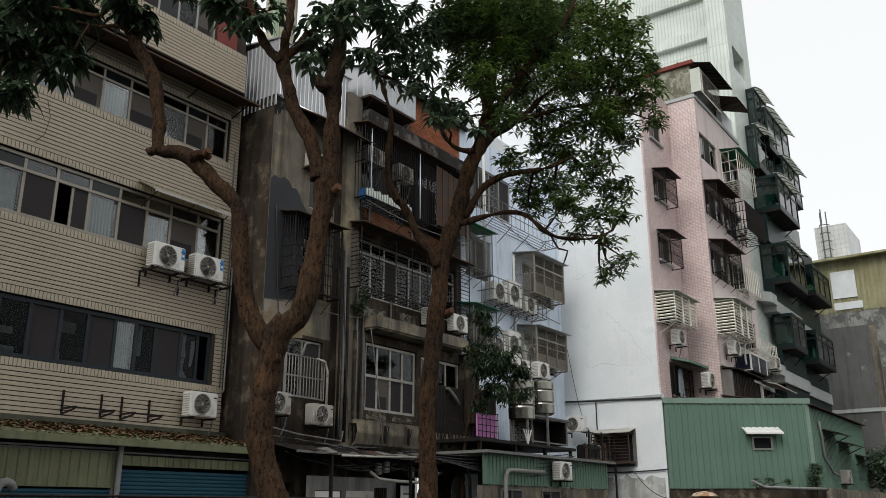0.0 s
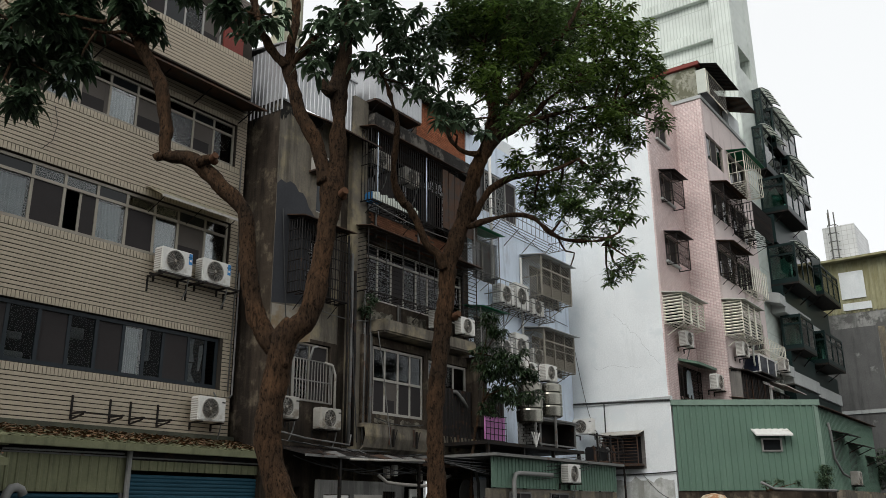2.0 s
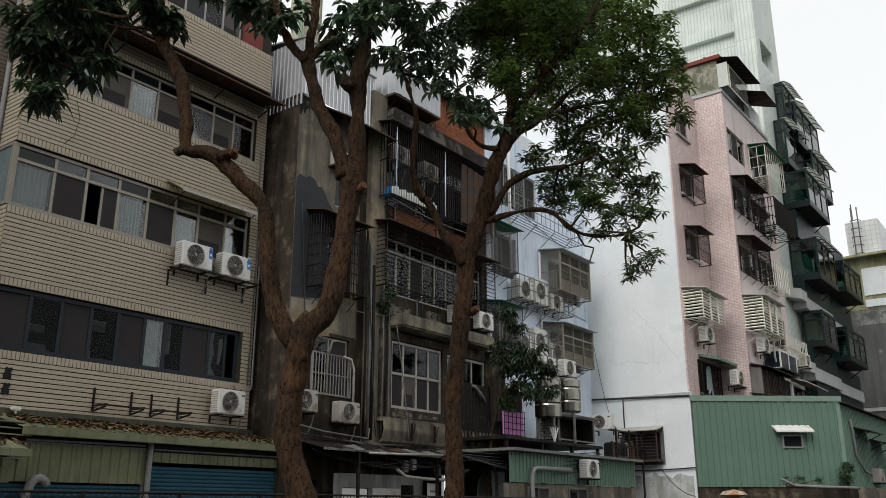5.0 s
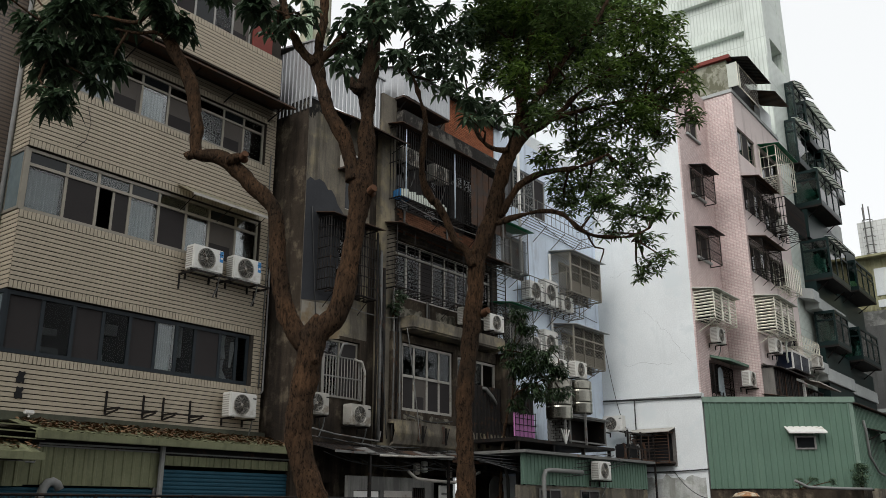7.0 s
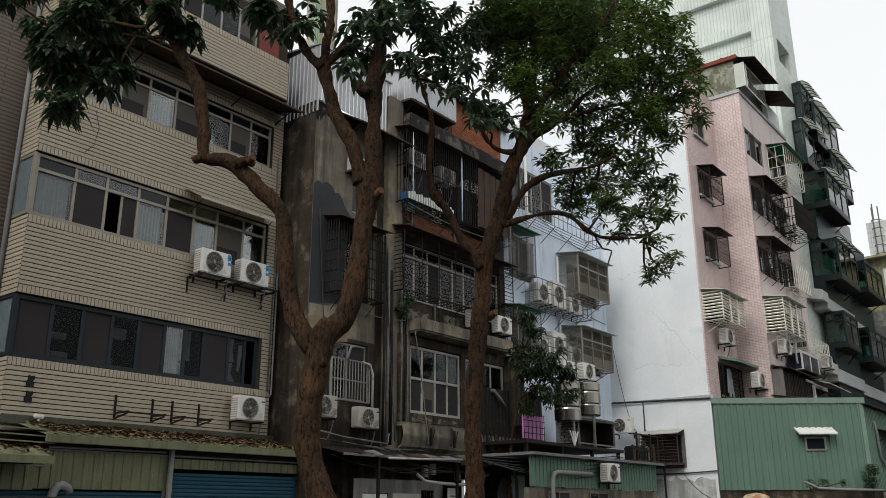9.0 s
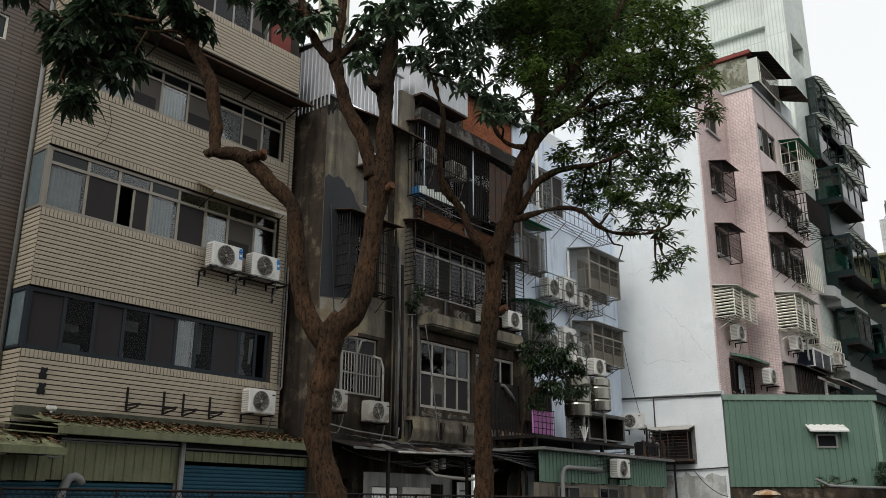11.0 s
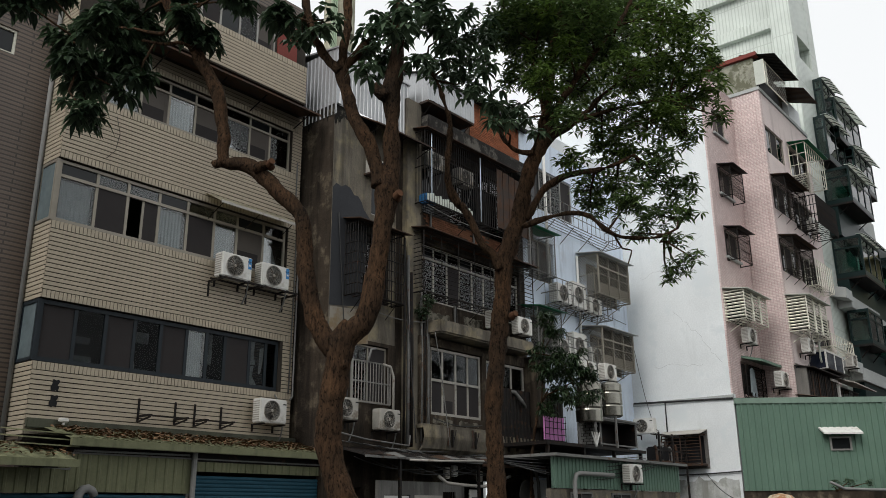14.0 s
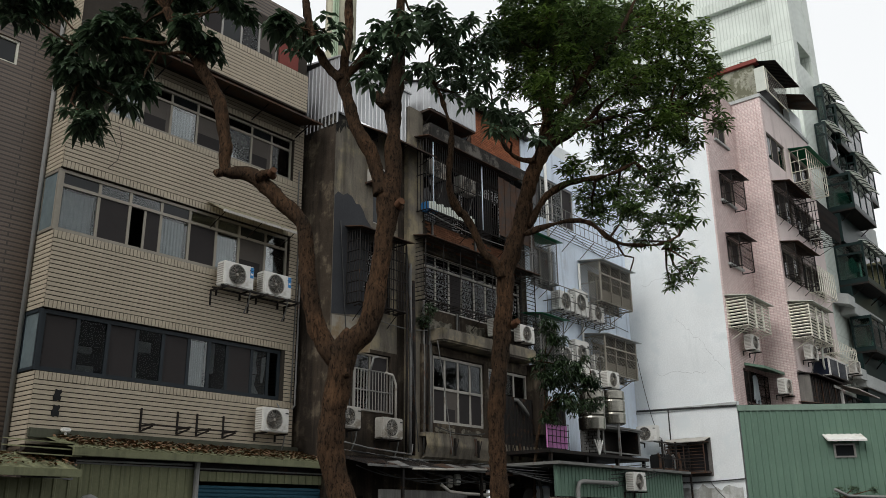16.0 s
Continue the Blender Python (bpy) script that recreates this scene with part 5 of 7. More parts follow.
sh = thing("steel_shelf", "rusty angle-iron shelf under two air conditioners", "shelf", 4.0, 0, 7.2)
part("rail", boxed((0, 2.5, -0.56, -0.52, 0, 0.04)), STEEL_DARK, sh)
part("rail", boxed((0, 2.5, -0.2, -0.16, 0, 0.04)), STEEL_DARK, sh)
for x in (0.05, 1.2, 2.4):
    part("arm", boxed((x, x + 0.04, -0.6, 0, -0.05, -0.002), (x, x + 0.04, -0.04, 0, -0.4, -0.05)), STEEL_DARK, sh)
aw = thing("window_awning", "weathered ribbed awning on iron stays", "awning", 3.78, 0, 9.05)
bm = bmesh.new()
ribbed_roof(bm, 0, 2.6, -0.72, 0.02, 0.0, 0.42, 0.16, 0.02)
part("sheet", bm, AWNING_OLIVE, aw)
part("edge", boxed((0, 2.6, -0.735, -0.72, -0.03, 0.04)), AC_GREY, aw)
for x in (0.15, 1.3, 2.4):
    part("stay", tubed([(x, 0, -0.25), (x, -0.62, 0.04)], 0.014, 4), STEEL_DARK, aw)
for u in (2.48, 3.42, 3.95, 4.7):
    br = thing("wall_bracket", "empty rusty air conditioner bracket on cream tiles", "bracket", u, 0.016, 3.62, group="empty brackets")
    part("upright", bevelled(boxed((-0.025, 0.025, -0.03, 0, 0, 0.52)), 0.006), STEEL_DARK, br)
    bm = bmesh.new()
    box(bm, -0.025, 0.025, -0.55, -0.03, 0.1, 0.14)
    slab(bm, (-0.02, -0.5, 0.1), (0.02, -0.5, 0.1), (0.02, -0.03, 0.02), (-0.02, -0.03, 0.02), 0.03)
    part("arm", bm, STEEL_DARK, br)
for u in (2.48, 3.95):
    tr = thing("wall_bracket_tie", "thin steel tie between empty brackets", "bracket", u, 0.3, 3.74, group="bracket ties")
    part("tie", boxed((0, 0.92 if u < 3 else 0.74, -0.02, 0.02, 0, 0.025)), STEEL_DARK, tr)
for z in (4.1, 3.78):
    pl = thing("dark_plate", "small blackened sign plate on cream tiles", "sign", 0.44, 0.016, z, group="sign plates")
    bm = bmesh.new()
    prism(bm, [(0.0, 0.02), (0.05, 0.0), (0.11, 0.03), (0.15, 0.0), (0.16, 0.1), (0.13, 0.13), (0.17, 0.2), (0.15, 0.25), (0.09, 0.23), (0.03, 0.25), (0.02, 0.15), (-0.01, 0.1)], -0.02, 0.0)
    part("plate", bm, BLACK, pl)
canopy = thing("lean_to_canopy", "mossy olive sheet canopy covered in fallen leaves", "canopy", 0, 0, 0)
bm = bmesh.new()
ribbed_roof(bm, 0.35, 7.3, -1.25, 3.08, -0.02, 3.38, 0.25, 0.03)
part("sheet", bm, OLIVE_METAL, canopy)
part("fascia", bevelled(boxed((0.35, 7.3, -1.3, -1.24, 2.93, 3.09)), 0.01), OLIVE_METAL, canopy)
part("gutter_pipe", tubed([(3.3, -1.12, 2.95), (3.32, -1.08, 2.8), (3.32, -1.08, 0)], 0.06, 8), PVC, canopy)
# black strip in place of the shadow under the canopy edge
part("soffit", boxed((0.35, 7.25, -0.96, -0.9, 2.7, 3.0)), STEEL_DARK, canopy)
part("head_rail", boxed((0.35, 7.25, -1.04, -1.0, 2.8, 2.83)), STEEL, canopy)
part("cornice", bevelled(boxed((0.0, 7.05, -0.1, 0.0, 3.33, 3.53)), 0.02), DULL_OLIVE, canopy)
bm = bmesh.new()
corrugated(bm, 0.3, 3.3, 2.08, 2.8, -1.0, 0.22, 0.02)
part("upper_panel", bm, OLIVE_METAL, canopy)
bm = bmesh.new()
corrugated(bm, 3.3, 7.3, 2.55, 2.76, -1.0, 0.22, 0.02)
part("upper_panel", bm, OLIVE_METAL, canopy)
for x0, x1, z1 in ((-3.5, 3.22, 2.08), (3.42, 7.3, 2.55)):
    sht = thing("roller_shutter", "closed blue roller shutter", "shutter", x0, 0.95, 0, group="roller shutters")
    bm = bmesh.new()
    n = int(z1 / 0.085)
    for i in range(n):
        z = i * 0.085
        vs = [(0, z), (-0.018, z + 0.03), (-0.018, z + 0.06), (0, z + 0.085)]
        for (ya, za), (yb, zb) in zip(vs, vs[1:]):
            a = [bm.verts.new(p) for p in ((0, ya, za), (x1 - x0, ya, za), (x1 - x0, yb, zb), (0, yb, zb))]
            bm.faces.new(a)
    bmesh.ops.remove_doubles(bm, verts=bm.verts, dist=0.001)
    part("curtain", bm, SHUTTER_BLUE, sht)
    part("guide", boxed((-0.06, 0.0, -0.06, 0.05, 0, z1)), STEEL, sht)
    part("guide", boxed((x1 - x0, x1 - x0 + 0.06, -0.06, 0.05, 0, z1)), STEEL, sht)
# lower lean-to at the corner
lean = thing("lean_to_canopy", "low dented olive canopy littered with dry leaves", "canopy", -4.0, 0, 0)
bm = bmesh.new()
ribbed_roof(bm, 0, 4.3, -1.75, 2.62, -0.7, 2.95, 0.3, 0.03)
part("sheet", bm, OLIVE_METAL, lean)
for i in range(3):
    bm = bmesh.new()
    slab(bm, (3.5, -1.2 + i * 0.12, 2.95 + i * 0.13), (4.55, -1.25 + i * 0.12, 2.93 + i * 0.13), (4.55, -0.1, 3.02 + i * 0.13), (3.5, -0.1, 3.05 + i * 0.13), 0.025)
    part("loose_sheet", bm, OLIVE_METAL, lean)
part("fascia", boxed((0, 4.3, -1.8, -1.74, 2.5, 2.64)), OLIVE_METAL, lean)
bm = bmesh.new()
corrugated(bm, 0, 4.3, 2.05, 2.5, -1.1, 0.22, 0.02)
part("upper_panel", bm, OLIVE_METAL, lean)
rng = random.Random(11)
bm = bmesh.new()
for k in range(2100):
    if k < 1700:
        x, t = rng.uniform(0.5, 7.2), rng.random()
        c = Vector((x, -1.22 + 1.1 * (1 - t), 3.13 + 0.26 * (1 - t) + rng.uniform(0, 0.05)))
    else:
        x, t = rng.uniform(-4, 0.3), rng.random()
        c = Vector((x, -1.7 + 0.9 * t, 2.69 + 0.28 * t + rng.uniform(0, 0.04)))
    a = rng.uniform(0, 6.3)
    d, e = Vector((math.cos(a), math.sin(a), rng.uniform(-0.3, 0.5))) * rng.uniform(0.05, 0.1), Vector((-math.sin(a), math.cos(a), rng.uniform(-0.4, 0.4))) * 0.03
    bm.faces.new([bm.verts.new(c + q) for q in (d, e, -d, -e)])
lt = thing("leaf_litter", "brown dry leaves lying on the canopy", "leaves", kind="stuff")
part("litter", bm, DRY_LEAF, lt, kind="stuff")
pipe("downpipe", "grey downpipe in the corner between two tiled houses", [(-0.085, -0.74, 16), (-0.085, -0.74, 3.0)], 0.055, PVC)
pipe("downpipe", "thin grey conduit down the cream tiled wall", [(6.88, 0.08, 9.4), (6.88, 0.08, 4.6), (6.8, 0.08, 4.5)], 0.025, STEEL)
pipe("vent_pipe", "bent grey vent pipe above the shutter", [(0.52, 1.2, 1.2), (0.6, 1.2, 1.8), (0.67, 1.2, 2.03), (0.74, 1.2, 2.12), (0.84, 1.2, 2.14), (0.93, 1.2, 2.1), (0.99, 1.2, 2.0)], 0.085, PVC, sides=14)
pipe("conduit", "thin conduit under the canopy", [(-0.4, 1.06, 2.5), (0.5, 1.06, 2.5), (0.55, 1.06, 2.86), (3.2, 1.06, 2.88)], 0.02, PVC)
cam_ = thing("security_camera", "small white security camera on the canopy", "camera", 0.6, 0.2, 3.42)
part("body", bevelled(boxed((0, 0.2, -0.05, 0.05, 0.05, 0.14)), 0.02), AC_WHITE, cam_)
part("foot", boxed((0.08, 0.12, -0.02, 0.02, 0, 0.06)), AC_WHITE, cam_)
pipe("cable", "thin black cable hanging on cream tiles", [(1.2, 0.03, 10.6), (1.32, 0.03, 10.2), (1.25, 0.03, 9.75), (1.05, 0.03, 9.5)], 0.006, CABLE)

# ---- grey house ----
bm = bmesh.new()
rng = random.Random(5)
edge = []
for i in range(26):
    t = i / 25
    edge.append((1.15 + 0.45 * t + rng.uniform(-0.07, 0.07) - (0.5 if t > 0.85 else 0), 7.1 + t * 3.4))
outline = [(0.02, 6.95)] + [(x, z) for x, z in edge if z < 9.7] + [(1.25, 9.95), (1.15, 10.15), (1.0, 10.3), (0.85, 10.28), (0.7, 10.45), (0.5, 10.5), (0.35, 10.4), (0.15, 10.45), (0.02, 10.3)]
prism(bm, outline, -0.012, -0.0065)
part("cement_patch", bm, PATCH_GREY, b2, "dark grey patch of fresh cement")
bm = bmesh.new()
prism(bm, [(0.05, 5.9), (1.5, 6.1), (1.5, 6.9), (1.1, 7.0), (0.05, 6.93)], -0.0115, -0.0065)
part("bare_render", bm, surface("peeled_ochre_render", (0.24, 0.18, 0.11), 0.9, vary=0.3, stain=(0.3, 0.28, 0.24), stains=0.52), b2, "peeled ochre render")
pil = part("pillar", bevelled(boxed((2.9, 3.55, -0.2, 0.6, 3.3, 14.1)), 0.015), CONCRETE_GREY, b2)
rng = random.Random(8)
for axis in (0, 1):
    pts_ = [(0.0, 12.84)] + [(1.7 * k / 60, 12.62 - 0.16 * rng.random() - 0.22 * abs(noise.noise(Vector((k * 0.21, axis * 5.0, 0)))) - 0.25 * max(0, 1 - k / 14)) for k in range(61)] + [(1.7, 12.84)]
    bm = bmesh.new()
    prism(bm, pts_ if axis == 0 else [(q * 0.64, z) for q, z in pts_], -0.011, -0.0065)
    if axis:
        bmesh.ops.transform(bm, matrix=Matrix.Rotation(radians(-90), 4, "Z") @ Matrix.Translation((-1.1, 0, 0)), verts=bm.verts)
    part("mould_stain", bm, surface("black_mould", (0.018, 0.017, 0.015), 0.95, vary=0.4, scale=4, stain=(0.1, 0.09, 0.07), stains=0.6, stain_scale=4), b2, "black mould along the wall top")
part("recess_wall", boxed((2.3, 2.9, 0.32, 0.5, 9.3, 13.6)), CONCRETE_DARK, b2)
window(b2, 0.64, 2.28, 7.32, 9.28, 0.08, "sgs", STEEL_DARK)
window(b2, 0.92, 2.33, 4.52, 6.08, 0.08, "cs", FRAME_BROWN)
window(b2, 1.57, 2.53, 9.92, 11.68, 0.08, "gs", ALUMINIUM)
cage(7.62, 9.5, W2, 0.5, 7.3, 9.35, STEEL_DARK, "z", 0.1, roof=RUST, rails=6)
cage(7.95, 9.42, W2, 0.07, 4.5, 5.6, ALUMINIUM, "z", 0.11, label="pale steel window grille with upright bars", floor=False, rails=1)
pipe("drain_hose", "pale bent hose beside the grille", [(8.5, W2 + 0.1, 5.6), (8.6, W2 + 0.12, 5.95), (8.8, W2 + 0.1, 6.0)], 0.03, PVC)
pipe("drain_hose", "white bent pipe running down to the air conditioner", [(9.1, W2 + 0.1, 5.6), (9.38, W2 + 0.12, 5.55), (9.5, W2 + 0.12, 5.3), (9.5, W2 + 0.12, 4.3)], 0.035, AC_GREY)
ac(AC_OLD, 8.68, W2 + 0.1, 3.78)
ac(AC_OLD, 7.07, W2 + 0.1, 3.95)
bx = thing("window_air_conditioner", "old window air conditioner in a wooden surround", "air conditioner", 8.35, W2, 11.0)
part("casing", bevelled(boxed((0, 0.6, -0.35, 0.1, 0.06, 0.5)), 0.02), AC_GREY, bx)
part("shelf", boxed((-0.08, 0.7, -0.45, 0, 0, 0.05)), RUST, bx)
part("louvre", boxed((0.06, 0.54, -0.36, -0.35, 0.14, 0.42)), BLACK, bx)
mb = thing("sheet_metal_cabin", "galvanised ribbed sheet cabin on the roof edge", "cabin", 7.06, W2 + 0.08, 12.85)
bm = bmesh.new()
corrugated(bm, 0, 3.05, 0, 1.75, 0, 0.16, 0.025)
part("front_sheet", bm, SILVER_METAL, mb)
bm = bmesh.new()
corrugated(bm, 0, 1.6, -0.35, 1.75, 0, 0.16, 0.025)
bmesh.ops.transform(bm, matrix=Matrix.Rotation(radians(-90), 4, "Z") @ Matrix.Translation((-1.6, 0, 0)), verts=bm.verts)
part("side_sheet", bm, SILVER_METAL, mb)
bm = bmesh.new()
slab(bm, (-0.05, -0.05, 1.78), (3.1, -0.05, 1.78), (3.1, 3, 2.2), (-0.05, 3, 2.2), 0.05)
part("roof_sheet", bm, SILVER_METAL, mb)
part("back_sheet", boxed((0.02, 3.03, 2.9, 2.95, 0, 2.15)), SILVER_METAL, mb)
can = thing("rusty_canopy", "dark rusty canopy under the metal cabin", "canopy", 8.1, W2, 12.3)
bm = bmesh.new()
slab(bm, (0, -0.85, 0.05), (2.4, -0.85, 0.05), (2.4, 0, 0.55), (0, 0, 0.55), 0.04)
part("sheet", bm, RUST, can)
for x in (0.1, 1.2, 2.3):
    part("stay", tubed([(x, 0, -0.2), (x, -0.75, 0.04)], 0.015, 4), STEEL_DARK, can)
for i, u in enumerate((9.75, 9.92, 10.05, 10.5, 10.62, 10.78)):
    pipe("downpipe", "grimy drain pipe on the house front", [(u, W2 + 0.28, 9.4 - 0.5 * i), (u + 0.03, W2 + 0.28, 6.0), (u - 0.02, W2 + 0.3, 3.4)], 0.035 + 0.012 * (i % 3), STEEL if i % 2 else STEEL_DARK)

# ---- dark house ----
window(b3, 0.25, 2.68, 4.37, 6.33, -0.24, "sbss", AC_GREY, transom=0.95, bar=0.075, glazing=GLASS_DIM)
window(b3, 2.95, 5.1, 4.37, 6.28, -0.24, "sbs", AC_GREY, transom=0.95, bar=0.075, glazing=GLASS_DIM)
bm = bmesh.new()
wall_pieces(bm, -0.25, 5.6, 4.06, 6.6, -0.3, -0.004, [(0.22, 2.7, 4.36, 6.36), (2.93, 5.12, 4.36, 6.3)])
part("window_bay", bm, CONCRETE_DARK, b3)
bm = bmesh.new()
for (ya, za), (yb, zb) in zip(((-0.45, 4.05), (-0.5, 3.75), (-0.42, 3.45)), ((-0.5, 3.75), (-0.42, 3.45), (-0.2, 3.3))):
    slab(bm, (-0.3, ya, za), (5.6, ya, za), (5.6, yb, zb), (-0.3, yb, zb), 0.06)
box(bm, -0.3, 5.6, -0.46, 0, 3.95, 4.06)
bmesh.ops.remove_doubles(bm, verts=bm.verts, dist=0.001)
part("apron", bm, CONCRETE_GREY, b3, "curved stained concrete apron")
peeled = surface("peeled_pale_render", (0.2, 0.185, 0.15), 0.9, vary=0.4, scale=3, stain=(0.05, 0.045, 0.035), stains=0.5, stain_scale=4)
for x0, x1, z0, z1 in ((0.3, 1.2, 4.12, 4.26), (1.5, 2.5, 4.1, 4.25), (3.1, 3.9, 4.12, 4.22), (0.4, 1.5, 7.15, 7.5), (2.2, 3.2, 7.2, 7.6)):
    bm = bmesh.new()
    yy = -0.3 if z0 < 5 else 0.0
    prism(bm, [(x0 + (x1 - x0) * k / 10, z1 + rng.uniform(-0.05, 0.04)) for k in range(11)] + [(x1 - (x1 - x0) * k / 10, z0 + rng.uniform(-0.04, 0.05)) for k in range(11)], yy - 0.006, yy - 0.002)
    part("peeled_patch", bm, peeled, b3, "pale peeled render patch")
for x in (0.75, 1.9, 4.2):
    part("rust_run", boxed((x, x + 0.05, -0.53, -0.46, 3.5, 4.0)), RUST, b3)
part("concrete_ledge", bevelled(boxed((0.05, 4.9, -0.85, -0.0, 6.66, 7.06)), 0.05), CONCRETE_GREY, b3)
part("dark_column", bevelled(boxed((5.1, 5.65, -0.75, 0, 4.3, 6.64)), 0.03), CONCRETE_DARK, b3)
window(b3, 0.22, 5.38, 7.82, 9.58, 0.1, "ccsccgcc", AC_GREY, transom=0.4, bar=0.06)
cage(10.25, 16.0, W2, 0.6, 7.85, 9.75, STEEL_DARK, "x", 0.13, roof=RUST, label="dark steel balcony cage with level bars", rails=1, r=0.012)
cage(10.3, 14.95, W2, 0.6, 10.65, 13.0, STEEL_DARK, "z", 0.11, roof=RUST, label="dark balcony cage of thin crooked bars", rails=1)
window(b3, 0.22, 5.38, 10.62, 12.78, 0.1, "gsggsgs", STEEL_DARK, transom=0.5)
ac(AC_OLD, 10.75, W2 + 0.05, 12.0)
ac(AC_OLD, 12.3, W2 + 0.05, 11.9)
for u, a in ((10.6, 11.9), (13.1, 12.9)):
    pipe("cage_post", "pale blue steel post inside the cage", [(u, W2 + 0.62, 10.7), (u, W2 + 0.62, 12.95)], 0.018, BLUE_PAINT, "post")
slats = thing("slat_screen", "pale weathered slats along the cage floor", "screen", 10.38, W2 + 0.62, 10.7)
for k in range(19):
    part("slat", boxed((0.12 * k, 0.12 * k + 0.075, -0.02, 0, 0, 0.22 + 0.03 * (k % 3))), PALE_SHEET, slats)
tarp = thing("plastic_tub", "blue plastic tub on the balcony floor", "tub", 10.5, W2 + 0.3, 10.72)
part("tub", bevelled(boxed((0, 0.5, -0.2, 0.15, 0, 0.3)), 0.05), DECAL_BLUE, tarp)
bb = thing("balcony_screen", "rusty corrugated panels closing the end of a balcony", "screen", 14.0, W2 + 0.62, 10.75)
for k in range(6):
    part("sheet", boxed((0.35 * k, 0.35 * k + 0.32, -0.02 - 0.004 * (k % 2), 0, 0, 2.1 - 0.03 * k)), RUST, bb)
para = part("sooty_parapet", bevelled(boxed((-0.05, 5.8, -0.5, 0.3, 13.2, 13.72)), 0.06), surface("black_mould_concrete", (0.03, 0.028, 0.026), 0.95, vary=0.5, scale=2, bump=0.03, stain=(0.13, 0.12, 0.105), stains=0.56, stain_scale=1.6), b3, "mould-blackened concrete parapet")
m3 = thing("sheet_metal_cabin", "silver sheet-metal cabin jutting over the balcony", "cabin", 10.5, W2, 14.0)
bm = bmesh.new()
corrugated(bm, 0, 2.35, 0.12, 1.0, -0.6, 0.28, 0.02)
part("front_sheet", bm, SILVER_METAL, m3)
bm = bmesh.new()
corrugated(bm, -0.6, 0.5, 0.12, 1.3, 0, 0.28, 0.02)
bmesh.ops.transform(bm, matrix=Matrix.Rotation(radians(-90), 4, "Z") @ Matrix.Translation((0.1, 0, 0)), verts=bm.verts)
part("side_sheet", bm, SILVER_METAL, m3)
part("floor", boxed((0, 2.35, -0.58, 0.5, 0.05, 0.12)), RUST, m3)
part("end_sheet", boxed((2.33, 2.35, -0.58, 0.5, 0.12, 1.0)), SILVER_METAL, m3)
bm = bmesh.new()
slab(bm, (-0.1, -0.7, 1.05), (2.45, -0.7, 1.05), (2.45, 0.6, 1.45), (-0.1, 0.6, 1.45), 0.04)
part("roof_sheet", bm, STEEL_DARK, m3)
for x in (0.2, 1.2, 2.2):
    part("strut", tubed([(x, 0, -0.4), (x, -0.55, 0.06)], 0.02, 4), STEEL_DARK, m3)
ac(AC_PLAIN, 15.0, W2 + 0.35, 7.32, 0, 0.95)
ac(AC_PLAIN, 13.6, W2 + 0.3, 7.3, 0, 0.95)

# ---- blue house ----
for z in (9.72, 6.82):
    window(blue, 0.32, 1.98, z, z + 1.55, 0.1, "gs", FRAME_BROWN)
for z, dz in ((9.62, 1.55), (6.82, 1.45)):
    window(blue, 4.42, 6.98, z, z + dz, 0.1, "gsg", FRAME_BROWN)
window(blue, 0.62, 3.58, 12.52, 14.18, 0.05, "gcgs", ALUMINIUM)
cage(15.8, 17.4, W2, 0.7, 9.7, 11.25, STEEL, mesh=True, roof=GREEN_SHEET, label="grey steel balcony cage with diamond mesh", rails=1)
cage(16.1, 17.6, W2, 0.7, 6.8, 8.4, STEEL, mesh=True, roof=GREEN_SHEET, label="grey steel balcony cage with diamond mesh", rails=1)
for z0, z1 in ((9.62, 11.2), (6.85, 8.3)):
    c = cage(20.15, 22.6, W2, 0.9, z0, z1, FRAME_BROWN, mesh=True, roof=GREY_BAND, label="brown framed mesh box over a balcony door", rails=1)
    part("screen_panel", boxed((0.05, 2.4, -0.86, -0.85, 0.05, (z1 - z0) * 0.3)), FRAME_BROWN, c)
    for x in (0.02, 0.8, 1.6, 2.4):
        part("mullion", boxed((x, x + 0.06, -0.9, -0.84, 0, z1 - z0)), FRAME_BROWN, c)
    part("crossbar", boxed((0, 2.45, -0.91, -0.85, (z1 - z0) * 0.68, (z1 - z0) * 0.68 + 0.05)), FRAME_BROWN, c)
    part("pane", boxed((0.05, 2.4, -0.84, -0.835, (z1 - z0) * 0.3, z1 - z0 - 0.05)), GLASS, c)
rail_shelf(17.45, 21.4, W2, 0.7, 8.78, 0.92)
rail_shelf(17.7, 21.4, W2, 0.7, 6.9, 0.75)
rail_shelf(17.2, 22.5, W2, 0.7, 12.0, 0.75, STEEL)
ac(AC_PLAIN, 17.75, W2 + 0.15, 8.95, 0, 1.15)
ac(AC_TALL, 18.9, W2 + 0.15, 8.95)
ac(AC_PLAIN, 20.2, W2 + 0.15, 8.95)
ac(AC_PLAIN, 17.75, W2 + 0.15, 7.0)
ac(AC_TALL, 18.75, W2 + 0.15, 7.0)
ac(AC_PLAIN, 20.1, W2 + 0.15, 7.0)
pipe("downpipe", "white plastic drain pipe on the blue wall", [(17.9, W2 + 0.08, 15.2), (17.9, W2 + 0.08, 9.9)], 0.06, AC_WHITE)
pipe("downpipe", "white plastic drain pipe on the blue wall", [(20.0, W2 + 0.08, 11.2), (20.0, W2 + 0.08, 5.0)], 0.05, AC_WHITE)
pipe("cable", "thin cable across the blue wall", sag((17.0, W2 + 0.03, 9.9), (23.8, W2 + 0.03, 9.1), 0.1), 0.012, CABLE)
pipe("cable", "thin cable across the blue wall", sag((17.0, W2 + 0.03, 12.9), (23.8, W2 + 0.03, 11.7), 0.12), 0.012, CABLE)
part("parapet", boxed((0, 7.6, 0.0, 0.2, 15.4, 15.9)), WHITE_PAINT, blue)
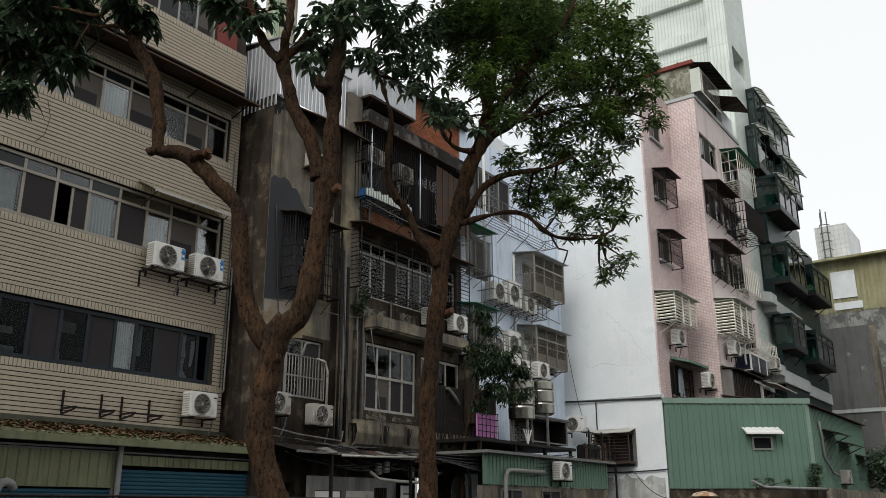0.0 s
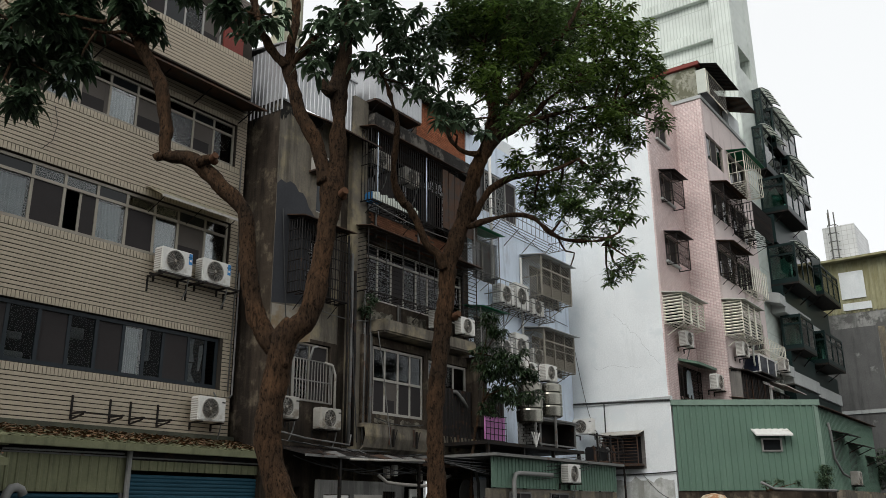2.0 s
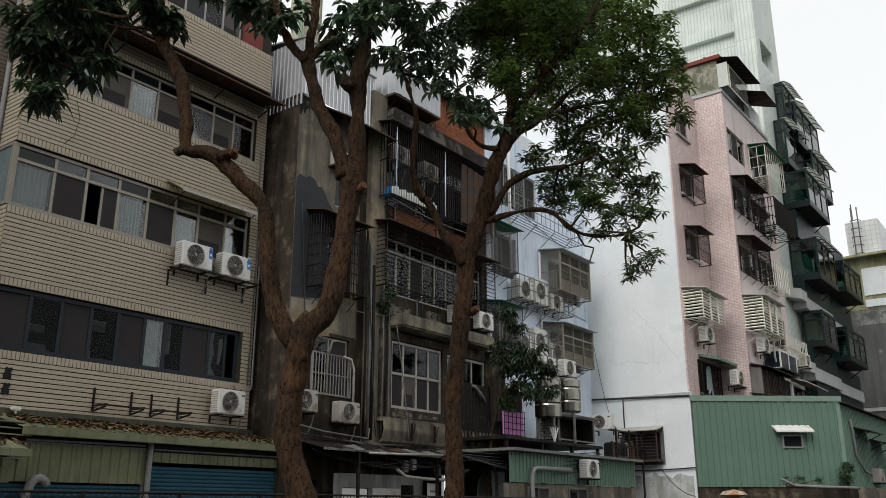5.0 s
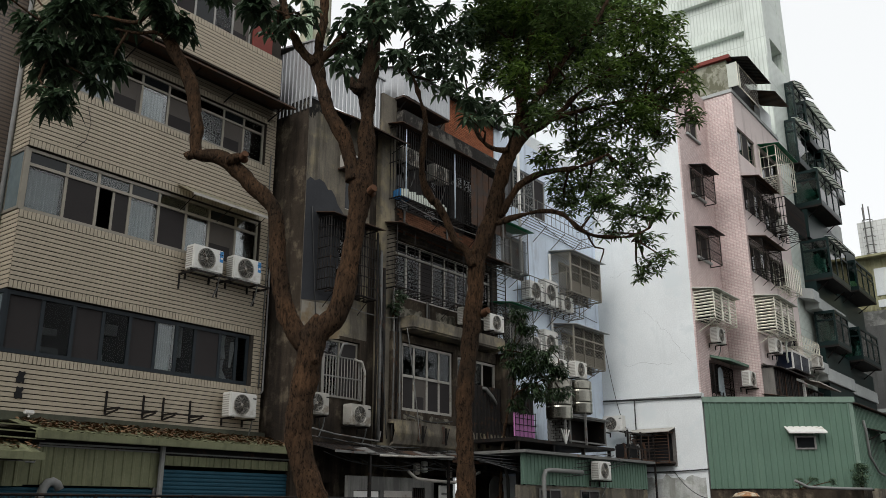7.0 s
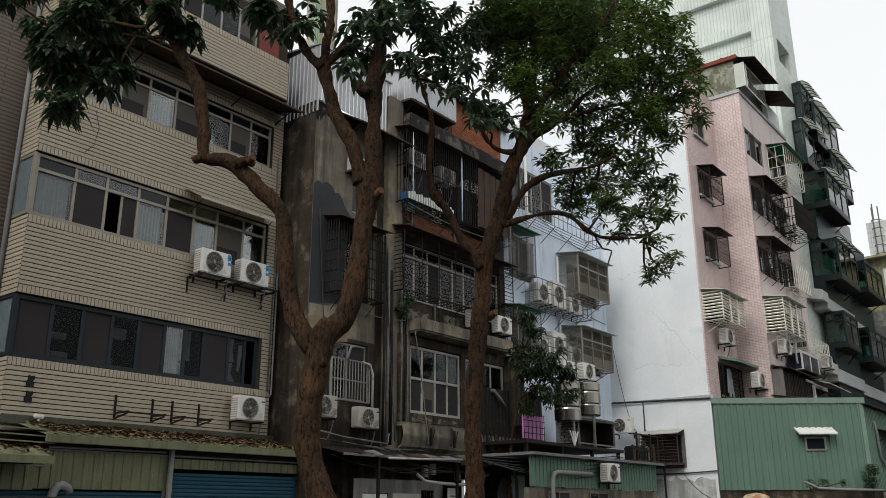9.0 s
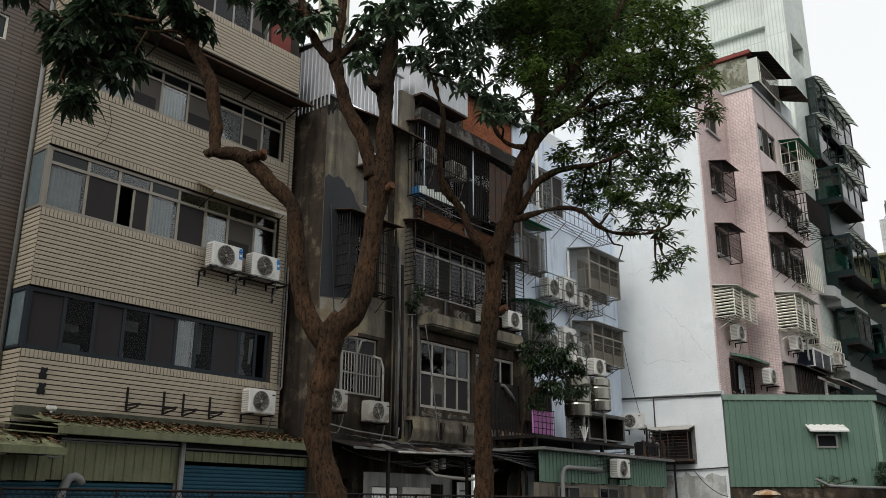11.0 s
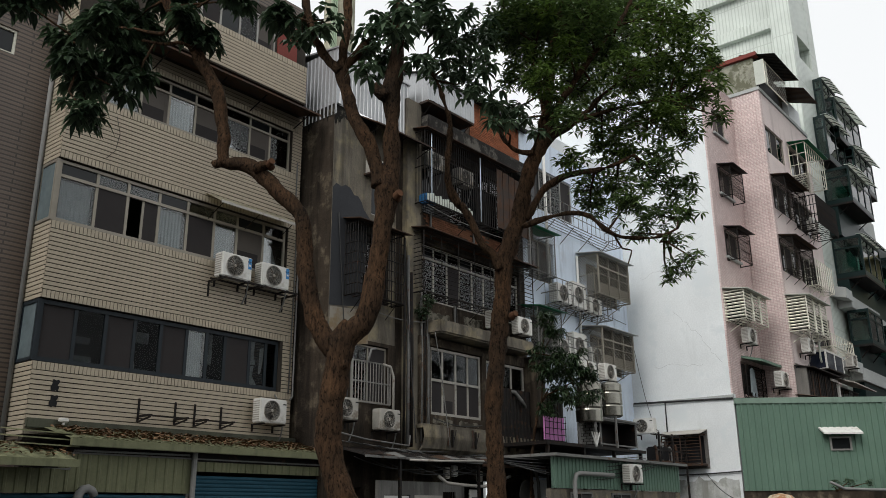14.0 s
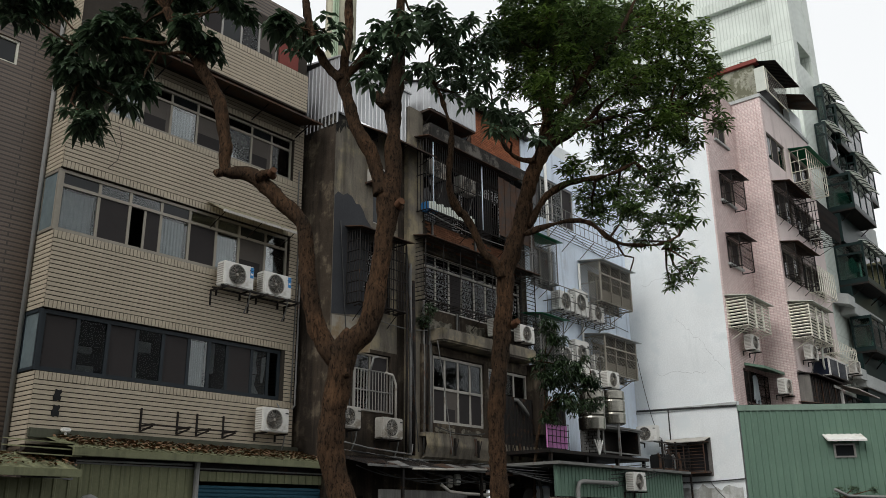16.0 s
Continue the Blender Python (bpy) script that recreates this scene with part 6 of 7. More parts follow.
deck = thing("steel_platform", "dark steel platform with rusty edge carrying tanks", "platform", 14.0, W2 - 0.35, 3.6)
part("deck", boxed((0, 6.4, -2.5, 0.3, 0, 0.1)), STEEL_DARK, deck)
part("edge_beam", bevelled(boxed((0, 6.4, -2.56, -2.5, 0.0, 0.1)), 0.01), STEEL_DARK, deck)
for x in (0.2, 2.3, 4.3, 6.2):
    part("post", boxed((x, x + 0.1, -2.45, -2.35, -3.6, 0)), STEEL_DARK, deck)
for u, z, h in ((16.75, 4.45, 1.35), (18.15, 4.75, 1.15)):
    tk = thing("water_tank", "stainless steel water tank with ring seams", "water tank", u + 0.45, 3.0, z, group="water tanks")
    bm = bmesh.new()
    rad = [0.36, 0.44, 0.45, 0.43, 0.45, 0.45, 0.43, 0.45, 0.45, 0.4, 0.12]
    zz = [0, 0.04, 0.3, 0.34, 0.38, 0.68, 0.72, 0.76, 0.95, 1.0, 1.06]
    tube(bm, [(0, 0, q * h) for q in zz], rad, 48)
    part("drum", bm, CHROME, tk)
    for a in range(3):
        x, y = 0.35 * math.cos(a * 2.1), 0.35 * math.sin(a * 2.1)
        part("leg", boxed((x - 0.03, x + 0.03, y - 0.03, y + 0.03, -(z - 3.7), 0.02)), STEEL, tk)
    ac(AC_PLAIN, u + 0.15, 2.8, z + h * 1.06 + 0.06, 0, 0.95)
# added sheet: its dark colour stands in for the unlit gap between houses
dsf = thing("sheet_fence", "dark sheet added for the unlit gap behind the water tanks", "fence", 14.1, 1.62, 3.7)
bm = bmesh.new()
corrugated(bm, 0, 3.7, 0, 1.75, 0, 0.2, 0.03)
part("sheet", bm, STEEL_DARK, dsf)
for x in (0.1, 1.9, 3.6):
    part("post", boxed((x, x + 0.06, 0.006, 0.06, 0, 1.8)), RUST, dsf)
pk = thing("purple_crate_rack", "purple plastic sheets behind a dark iron grille", "rack", 14.1, 3.15, 3.7)
part("panel", boxed((0.05, 1.15, -0.06, 0.0, 0.05, 0.75)), PURPLE, pk)
for i in range(6):
    place("bar", bar_mesh(0.8, 0.012, "z", STEEL_DARK), pk, 0.02 + 0.23 * i, -0.09, 0)
for i in range(5):
    place("rail", bar_mesh(1.2, 0.012, "x", STEEL_DARK), pk, 0, -0.09, 0.02 + 0.19 * i)
bb = thing("block_cabinet", "cabinet with a block-patterned side and open dark front", "cabinet", 17.5, 2.4, 3.78)
part("body", boxed((0, 2.6, 0.0, 0.06, 0, 0.85), (0, 0.06, -0.75, 0, 0, 0.85), (2.54, 2.6, -0.75, 0, 0, 0.85)), STEEL_DARK, bb)
part("top", boxed((-0.05, 2.75, -0.85, 0.05, 0.85, 0.9)), STEEL, bb)
part("frame", boxed((0, 2.6, -0.8, -0.75, 0, 0.05), (0, 2.6, -0.8, -0.75, 0.8, 0.85), (0, 0.05, -0.8, -0.75, 0.05, 0.8), (2.55, 2.6, -0.8, -0.75, 0.05, 0.8)), STEEL, bb)
blk = to_mesh("block", boxed((-0.02, 0, 0, 0.2, 0, 0.075)), PVC)
for i in range(9):
    for j in range(3):
        place("block", blk, bb, 0, -0.72 + j * 0.24 + (0.1 if i % 2 else 0), 0.03 + i * 0.09)
fl = thing("folded_umbrella_stand", "white folded metal stand on the platform edge", "stand", 16.4, 3.65, 3.62)
for dx in (-0.25, -0.08, 0.08, 0.25):
    part("leg", tubed([(0, 0, 0), (dx, 0, 0.45)], 0.025, 5), AC_WHITE, fl)
# green lean-to along the foot of the blue house
lo = thing("metal_lean_to", "green ribbed sheet lean-to with a sloping eave", "lean-to", 12.9, 4.15, 0)
bm = bmesh.new()
corrugated(bm, 0, 8.3, 2.3, 3.15, 0, 0.2, 0.025)
part("sheet", bm, GREEN_METAL, lo)
part("eave", boxed((-0.1, 8.5, -0.25, 3.0, 3.16, 3.24)), STEEL, lo)
part("lower_wall", boxed((0, 8.3, 0.03, 0.2, 0, 2.28)), CONCRETE_GREY, lo)
window(lo, 1.0, 2.2, 1.5, 2.2, -0.02, "gs", STEEL)
window(lo, 3.4, 4.6, 1.5, 2.2, -0.02, "gs", STEEL)
ac(AC_PLAIN, 16.75, 4.3, 2.5, 0, 0.95)
pipe("duct", "pale bent duct on the green lean-to", [(13.9, 4.3, 0), (13.9, 4.3, 2.5), (14.0, 4.3, 2.68), (14.2, 4.3, 2.72), (16.2, 4.3, 2.72)], 0.065, PVC)
for k in range(6):
    pipe("cable", "loose cable bundle under the eaves", sag((10.5 + k * 0.3, 3.4 + 0.1 * k, 3.1 - 0.06 * k), (18.0 + k * 0.2, 4.4, 3.35 - 0.05 * k), 0.12 + 0.05 * k), 0.014, CABLE)

# ---- white gable: caged opening, unit, pipes ----
gc = thing("window_cage", "weathered iron cage over a rough opening in the white gable", "window cage", 24.0, 2.5, 3.35, -90)
part("opening", boxed((-0.1, 1.65, -0.015, -0.003, -0.15, 1.25)), surface("rough_cement_surround", (0.16, 0.15, 0.14), 0.95, vary=0.4, scale=3, bump=0.02), gc)
part("dark_glass", boxed((0.05, 1.5, -0.03, -0.016, 0.05, 1.05)), BLACK, gc)
fr = bmesh.new()
for x in (0, 0.75, 1.55):
    tube(fr, [(x, -0.5, 0), (x, -0.5, 1.1)], 0.025, 4)
    tube(fr, [(x, -0.5, 0), (x, 0, 0)], 0.025, 4)
    tube(fr, [(x, -0.5, 1.1), (x, 0, 1.1)], 0.025, 4)
part("frame", fr, RUST, gc)
for i in range(10):
    place("bar", bar_mesh(1.55, 0.014, "x", RUST), gc, 0, -0.5, 0.03 + i * 0.118)
    place("bar", bar_mesh(0.5, 0.014, "y", RUST), gc, 0, -0.5, 0.03 + i * 0.118)
part("tray", boxed((-0.03, 1.58, -0.53, 0, -0.06, 0)), RUST, gc)
bm = bmesh.new()
slab(bm, (-0.1, -0.65, 1.12), (1.65, -0.65, 1.12), (1.65, 0, 1.3), (-0.1, 0, 1.3), 0.03)
part("roof_sheet", bm, AC_GREY, gc)
ac(AC_PLAIN, 23.4, 1.55, 4.55, -90)
pipe("conduit", "dark conduit along the white gable", [(23.96, 1.2, 5.85), (23.96, 5.3, 5.72)], 0.035, CABLE)
pipe("conduit", "dark conduit down the white gable", [(23.96, 2.55, 5.8), (23.96, 2.55, 4.6)], 0.025, CABLE)
pipe("cable", "black cable low across the white gable", sag((23.95, 1.2, 3.05), (23.95, 5.35, 3.05), 0.06), 0.025, CABLE)
pipe("cable", "thin cable looping down the white gable", sag((23.95, 1.4, 8.0), (23.95, 2.0, 5.0), 0.3), 0.012, CABLE)
pipe("cable", "thin cable looping down the white gable", sag((23.95, 4.0, 3.0), (23.0, 5.6, 2.0), 0.2), 0.014, CABLE)

# ---- pink house fittings ----
for x0, x1, z0, z1 in HOLES_A[1:4]:
    window(pink, x0, x1, z0, z1, -5.25, "gs", FRAME_BROWN)
    part("sill", bevelled(boxed((x0 - 0.08, x1 + 0.08, -5.4, -5.29, z0 - 0.1, z0)), 0.01), GREY_BAND, pink)
for x0, x1, z0, z1 in HOLES_B[:6] + HOLES_B[7:]:
    window(pink, x0, x1, z0, z1, -6.5, "gsg", FRAME_BROWN)
for z0, z1 in ((14.3, 15.45), (11.55, 12.7)):
    cage(25.0, 26.35, 5.3, 0.5, z0 - 0.2, z1 - 0.05, STEEL_DARK, mesh=True, roof=STEEL_DARK, label="dark iron window cage with diamond mesh", floor=False)
    cage(27.75, 30.4, 6.56, 0.55, z0 - 0.2, z1, STEEL_DARK, mesh=True, roof=RUST, label="dark iron balcony cage with diamond mesh")
cage(30.6, 33.6, 6.56, 0.95, 13.95, 15.3, STEEL_DARK, "z", 0.12, label="black balcony cage holding an air conditioner")
ac(AC_PLAIN, 31.6, 6.7, 14.0)
cage(30.8, 33.6, 6.56, 0.75, 16.45, 18.0, STEEL_WHITE, "z", 0.32, roof=GREEN_SHEET, label="white barred balcony cage under a green roof sheet")
cage(30.8, 33.2, 6.56, 0.5, 11.2, 12.4, STEEL_WHITE, "z", 0.3, label="white bent-tube balcony guard", r=0.03)
cage(24.1, 26.5, 5.3, 0.8, 8.72, 9.85, STEEL_WHITE, "x", 0.125, label="cream painted balcony cage with level slats", rails=0, r=0.036, roof=PALE_SHEET)
cage(27.6, 30.2, 6.56, 0.8, 8.65, 10.05, STEEL_WHITE, "x", 0.125, label="cream painted balcony cage with level slats", rails=0, r=0.036, roof=PALE_SHEET)
cage(30.6, 33.8, 6.56, 0.8, 8.4, 8.95, STEEL_WHITE, "z", 0.25, label="low cream balcony railing", rails=1)
ac(AC_PLAIN, 25.0, 5.5, 7.95)
ac(AC_PLAIN, 28.2, 6.75, 7.85)
ac(AC_PLAIN, 33.6, 7.0, 7.9)
ac(AC_PLAIN, 26.7, 6.0, 6.35, 0, 1.05)
cage(25.2, 27.3, 5.3, 0.15, 5.85, 7.15, STEEL_DARK, mesh=True, label="dark mesh screen over a back door", floor=False)
gr = thing("door_canopy", "mossy green canopy over the back door", "canopy", 25.3, 5.3, 7.3)
bm = bmesh.new()
slab(bm, (0, -0.8, 0), (2.2, -0.8, 0), (2.2, 0, 0.22), (0, 0, 0.22), 0.1)
part("sheet", bm, GREEN_METAL, gr)
ann = thing("roof_annexe", "dark weathered annexe on the shed roof with green windows", "annexe", 27.58, 7.05, 5.72)
part("wall", boxed((0, 0.08, 0.02, 0.48, 0, 1.42)), surface("plain_grey_board", (0.19, 0.18, 0.165), 0.85, vary=0.2, streak=(0.1, 0.095, 0.09)), ann, "plain grey board wall")
bm = bmesh.new()
corrugated(bm, 0.08, 3.95, 0, 1.38, 0.02, 0.22, 0.03)
part("front_sheet", bm, STEEL_DARK, ann)
for x in (0.5, 1.3, 2.2, 3.1):
    part("batten", boxed((x, x + 0.07, -0.03, -0.012, 0, 1.38)), RUST, ann)
bm = bmesh.new()
slab(bm, (-0.1, -0.3, 1.42), (4.0, -0.3, 1.42), (4.0, 0.45, 1.56), (-0.1, 0.45, 1.56), 0.05)
part("roof_sheet", bm, STEEL_DARK, ann)
bm = bmesh.new()
slab(bm, (4.02, -0.7, 1.22), (7.6, -0.7, 1.16), (7.6, 0.4, 1.52), (4.02, 0.4, 1.56), 0.05)
part("side_roof", bm, AC_GREY, ann, "pale grey sloping roof sheet")
part("white_post", boxed((3.97, 4.17, -0.06, 0.1, 0, 1.16)), AC_WHITE, ann)
part("white_beam", boxed((2.9, 3.96, -0.06, -0.032, 1.2, 1.31)), AC_WHITE, ann)
window(ann, 4.2, 7.3, 0.05, 1.1, 0, "gcgs", GREEN_FRAME)
# laundry, boxed window and drain over the annexe
shirt = thing("hung_shirt", "pale grey shirt hung inside the back door", "clothing", 25.45, 5.48, 6.0)
bm = bmesh.new()
n = 14
lo_, hi_ = [], []
for k in range(n + 1):
    x, y = 0.75 * k / n, 0.035 * math.sin(k * 1.9)
    lo_.append(bm.verts.new((x, y, 0.08 * math.sin(k * 0.9))))
    hi_.append(bm.verts.new((0.12 + x * 0.68, y * 0.6, 0.95 + 0.12 * math.sin(math.pi * k / n))))
for k in range(n):
    bm.faces.new((lo_[k], lo_[k + 1], hi_[k + 1], hi_[k]))
bmesh.ops.solidify(bm, geom=list(bm.faces), thickness=0.012)
part("cloth", bm, CURTAIN, shirt, smooth=True)
bwin = thing("window_box", "white framed box window with dark blue panes", "window", 29.7, 6.57, 7.3)
part("frame", boxed((0, 2.5, -0.7, -0.64, 0, 0.07), (0, 2.5, -0.7, -0.64, 0.75, 0.82), (0, 0.08, -0.7, -0.64, 0.07, 0.75), (1.2, 1.28, -0.7, -0.64, 0.07, 0.75), (2.42, 2.5, -0.7, -0.64, 0.07, 0.75),
                    (0, 0.06, -0.64, 0, 0, 0.07), (0, 0.06, -0.64, 0, 0.75, 0.82)), AC_WHITE, bwin)
part("pane", boxed((0.08, 1.2, -0.68, -0.67, 0.07, 0.75), (1.28, 2.42, -0.68, -0.67, 0.07, 0.75), (0.02, 0.03, -0.64, 0, 0.07, 0.75)), opaque_glass("dark_blue_glass", (0.012, 0.018, 0.035)), bwin)
part("floor_tray", boxed((-0.3, 2.6, -0.85, 0, -0.06, -0.003)), STEEL_DARK, bwin)
pipe("drain_hose", "pale bent drain hose below the slatted cage", [(30.0, 7.0, 8.55), (29.7, 7.05, 8.3), (29.65, 7.05, 7.8), (29.8, 7.05, 7.5), (30.4, 7.05, 7.3), (30.9, 7.05, 7.28)], 0.045, PALE_SHEET)
# top of the pink house
rt_ = thing("rooftop_room", "stained grey rooftop room with red roof edge and window box", "rooftop room", 27.5, 6.5, HP + 0.16)
rt_.scale = (0.95, 0.95, 0.84)
part("end_wall", boxed((0, 0.2, 0.0, 3.0, 0, 1.75)), surface("mossy_pale_concrete", (0.30, 0.30, 0.24), 0.9, vary=0.5, scale=2.5, stain=(0.12, 0.12, 0.08), stains=0.5, stain_scale=2), rt_)
part("front_wall", boxed((0.2, 6.0, 0.3, 0.5, 0, 1.75)), CONCRETE_GREY, rt_)
part("window_box", boxed((0.0, 0.32, -0.45, -0.41, 0.1, 1.5), (0.0, 0.04, -0.41, 0, 0.1, 1.5)), PALE_SHEET, rt_, "yellowed window box panels")
part("box_frame", boxed((0.0, 0.05, -0.48, -0.451, 0.1, 1.5), (0.28, 0.33, -0.48, -0.451, 0.1, 1.5), (0.05, 0.28, -0.48, -0.451, 0.75, 0.8), (0.33, 3.1, -0.46, -0.43, 0.1, 0.16), (0.33, 3.1, -0.46, -0.43, 1.44, 1.5)), STEEL_WHITE, rt_)
bm = bmesh.new()
k = -1.3
while k < 2.75:
    for sg in (1, -1):
        a, b = max(0, k), min(2.75, k + 1.28)
        if b > a + 0.03:
            za, zb = (a - k, b - k) if sg > 0 else (1.28 - a + k, 1.28 - b + k)
            tube(bm, [(0.33 + a, -0.44, 0.16 + za), (0.33 + b, -0.44, 0.16 + zb)], 0.011, 3)
    k += 0.2
part("wire_lattice", bm, AC_GREY, rt_, kind="stuff")
# black sheet stands in for the shade behind the lattice
part("shaded_window", boxed((0.4, 3.0, -0.06, -0.02, 0.1, 1.4)), BLACK, rt_)
part("red_edge", boxed((-0.15, 0.25, -0.2, 3.0, 1.78, 2.0)), RED_PANEL, rt_)
bm = bmesh.new()
ribbed_roof(bm, -0.1, 3.4, -1.05, 1.55, 0.6, 2.1)
part("roof_sheet", bm, STEEL_DARK, rt_)
bm = bmesh.new()
ribbed_roof(bm, 3.4, 5.7, -1.2, 1.05, 0.5, 1.75)
part("roof_sheet", bm, RUST, rt_)
part("pale_panel", boxed((4.6, 6.4, -0.02, 0.25, 0, 1.2)), WHITE_PAINT, rt_)


# ---- foot of the grey and dark houses ----
foot = thing("ground_floor_wall", "dark grimy shop wall under a rusty canopy", "wall", 7.06, 1.1, 0)
bm = bmesh.new()
wall_pieces(bm, 0, 9.4, 0, 3.25, 0, 0.2, [(0.3, 1.4, 0, 2.3), (5.6, 8.2, 0, 2.6)])
part("wall", bm, CONCRETE_DARK, foot)
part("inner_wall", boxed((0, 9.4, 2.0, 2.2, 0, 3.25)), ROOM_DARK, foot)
can2 = thing("rusty_canopy", "sagging rusty sheet canopy along the shop fronts", "canopy", 6.9, 1.15, 0)
bm = bmesh.new()
ribbed_roof(bm, 0.3, 9.3, -1.35, 3.0, 0.0, 3.3, 0.12, 0.02)
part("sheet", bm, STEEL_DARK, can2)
part("edge", boxed((0.3, 5.0, -1.37, -1.33, 2.96, 3.02)), STEEL, can2)
part("edge", boxed((5.0, 9.3, -1.39, -1.35, 2.9, 2.98)), RUST, can2)
for x in (1.6, 4.9, 8.9):
    part("post", boxed((x, x + 0.07, -1.3, -1.23, 0, 2.98)), STEEL_DARK, can2)
kiosk = thing("painted_partition", "grey painted shop partition with a white door", "partition", 8.2, 2.0, 0)
bm = bmesh.new()
wall_pieces(bm, 0, 3.5, 0, 2.45, 0, 0.12, [(0.2, 1.2, 0, 2.1), (2.55, 3.1, 1.4, 2.2)])
part("wall", bm, surface("grimy_grey_paint", (0.24, 0.235, 0.22), 0.85, vary=0.3, bump=0.01, streak=(0.07, 0.07, 0.065)), kiosk)
part("door", bevelled(boxed((0.22, 1.18, 0.02, 0.07, 0, 2.08)), 0.01), AC_WHITE, kiosk, "white painted door")
part("panel", boxed((1.35, 2.5, -0.02, -0.004, 0.3, 2.1)), AC_GREY, kiosk)
for i in range(6):
    part("window_bar", boxed((2.57 + 0.09 * i, 2.6 + 0.09 * i, 0.0, 0.03, 1.4, 2.2)), STEEL_DARK, kiosk)
for u, z, h, mt in ((10.8, 2.55, 0.32, AC_GREY), (11.15, 2.62, 0.3, AC_WHITE), (12.3, 2.5, 0.3, AC_GREY)):
    me_ = thing("meter_box", "small electric meter box under the canopy", "meter box", u, 1.95, z, group="meter boxes")
    part("box", bevelled(boxed((0, 0.2, -0.12, 0, 0, h)), 0.02), mt, me_)
nb = thing("notice_board", "small white notice board with unreadable lines", "sign", 11.65, 2.2, 1.55)
part("board", boxed((0, 0.5, -0.03, 0, 0, 0.72)), AC_WHITE, nb)
for i in range(3):
    part("text_bar", boxed((0.1, 0.4, -0.036, -0.031, 0.15 + 0.16 * i, 0.2 + 0.16 * i)), STEEL, nb)
pipe("conduit", "thick pale conduit sagging under the canopy", [(10.2, 2.3, 2.6), (10.5, 2.35, 2.42), (11.2, 2.35, 2.38), (12.2, 2.35, 2.36), (12.8, 2.4, 2.5), (13.4, 2.4, 2.68)], 0.045, AC_GREY)
pipe("conduit", "grey pipe run along the wall foot", [(7.2, 1.5, 3.62), (8.2, 1.5, 3.5), (9.9, 1.5, 3.42), (9.95, 1.5, 3.7)], 0.022, STEEL)
pipe("conduit", "grey pipe run along the wall foot", [(13.2, 2.55, 3.0), (14.4, 2.6, 2.98), (14.6, 2.6, 2.5), (14.6, 2.6, 0)], 0.05, PVC)
for k in range(9):
    a = (7.3 + 0.55 * k, 2.0 + 0.05 * k, 3.0 - 0.05 * (k % 3))
    b = (9.6 + 0.9 * k, 2.3, 2.75 + 0.06 * (k % 4))
    pipe("cable", "tangled black cable under the canopy", sag(a, b, 0.12 + 0.07 * (k % 4)), 0.012, CABLE)
arch = thing("round_topped_panel", "rusty round-topped panel leaning in the dark shop front", "panel", 14.0, 2.3, 1.2)
bm = bmesh.new()
prism(bm, [(0, 0), (0.75, 0), (0.75, 1.0)] + [(0.375 + 0.375 * math.cos(a * math.pi / 8), 1.0 + 0.4 * math.sin(a * math.pi / 8)) for a in range(1, 8)] + [(0, 1.0)], -0.03, 0)
part("panel", bm, STEEL, arch)
bm = bmesh.new()
prism(bm, [(0.0, 0.35), (0.7, 0.7), (0.72, 0.95), (0.02, 0.6)], -0.06, -0.035)
part("rusty_strip", bm, surface("orange_rust", (0.2, 0.09, 0.045), 0.85, vary=0.3), arch)
fence = thing("chain_link_fence", "low dark wire fence in front of the shops", "fence", -6.0, 5.6, 0)
part("top_rail", tubed([(0, 0, 1.81), (24, 0, 1.86)], 0.022, 6), STEEL_DARK, fence)
for i in range(15):
    part("post", tubed([(i * 1.7, 0, 0), (i * 1.7, 0, 1.83 + 0.0035 * i)], 0.03, 6), STEEL_DARK, fence)
bm = bmesh.new()
for i in range(240):
    for s_ in (0, 1):
        x = i * 0.1
        tube(bm, [(x + s_ * 0.35, 0, 1.4), (x + 0.35 - s_ * 0.35, 0, 1.81 + 0.002 * x)], 0.005, 3)
part("wire_netting", bm, STEEL_DARK, fence, kind="stuff")

# ---- roofs and brickwork above the dark house ----
bw = thing("brick_wall", "orange brick rooftop wall with thin joints", "wall", 13.45, W2 - 0.05, 13.7)
part("mortar", boxed((0, 2.95, 0.012, 0.2, 0, 1.75)), surface("grey_mortar", (0.2, 0.15, 0.12), 0.95, vary=0.3), bw)
bm = bmesh.new()
for j in range(26):
    for i in range(-1, 14):
        x = i * 0.215 + (0.107 if j % 2 else 0)
        x0, x1 = max(0, x), min(2.95, x + 0.2)
        if x1 - x0 > 0.03:
            box(bm, x0, x1, 0, 0.05, j * 0.067 + 0.004, j * 0.067 + 0.059)
part("brickwork", bm, BRICK, bw, kind="stuff")
bm = bmesh.new()
slab(bm, (-0.2, -0.3, 1.8), (3.3, -0.3, 1.62), (3.3, 3, 2.3), (-0.2, 3, 2.5), 0.08)
part("roof_sheet", bm, STEEL_DARK, bw)
part("pale_end_post", boxed((2.95, 3.15, -0.02, 0.3, -0.6, 0.9)), WHITE_PAINT, bw)
rg = random.Random(3)
bk = to_mesh("brick", boxed((0, 0.2, -0.014, 0.0, 0, 0.058)), BRICK_OLD)
n = 0
for j in range(11):
    for i in range(25):
        x = 0.25 + i * 0.213 + (0.1 if j % 2 else 0)
        if x < 5.2 and rg.random() > 0.1 and n < 295:
            place("brick", bk, b3, x, 0.0, 9.82 + j * 0.068)
            n += 1

# ---- small roof sheds and blocks behind the row ----
st = thing("stair_tower", "pale yellow stair tower with round ledges behind the roofs", "building", 20.4, -13.1)
bm = bmesh.new()
tube(bm, [(0, 0, 0), (0, 0, 26.2)], [0.8, 0.8], 20)
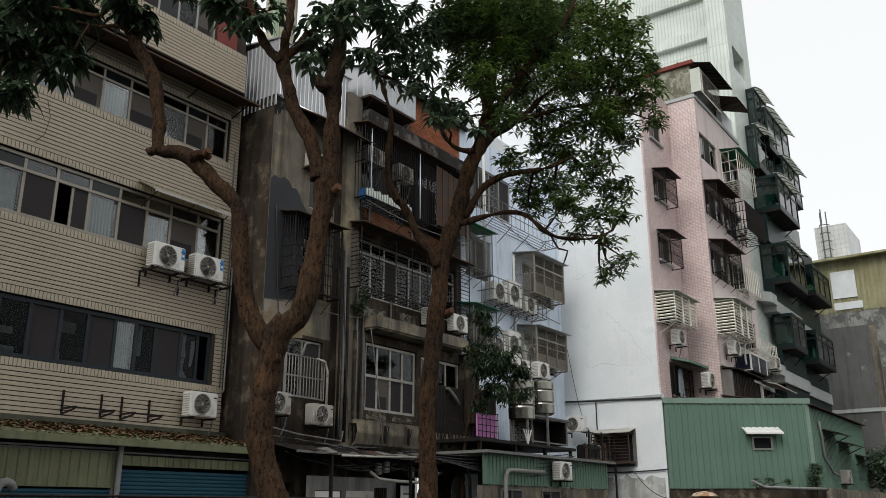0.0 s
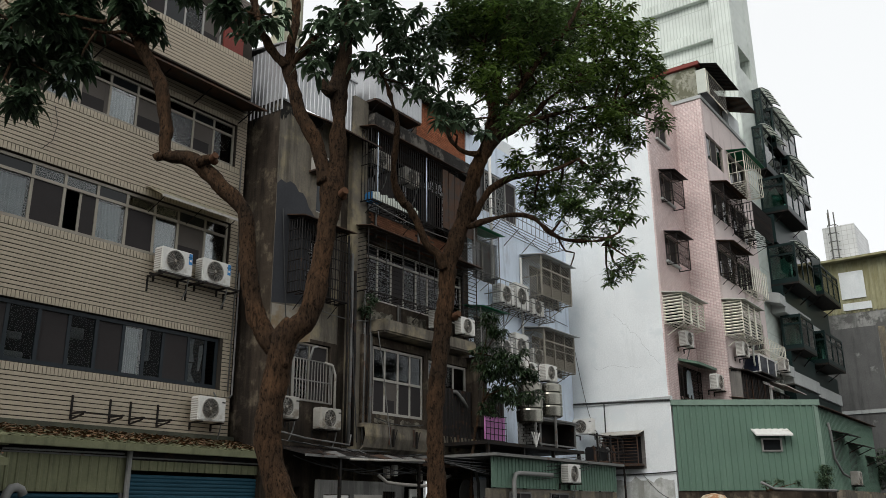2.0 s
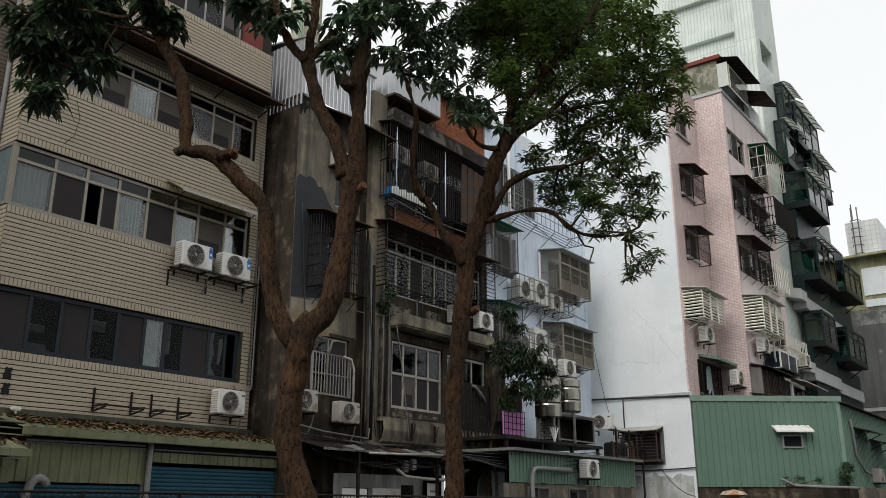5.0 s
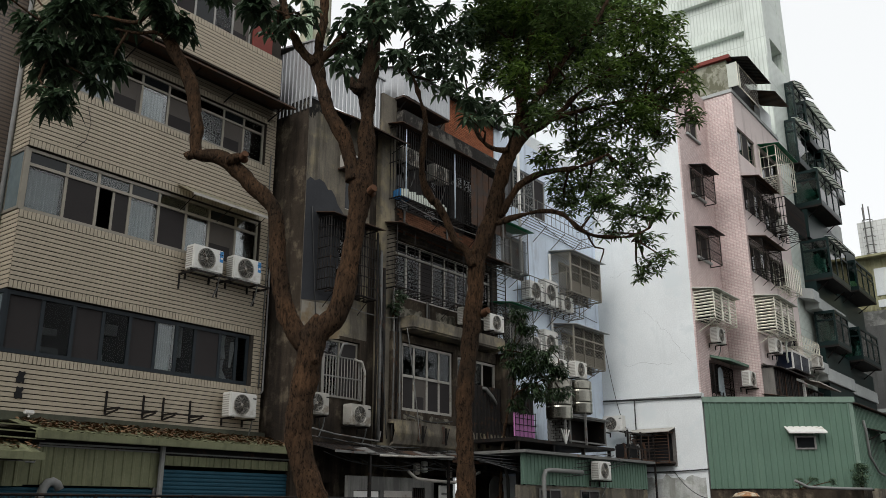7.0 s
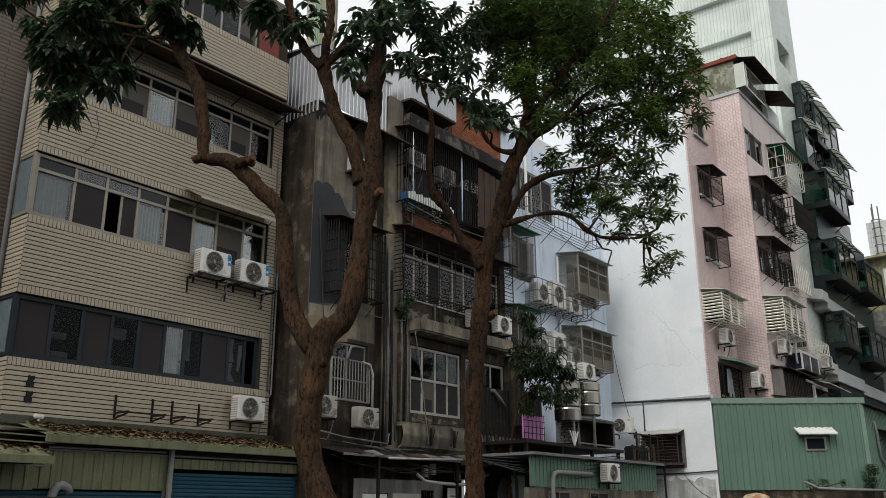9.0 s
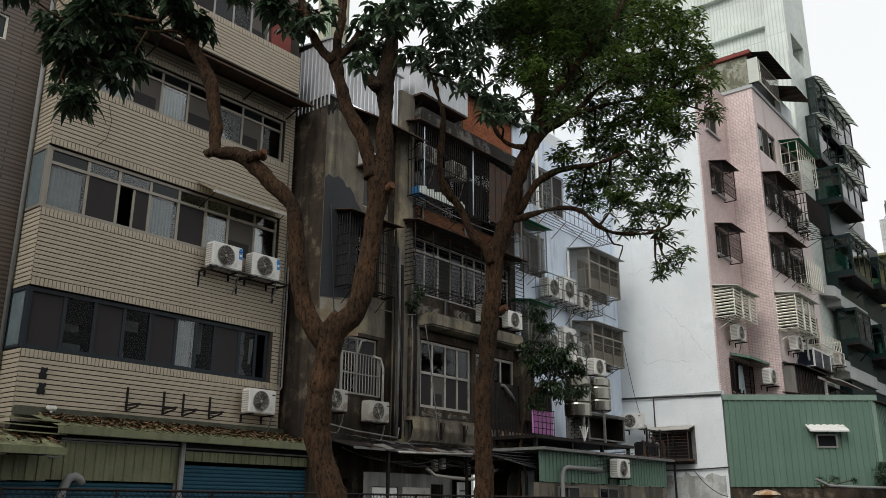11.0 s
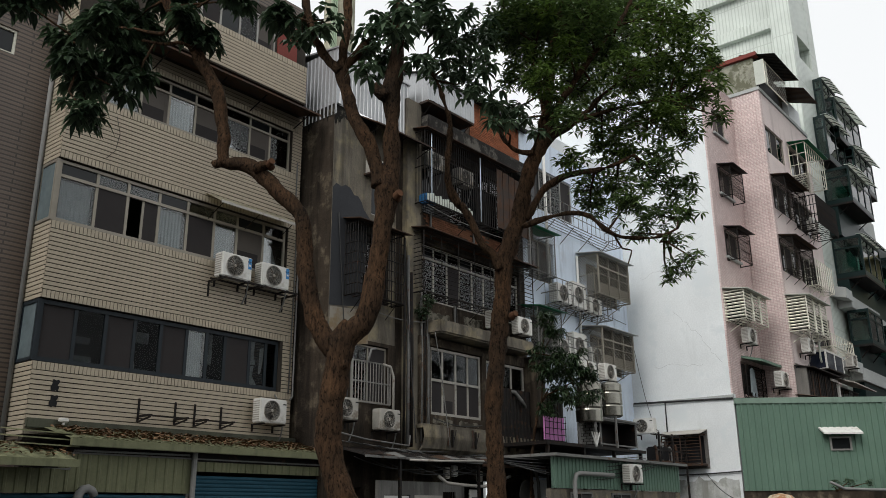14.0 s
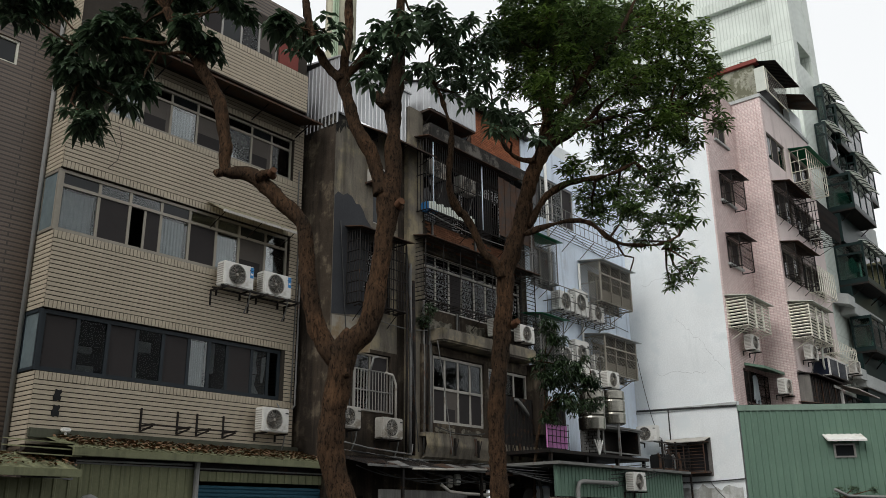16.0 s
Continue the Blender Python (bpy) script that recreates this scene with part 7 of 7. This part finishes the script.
part("shaft", bm, surface("pale_yellow_plaster", (0.5, 0.48, 0.36), 0.85, vary=0.2, streak=(0.25, 0.24, 0.18)), st)
bm = bmesh.new()
tube(bm, [(0, 0, 26.6), (0, 0, 32)], [0.85, 0.85], 20)
part("upper_shaft", bm, surface("stained_yellow_plaster", (0.46, 0.44, 0.33), 0.85, vary=0.3, streak=(0.2, 0.19, 0.15)), st)
bm = bmesh.new()
tube(bm, [(0, 0, 26.2), (0, 0, 26.6)], [0.6, 0.6], 16)
part("dark_band", bm, BLACK, st)
for x in (-1.05, -0.9, -0.75):
    part("drain_pipe", tubed([(x, -0.55, 0), (x, -0.55, 32)], 0.07, 6), surface("pale_green_pipe", (0.4, 0.5, 0.35), 0.5), st)
fb = thing("apartment_building", "pale far block seen between the leaves", "building", 30.5, -18.0)
part("wall", boxed((0, 9, 0, 8, 0, 26.8)), WHITE_PAINT, fb)
part("roof_rim", boxed((-0.3, 9.3, -0.3, 8.3, 26.8, 27.2)), GREY_BAND, fb)
for x in (0.8, 3.4, 6.0):
    part("window", boxed((x, x + 1.6, -0.03, 0.0, 23.5, 25)), GLASS_DARK, fb)
wt = thing("rooftop_tank", "white rooftop block with a ladder on the skyline", "rooftop block", 65.7, 4.0, 0)
part("block", boxed((0, 6, -2.2, 0.25, 0, 24.1)), tiled("white_square_tile", (0.80, 0.81, 0.80), (0.58, 0.58, 0.57), 0.4, 0.4, mortar=0.05, vary=0.06, offset=0.0), wt)
for x in (0.35, 0.8):
    part("ladder_rail", tubed([(-0.15, -x, 20), (-0.15, -x, 25.3)], 0.05, 4), STEEL, wt)
for i in range(6):
    part("hoop", tubed([(-0.1, -0.2, 20.6 + i * 0.7), (-0.5, -0.3, 20.6 + i * 0.7), (-0.5, -0.9, 20.6 + i * 0.7), (-0.1, -1.0, 20.6 + i * 0.7)], 0.04, 4), STEEL, wt)
part("mast", tubed([(0.5, -0.3, 24.4), (0.5, -0.3, 25.8)], 0.05, 4), STEEL, wt)

# ---- end wall of the alley ----
far = thing("end_building", "windowless end house with peeling grey walls and yellowed sheets", "building", 55.0, 8.0)
part("wall", boxed((0, 6, -22, 9, 0, 14.6)), FAR_FRAME, far)
for y0, y1, z0, z1 in ((-0.3, 3.2, 8.0, 13.5), (-0.3, 3.2, 1.5, 7.7), (-6.0, -0.8, 1.5, 10.6)):
    part("sunk_panel", boxed((-0.02, -0.002, y0, y1, z0, z1)), FAR_WALL, far)
part("pale_ledge", boxed((-0.12, 0, -6, 9, 7.72, 7.95)), GREY_BAND, far)
part("pale_pilaster", boxed((-0.1, 0, -0.75, -0.35, 0, 13.4)), CONCRETE_GREY, far)
turn = Matrix.Rotation(radians(-90), 4, "Z")
bm = bmesh.new()
corrugated(bm, -9, 22, 14.5, 18.2, 0, 0.3, 0.05)
bmesh.ops.transform(bm, matrix=turn, verts=bm.verts)
part("yellow_sheet", bm, YELLOW_SHEET, far)
bm = bmesh.new()
corrugated(bm, 1.0, 22, 11.4, 14.5, 0.06, 0.3, 0.05)
bmesh.ops.transform(bm, matrix=turn, verts=bm.verts)
part("pale_sheet", bm, PALE_SHEET, far)
part("white_board", boxed((-0.1, -0.06, 0.05, 1.6, 15.5, 17.4)), WHITE_PAINT, far)
part("white_board", boxed((-0.1, -0.06, -0.2, 1.6, 14.7, 15.2)), WHITE_PAINT, far)
bm = bmesh.new()
slab(bm, (-0.8, 9, 18.2), (-0.8, -22, 18.5), (5, -22, 18.7), (5, 9, 18.4), 0.15)
part("roof_edge", bm, YELLOW_SHEET, far)

# ---- low wall, pipes and plants before the shed ----
lw = thing("concrete_wall", "low grey concrete wall with a rounded end", "wall", 25.5, 10.5, 0)
part("wall", bevelled(boxed((0, 12, -0.3, 0, 0, 2.3)), 0.08), CONCRETE_GREY, lw)
pipe("water_pipe", "pale loose water pipe lying before the shed", [(23.3, 8.6, 2.55), (24.0, 8.8, 2.35), (25.2, 9.4, 2.32), (26.6, 10.3, 2.3)], 0.05, PVC)
pipe("hose", "loose hose hanging on the shed side", [(28.6, 9.9, 4.9), (28.75, 9.92, 4.5), (28.9, 9.9, 3.6), (29.9, 9.95, 3.0), (31.0, 9.95, 2.9)], 0.05, PVC)
ac(AC_OLD, 31.6, 9.85, 2.6)
for u, z in ((29.3, 4.2), (32.0, 3.9), (35.5, 3.5)):
    sc = thing("window_canopy", "rusty bracket canopy over a shed window", "canopy", u, 9.8, z, group="shed canopies")
    bm = bmesh.new()
    slab(bm, (0, -0.7, 0.3), (2.2, -0.7, 0.3), (2.2, 0, 0.5), (0, 0, 0.5), 0.04)
    part("sheet", bm, STEEL_DARK, sc)
    part("dark_window", boxed((0.2, 1.5, -0.03, -0.0, -0.7, 0.2)), BLACK, sc)
    part("stay", tubed([(0.1, 0, 0), (0.1, -0.6, 0.28)], 0.02, 4), STEEL_DARK, sc)
    part("stay", tubed([(2.1, 0, 0), (2.1, -0.6, 0.28)], 0.02, 4), STEEL_DARK, sc)
dome = thing("bollard", "worn bollard with a white and orange rounded cap", "bollard", 20.0, 8.0, 0)
bm = bmesh.new()
tube(bm, [(0, 0, 0), (0, 0, 1.9), (0, 0, 2.0), (0, 0, 2.1), (0, 0, 2.16)], [0.12, 0.12, 0.42, 0.32, 0.05], 16)
part("cap", bm, surface("flaking_cream_paint", (0.55, 0.48, 0.36), 0.8, vary=0.3, stain=(0.3, 0.13, 0.05), stains=0.5, stain_scale=3), dome)


def bush(label, u, w, z, blobs, seed, length=0.16):
    rng = random.Random(seed)
    b = thing("bush", label, "plant", u, w, z)
    spots = []
    for x, y, h, r in blobs:
        for _ in range(int(120 * r)):
            v = Vector((rng.gauss(0, 1), rng.gauss(0, 1), rng.gauss(0, 1))).normalized() * rng.random() ** 0.5 * r
            spots.append(Vector((x, y, h)) + v)
    vs, fs = leaves(rng, spots, 7, length, length * 0.3, 0.9)
    me = bpy.data.meshes.new("foliage")
    me.from_pydata([tuple(v) for v in vs], [], fs)
    me.materials.append(LEAF_BROAD)
    f = new("foliage", me)
    f.parent = b
    tagged(f, kind="stuff")
    bm = bmesh.new()
    for x, y, h, r in blobs:
        tube(bm, [(0, 0, 0), (x * 0.6, y * 0.6, h * 0.6), (x, y, h)], [0.03, 0.02, 0.008], 5)
    part("stem", bm, BARK, b)


bush("small weedy bush growing before the green shed", 27.0, 9.9, 2.2, [(0, 0, 0.6, 0.35), (0.3, 0, 0.9, 0.25), (-0.35, 0, 0.4, 0.25)], 21)
bush("potted greenery inside the slatted cage", 25.4, 5.75, 8.8, [(0, 0, 0.45, 0.28), (0.45, 0.1, 0.6, 0.25), (-0.5, 0.1, 0.35, 0.22), (0.8, 0, 0.35, 0.2)], 25, 0.13)
bush("potted greenery inside the slatted cage", 28.9, 7.0, 8.8, [(0, 0, 0.45, 0.28), (0.5, 0.1, 0.7, 0.25), (-0.6, 0.1, 0.4, 0.25)], 26, 0.13)
bush("weeds along the foot of the shed", 25.2, 8.2, 2.3, [(0, 0, 0.25, 0.2), (0.4, -0.4, 0.35, 0.2), (0.9, -0.9, 0.3, 0.15)], 22, 0.12)
bush("dark leafy bush at the end of the shed", 38.6, 10.2, 0, [(0, 0, 3.4, 0.9), (1.2, 0, 3.8, 0.9), (0.6, -0.8, 3.0, 0.9), (-0.6, -0.8, 2.6, 0.8), (1.8, -0.9, 3.2, 0.9)], 23, 0.3)
bush("small fern growing out of the wall joint", 10.45, W2 + 0.3, 7.0, [(0, -0.1, 0.3, 0.25), (0.1, -0.2, 0.6, 0.2)], 24, 0.14)

# ---- loose wiring and drains over the dark fronts ----
for k, (a, b, d) in enumerate((((10.75, 1.75, 6.7), (11.4, 1.75, 3.4), -0.15), ((10.9, 1.55, 4.25), (13.2, 1.55, 4.2), 0.12), ((8.2, 1.2, 7.2), (10.6, 1.5, 7.0), 0.15),
                               ((7.3, 1.2, 9.6), (7.9, 1.2, 3.6), 0.1), ((10.3, 1.85, 10.5), (15.9, 1.85, 10.55), 0.18), ((9.7, 1.5, 9.0), (10.2, 1.5, 3.5), 0.2),
                               ((10.7, 1.5, 7.6), (10.75, 1.5, 4.1), 0.3), ((12.2, 1.4, 7.8), (12.25, 1.4, 7.1), 0.1))):
    pipe("cable", "loose grimy cable on the house front", sag(a, b, d), 0.014, CABLE if k % 2 else STEEL)
for u, z0, z1 in ((12.35, 7.1, 7.85), (14.1, 7.1, 7.85), (11.2, 9.75, 10.6), (13.4, 9.75, 10.6)):
    pipe("drain_stub", "short drain pipe below the balcony", [(u, W2 + 0.06, z1), (u, W2 + 0.06, z0)], 0.035, STEEL)
pipe("elbow_pipe", "pale bent flue poking from the dark bay", [(14.6, 1.5, 5.4), (14.8, 1.7, 5.35), (15.1, 1.75, 5.1), (15.3, 1.75, 4.9)], 0.06, STEEL)

# ---- stained foot of the white gable and the clutter beside it ----
rng = random.Random(31)
bm = bmesh.new()
prism(bm, [(-5.2, 0.0)] + [(-5.2 + 4.1 * k / 40, 2.75 + 0.25 * noise.noise(Vector((k * 0.3, 2, 0))) + 0.08 * rng.random()) for k in range(41)] + [(-1.1, 0.0)], 0.0035, 0.0075)
bmesh.ops.transform(bm, matrix=Matrix.Rotation(radians(90), 4, "Z"), verts=bm.verts)
part("damp_stain", bm, surface("damp_stained_paint", (0.54, 0.55, 0.53), 0.85, vary=0.35, scale=1.2, stain=(0.34, 0.35, 0.32), stains=0.52, stain_scale=1.4, streak=(0.2, 0.2, 0.17), streaks=0.54), pink, "damp grey stain on the gable foot")
rack = thing("pipe_rack", "dark steel rack crowded with old pipes", "rack", 21.3, 3.4, 0)
for x in (0, 1.1, 2.2):
    part("post", boxed((x, x + 0.06, -0.06, 0, 0, 4.4)), STEEL_DARK, rack)
for z in (3.3, 3.75, 4.3):
    part("rail", boxed((-0.2, 2.5, -0.05, -0.01, z, z + 0.05)), STEEL_DARK, rack)
part("shelf", boxed((-0.1, 2.4, 0.0, 0.9, 3.36, 3.42)), RUST, rack)
for k in range(5):
    x = 0.25 + 0.42 * k
    part("old_pipe", tubed([(x, 0.2, 3.42), (x + 0.05, 0.22, 3.8), (x + rng.uniform(-0.1, 0.2), 0.25, 3.95 + 0.1 * (k % 3))], 0.05, 6), STEEL if k % 2 else RUST, rack)
part("dark_bin", bevelled(boxed((0.5, 1.2, 0.15, 0.75, 3.42, 3.95)), 0.05), BLACK, rack)

# ---- wires, brackets and torn sheets between canopy and fronts ----
rng = random.Random(52)
for k in range(7):
    u0 = 7.2 + 0.5 * k
    pipe("cable", "grimy cable slung under the fronts", sag((u0, W2 + 0.2 + 0.04 * k, 3.45 - 0.03 * k), (u0 + 4.2, W2 + 0.35, 3.32 + 0.05 * (k % 3)), 0.06 + 0.03 * k), 0.013, CABLE if k % 2 else STEEL)
for u in (11.6, 12.7, 14.4):
    bk_ = thing("iron_bracket", "rusty triangular iron bracket under the bay", "bracket", u, W2 + 0.5, 3.45, group="bay brackets")
    part("arm", boxed((-0.02, 0.02, -0.06, 0.0, 0, 0.5)), STEEL_DARK, bk_)
    part("brace", tubed([(0, -0.02, 0.0), (0.18, -0.02, 0.5)], 0.018, 4), STEEL_DARK, bk_)
torn = thing("torn_sheets", "torn dark roofing sheets lying on the canopy", "roofing")
torn.matrix_world = ROW @ Matrix.Translation((7.6, -2.3, 3.02))
for k in range(22):
    x = 0.36 * k + rng.uniform(-0.1, 0.1)
    bm = bmesh.new()
    slab(bm, (x, rng.uniform(-0.3, -0.1), rng.uniform(-0.03, 0.03)), (x + rng.uniform(0.3, 0.6), rng.uniform(-0.3, -0.05), rng.uniform(-0.02, 0.05)), (x + 0.5, 0.3, 0.1 + rng.uniform(0, 0.08)), (x - 0.05, 0.35, 0.1), 0.012)
    part("sheet_scrap", bm, (STEEL_DARK, RUST, STEEL)[k % 3], torn)
# plain pale strip on the canopy edge, not a lamp
pipe("light_tube", "pale strip along the canopy edge", [(8.8, 2.52, 2.95), (9.9, 2.54, 2.97), (11.9, 2.56, 3.04)], 0.03, AC_GREY, "strip")
CRACK = surface("hairline_crack", (0.42, 0.43, 0.43), 0.95, vary=0.3, bump=0)
rng = random.Random(77)
for w_, z_, n_, dw, dz in ((2.6, 13.2, 26, 0.09, -0.02), (3.2, 9.4, 30, 0.06, -0.07), (1.8, 11.0, 20, 0.1, 0.02), (4.0, 15.0, 22, 0.05, -0.08), (2.2, 7.3, 18, 0.11, -0.01), (3.6, 11.8, 16, 0.08, 0.03)):
    pts_ = []
    for k in range(n_):
        pts_.append((-0.001, -w_, z_))
        w_ += dw + rng.uniform(-0.06, 0.06)
        z_ += dz + rng.uniform(-0.07, 0.07)
        if not 0.5 < w_ < 5.1:
            break
    part("crack", tubed(pts_, 0.005, 3), CRACK, pink)
pipe("conduit", "thin grey conduit beside the upper windows", [(6.72, 0.05, 11.2), (6.72, 0.05, 9.95), (6.8, 0.05, 9.9), (6.8, 0.05, 7.6), (6.76, 0.05, 4.65)], 0.02, STEEL)
pipe("conduit", "short bent conduit over the lower air conditioner", [(6.3, 0.06, 4.6), (6.34, 0.1, 4.5), (6.34, 0.12, 4.42)], 0.018, STEEL)
pipe("drain_stub", "pale short pipe out of the grey wall", [(7.12, 1.2, 4.32), (7.12, 1.5, 4.3), (7.5, 1.55, 4.28)], 0.03, PVC)
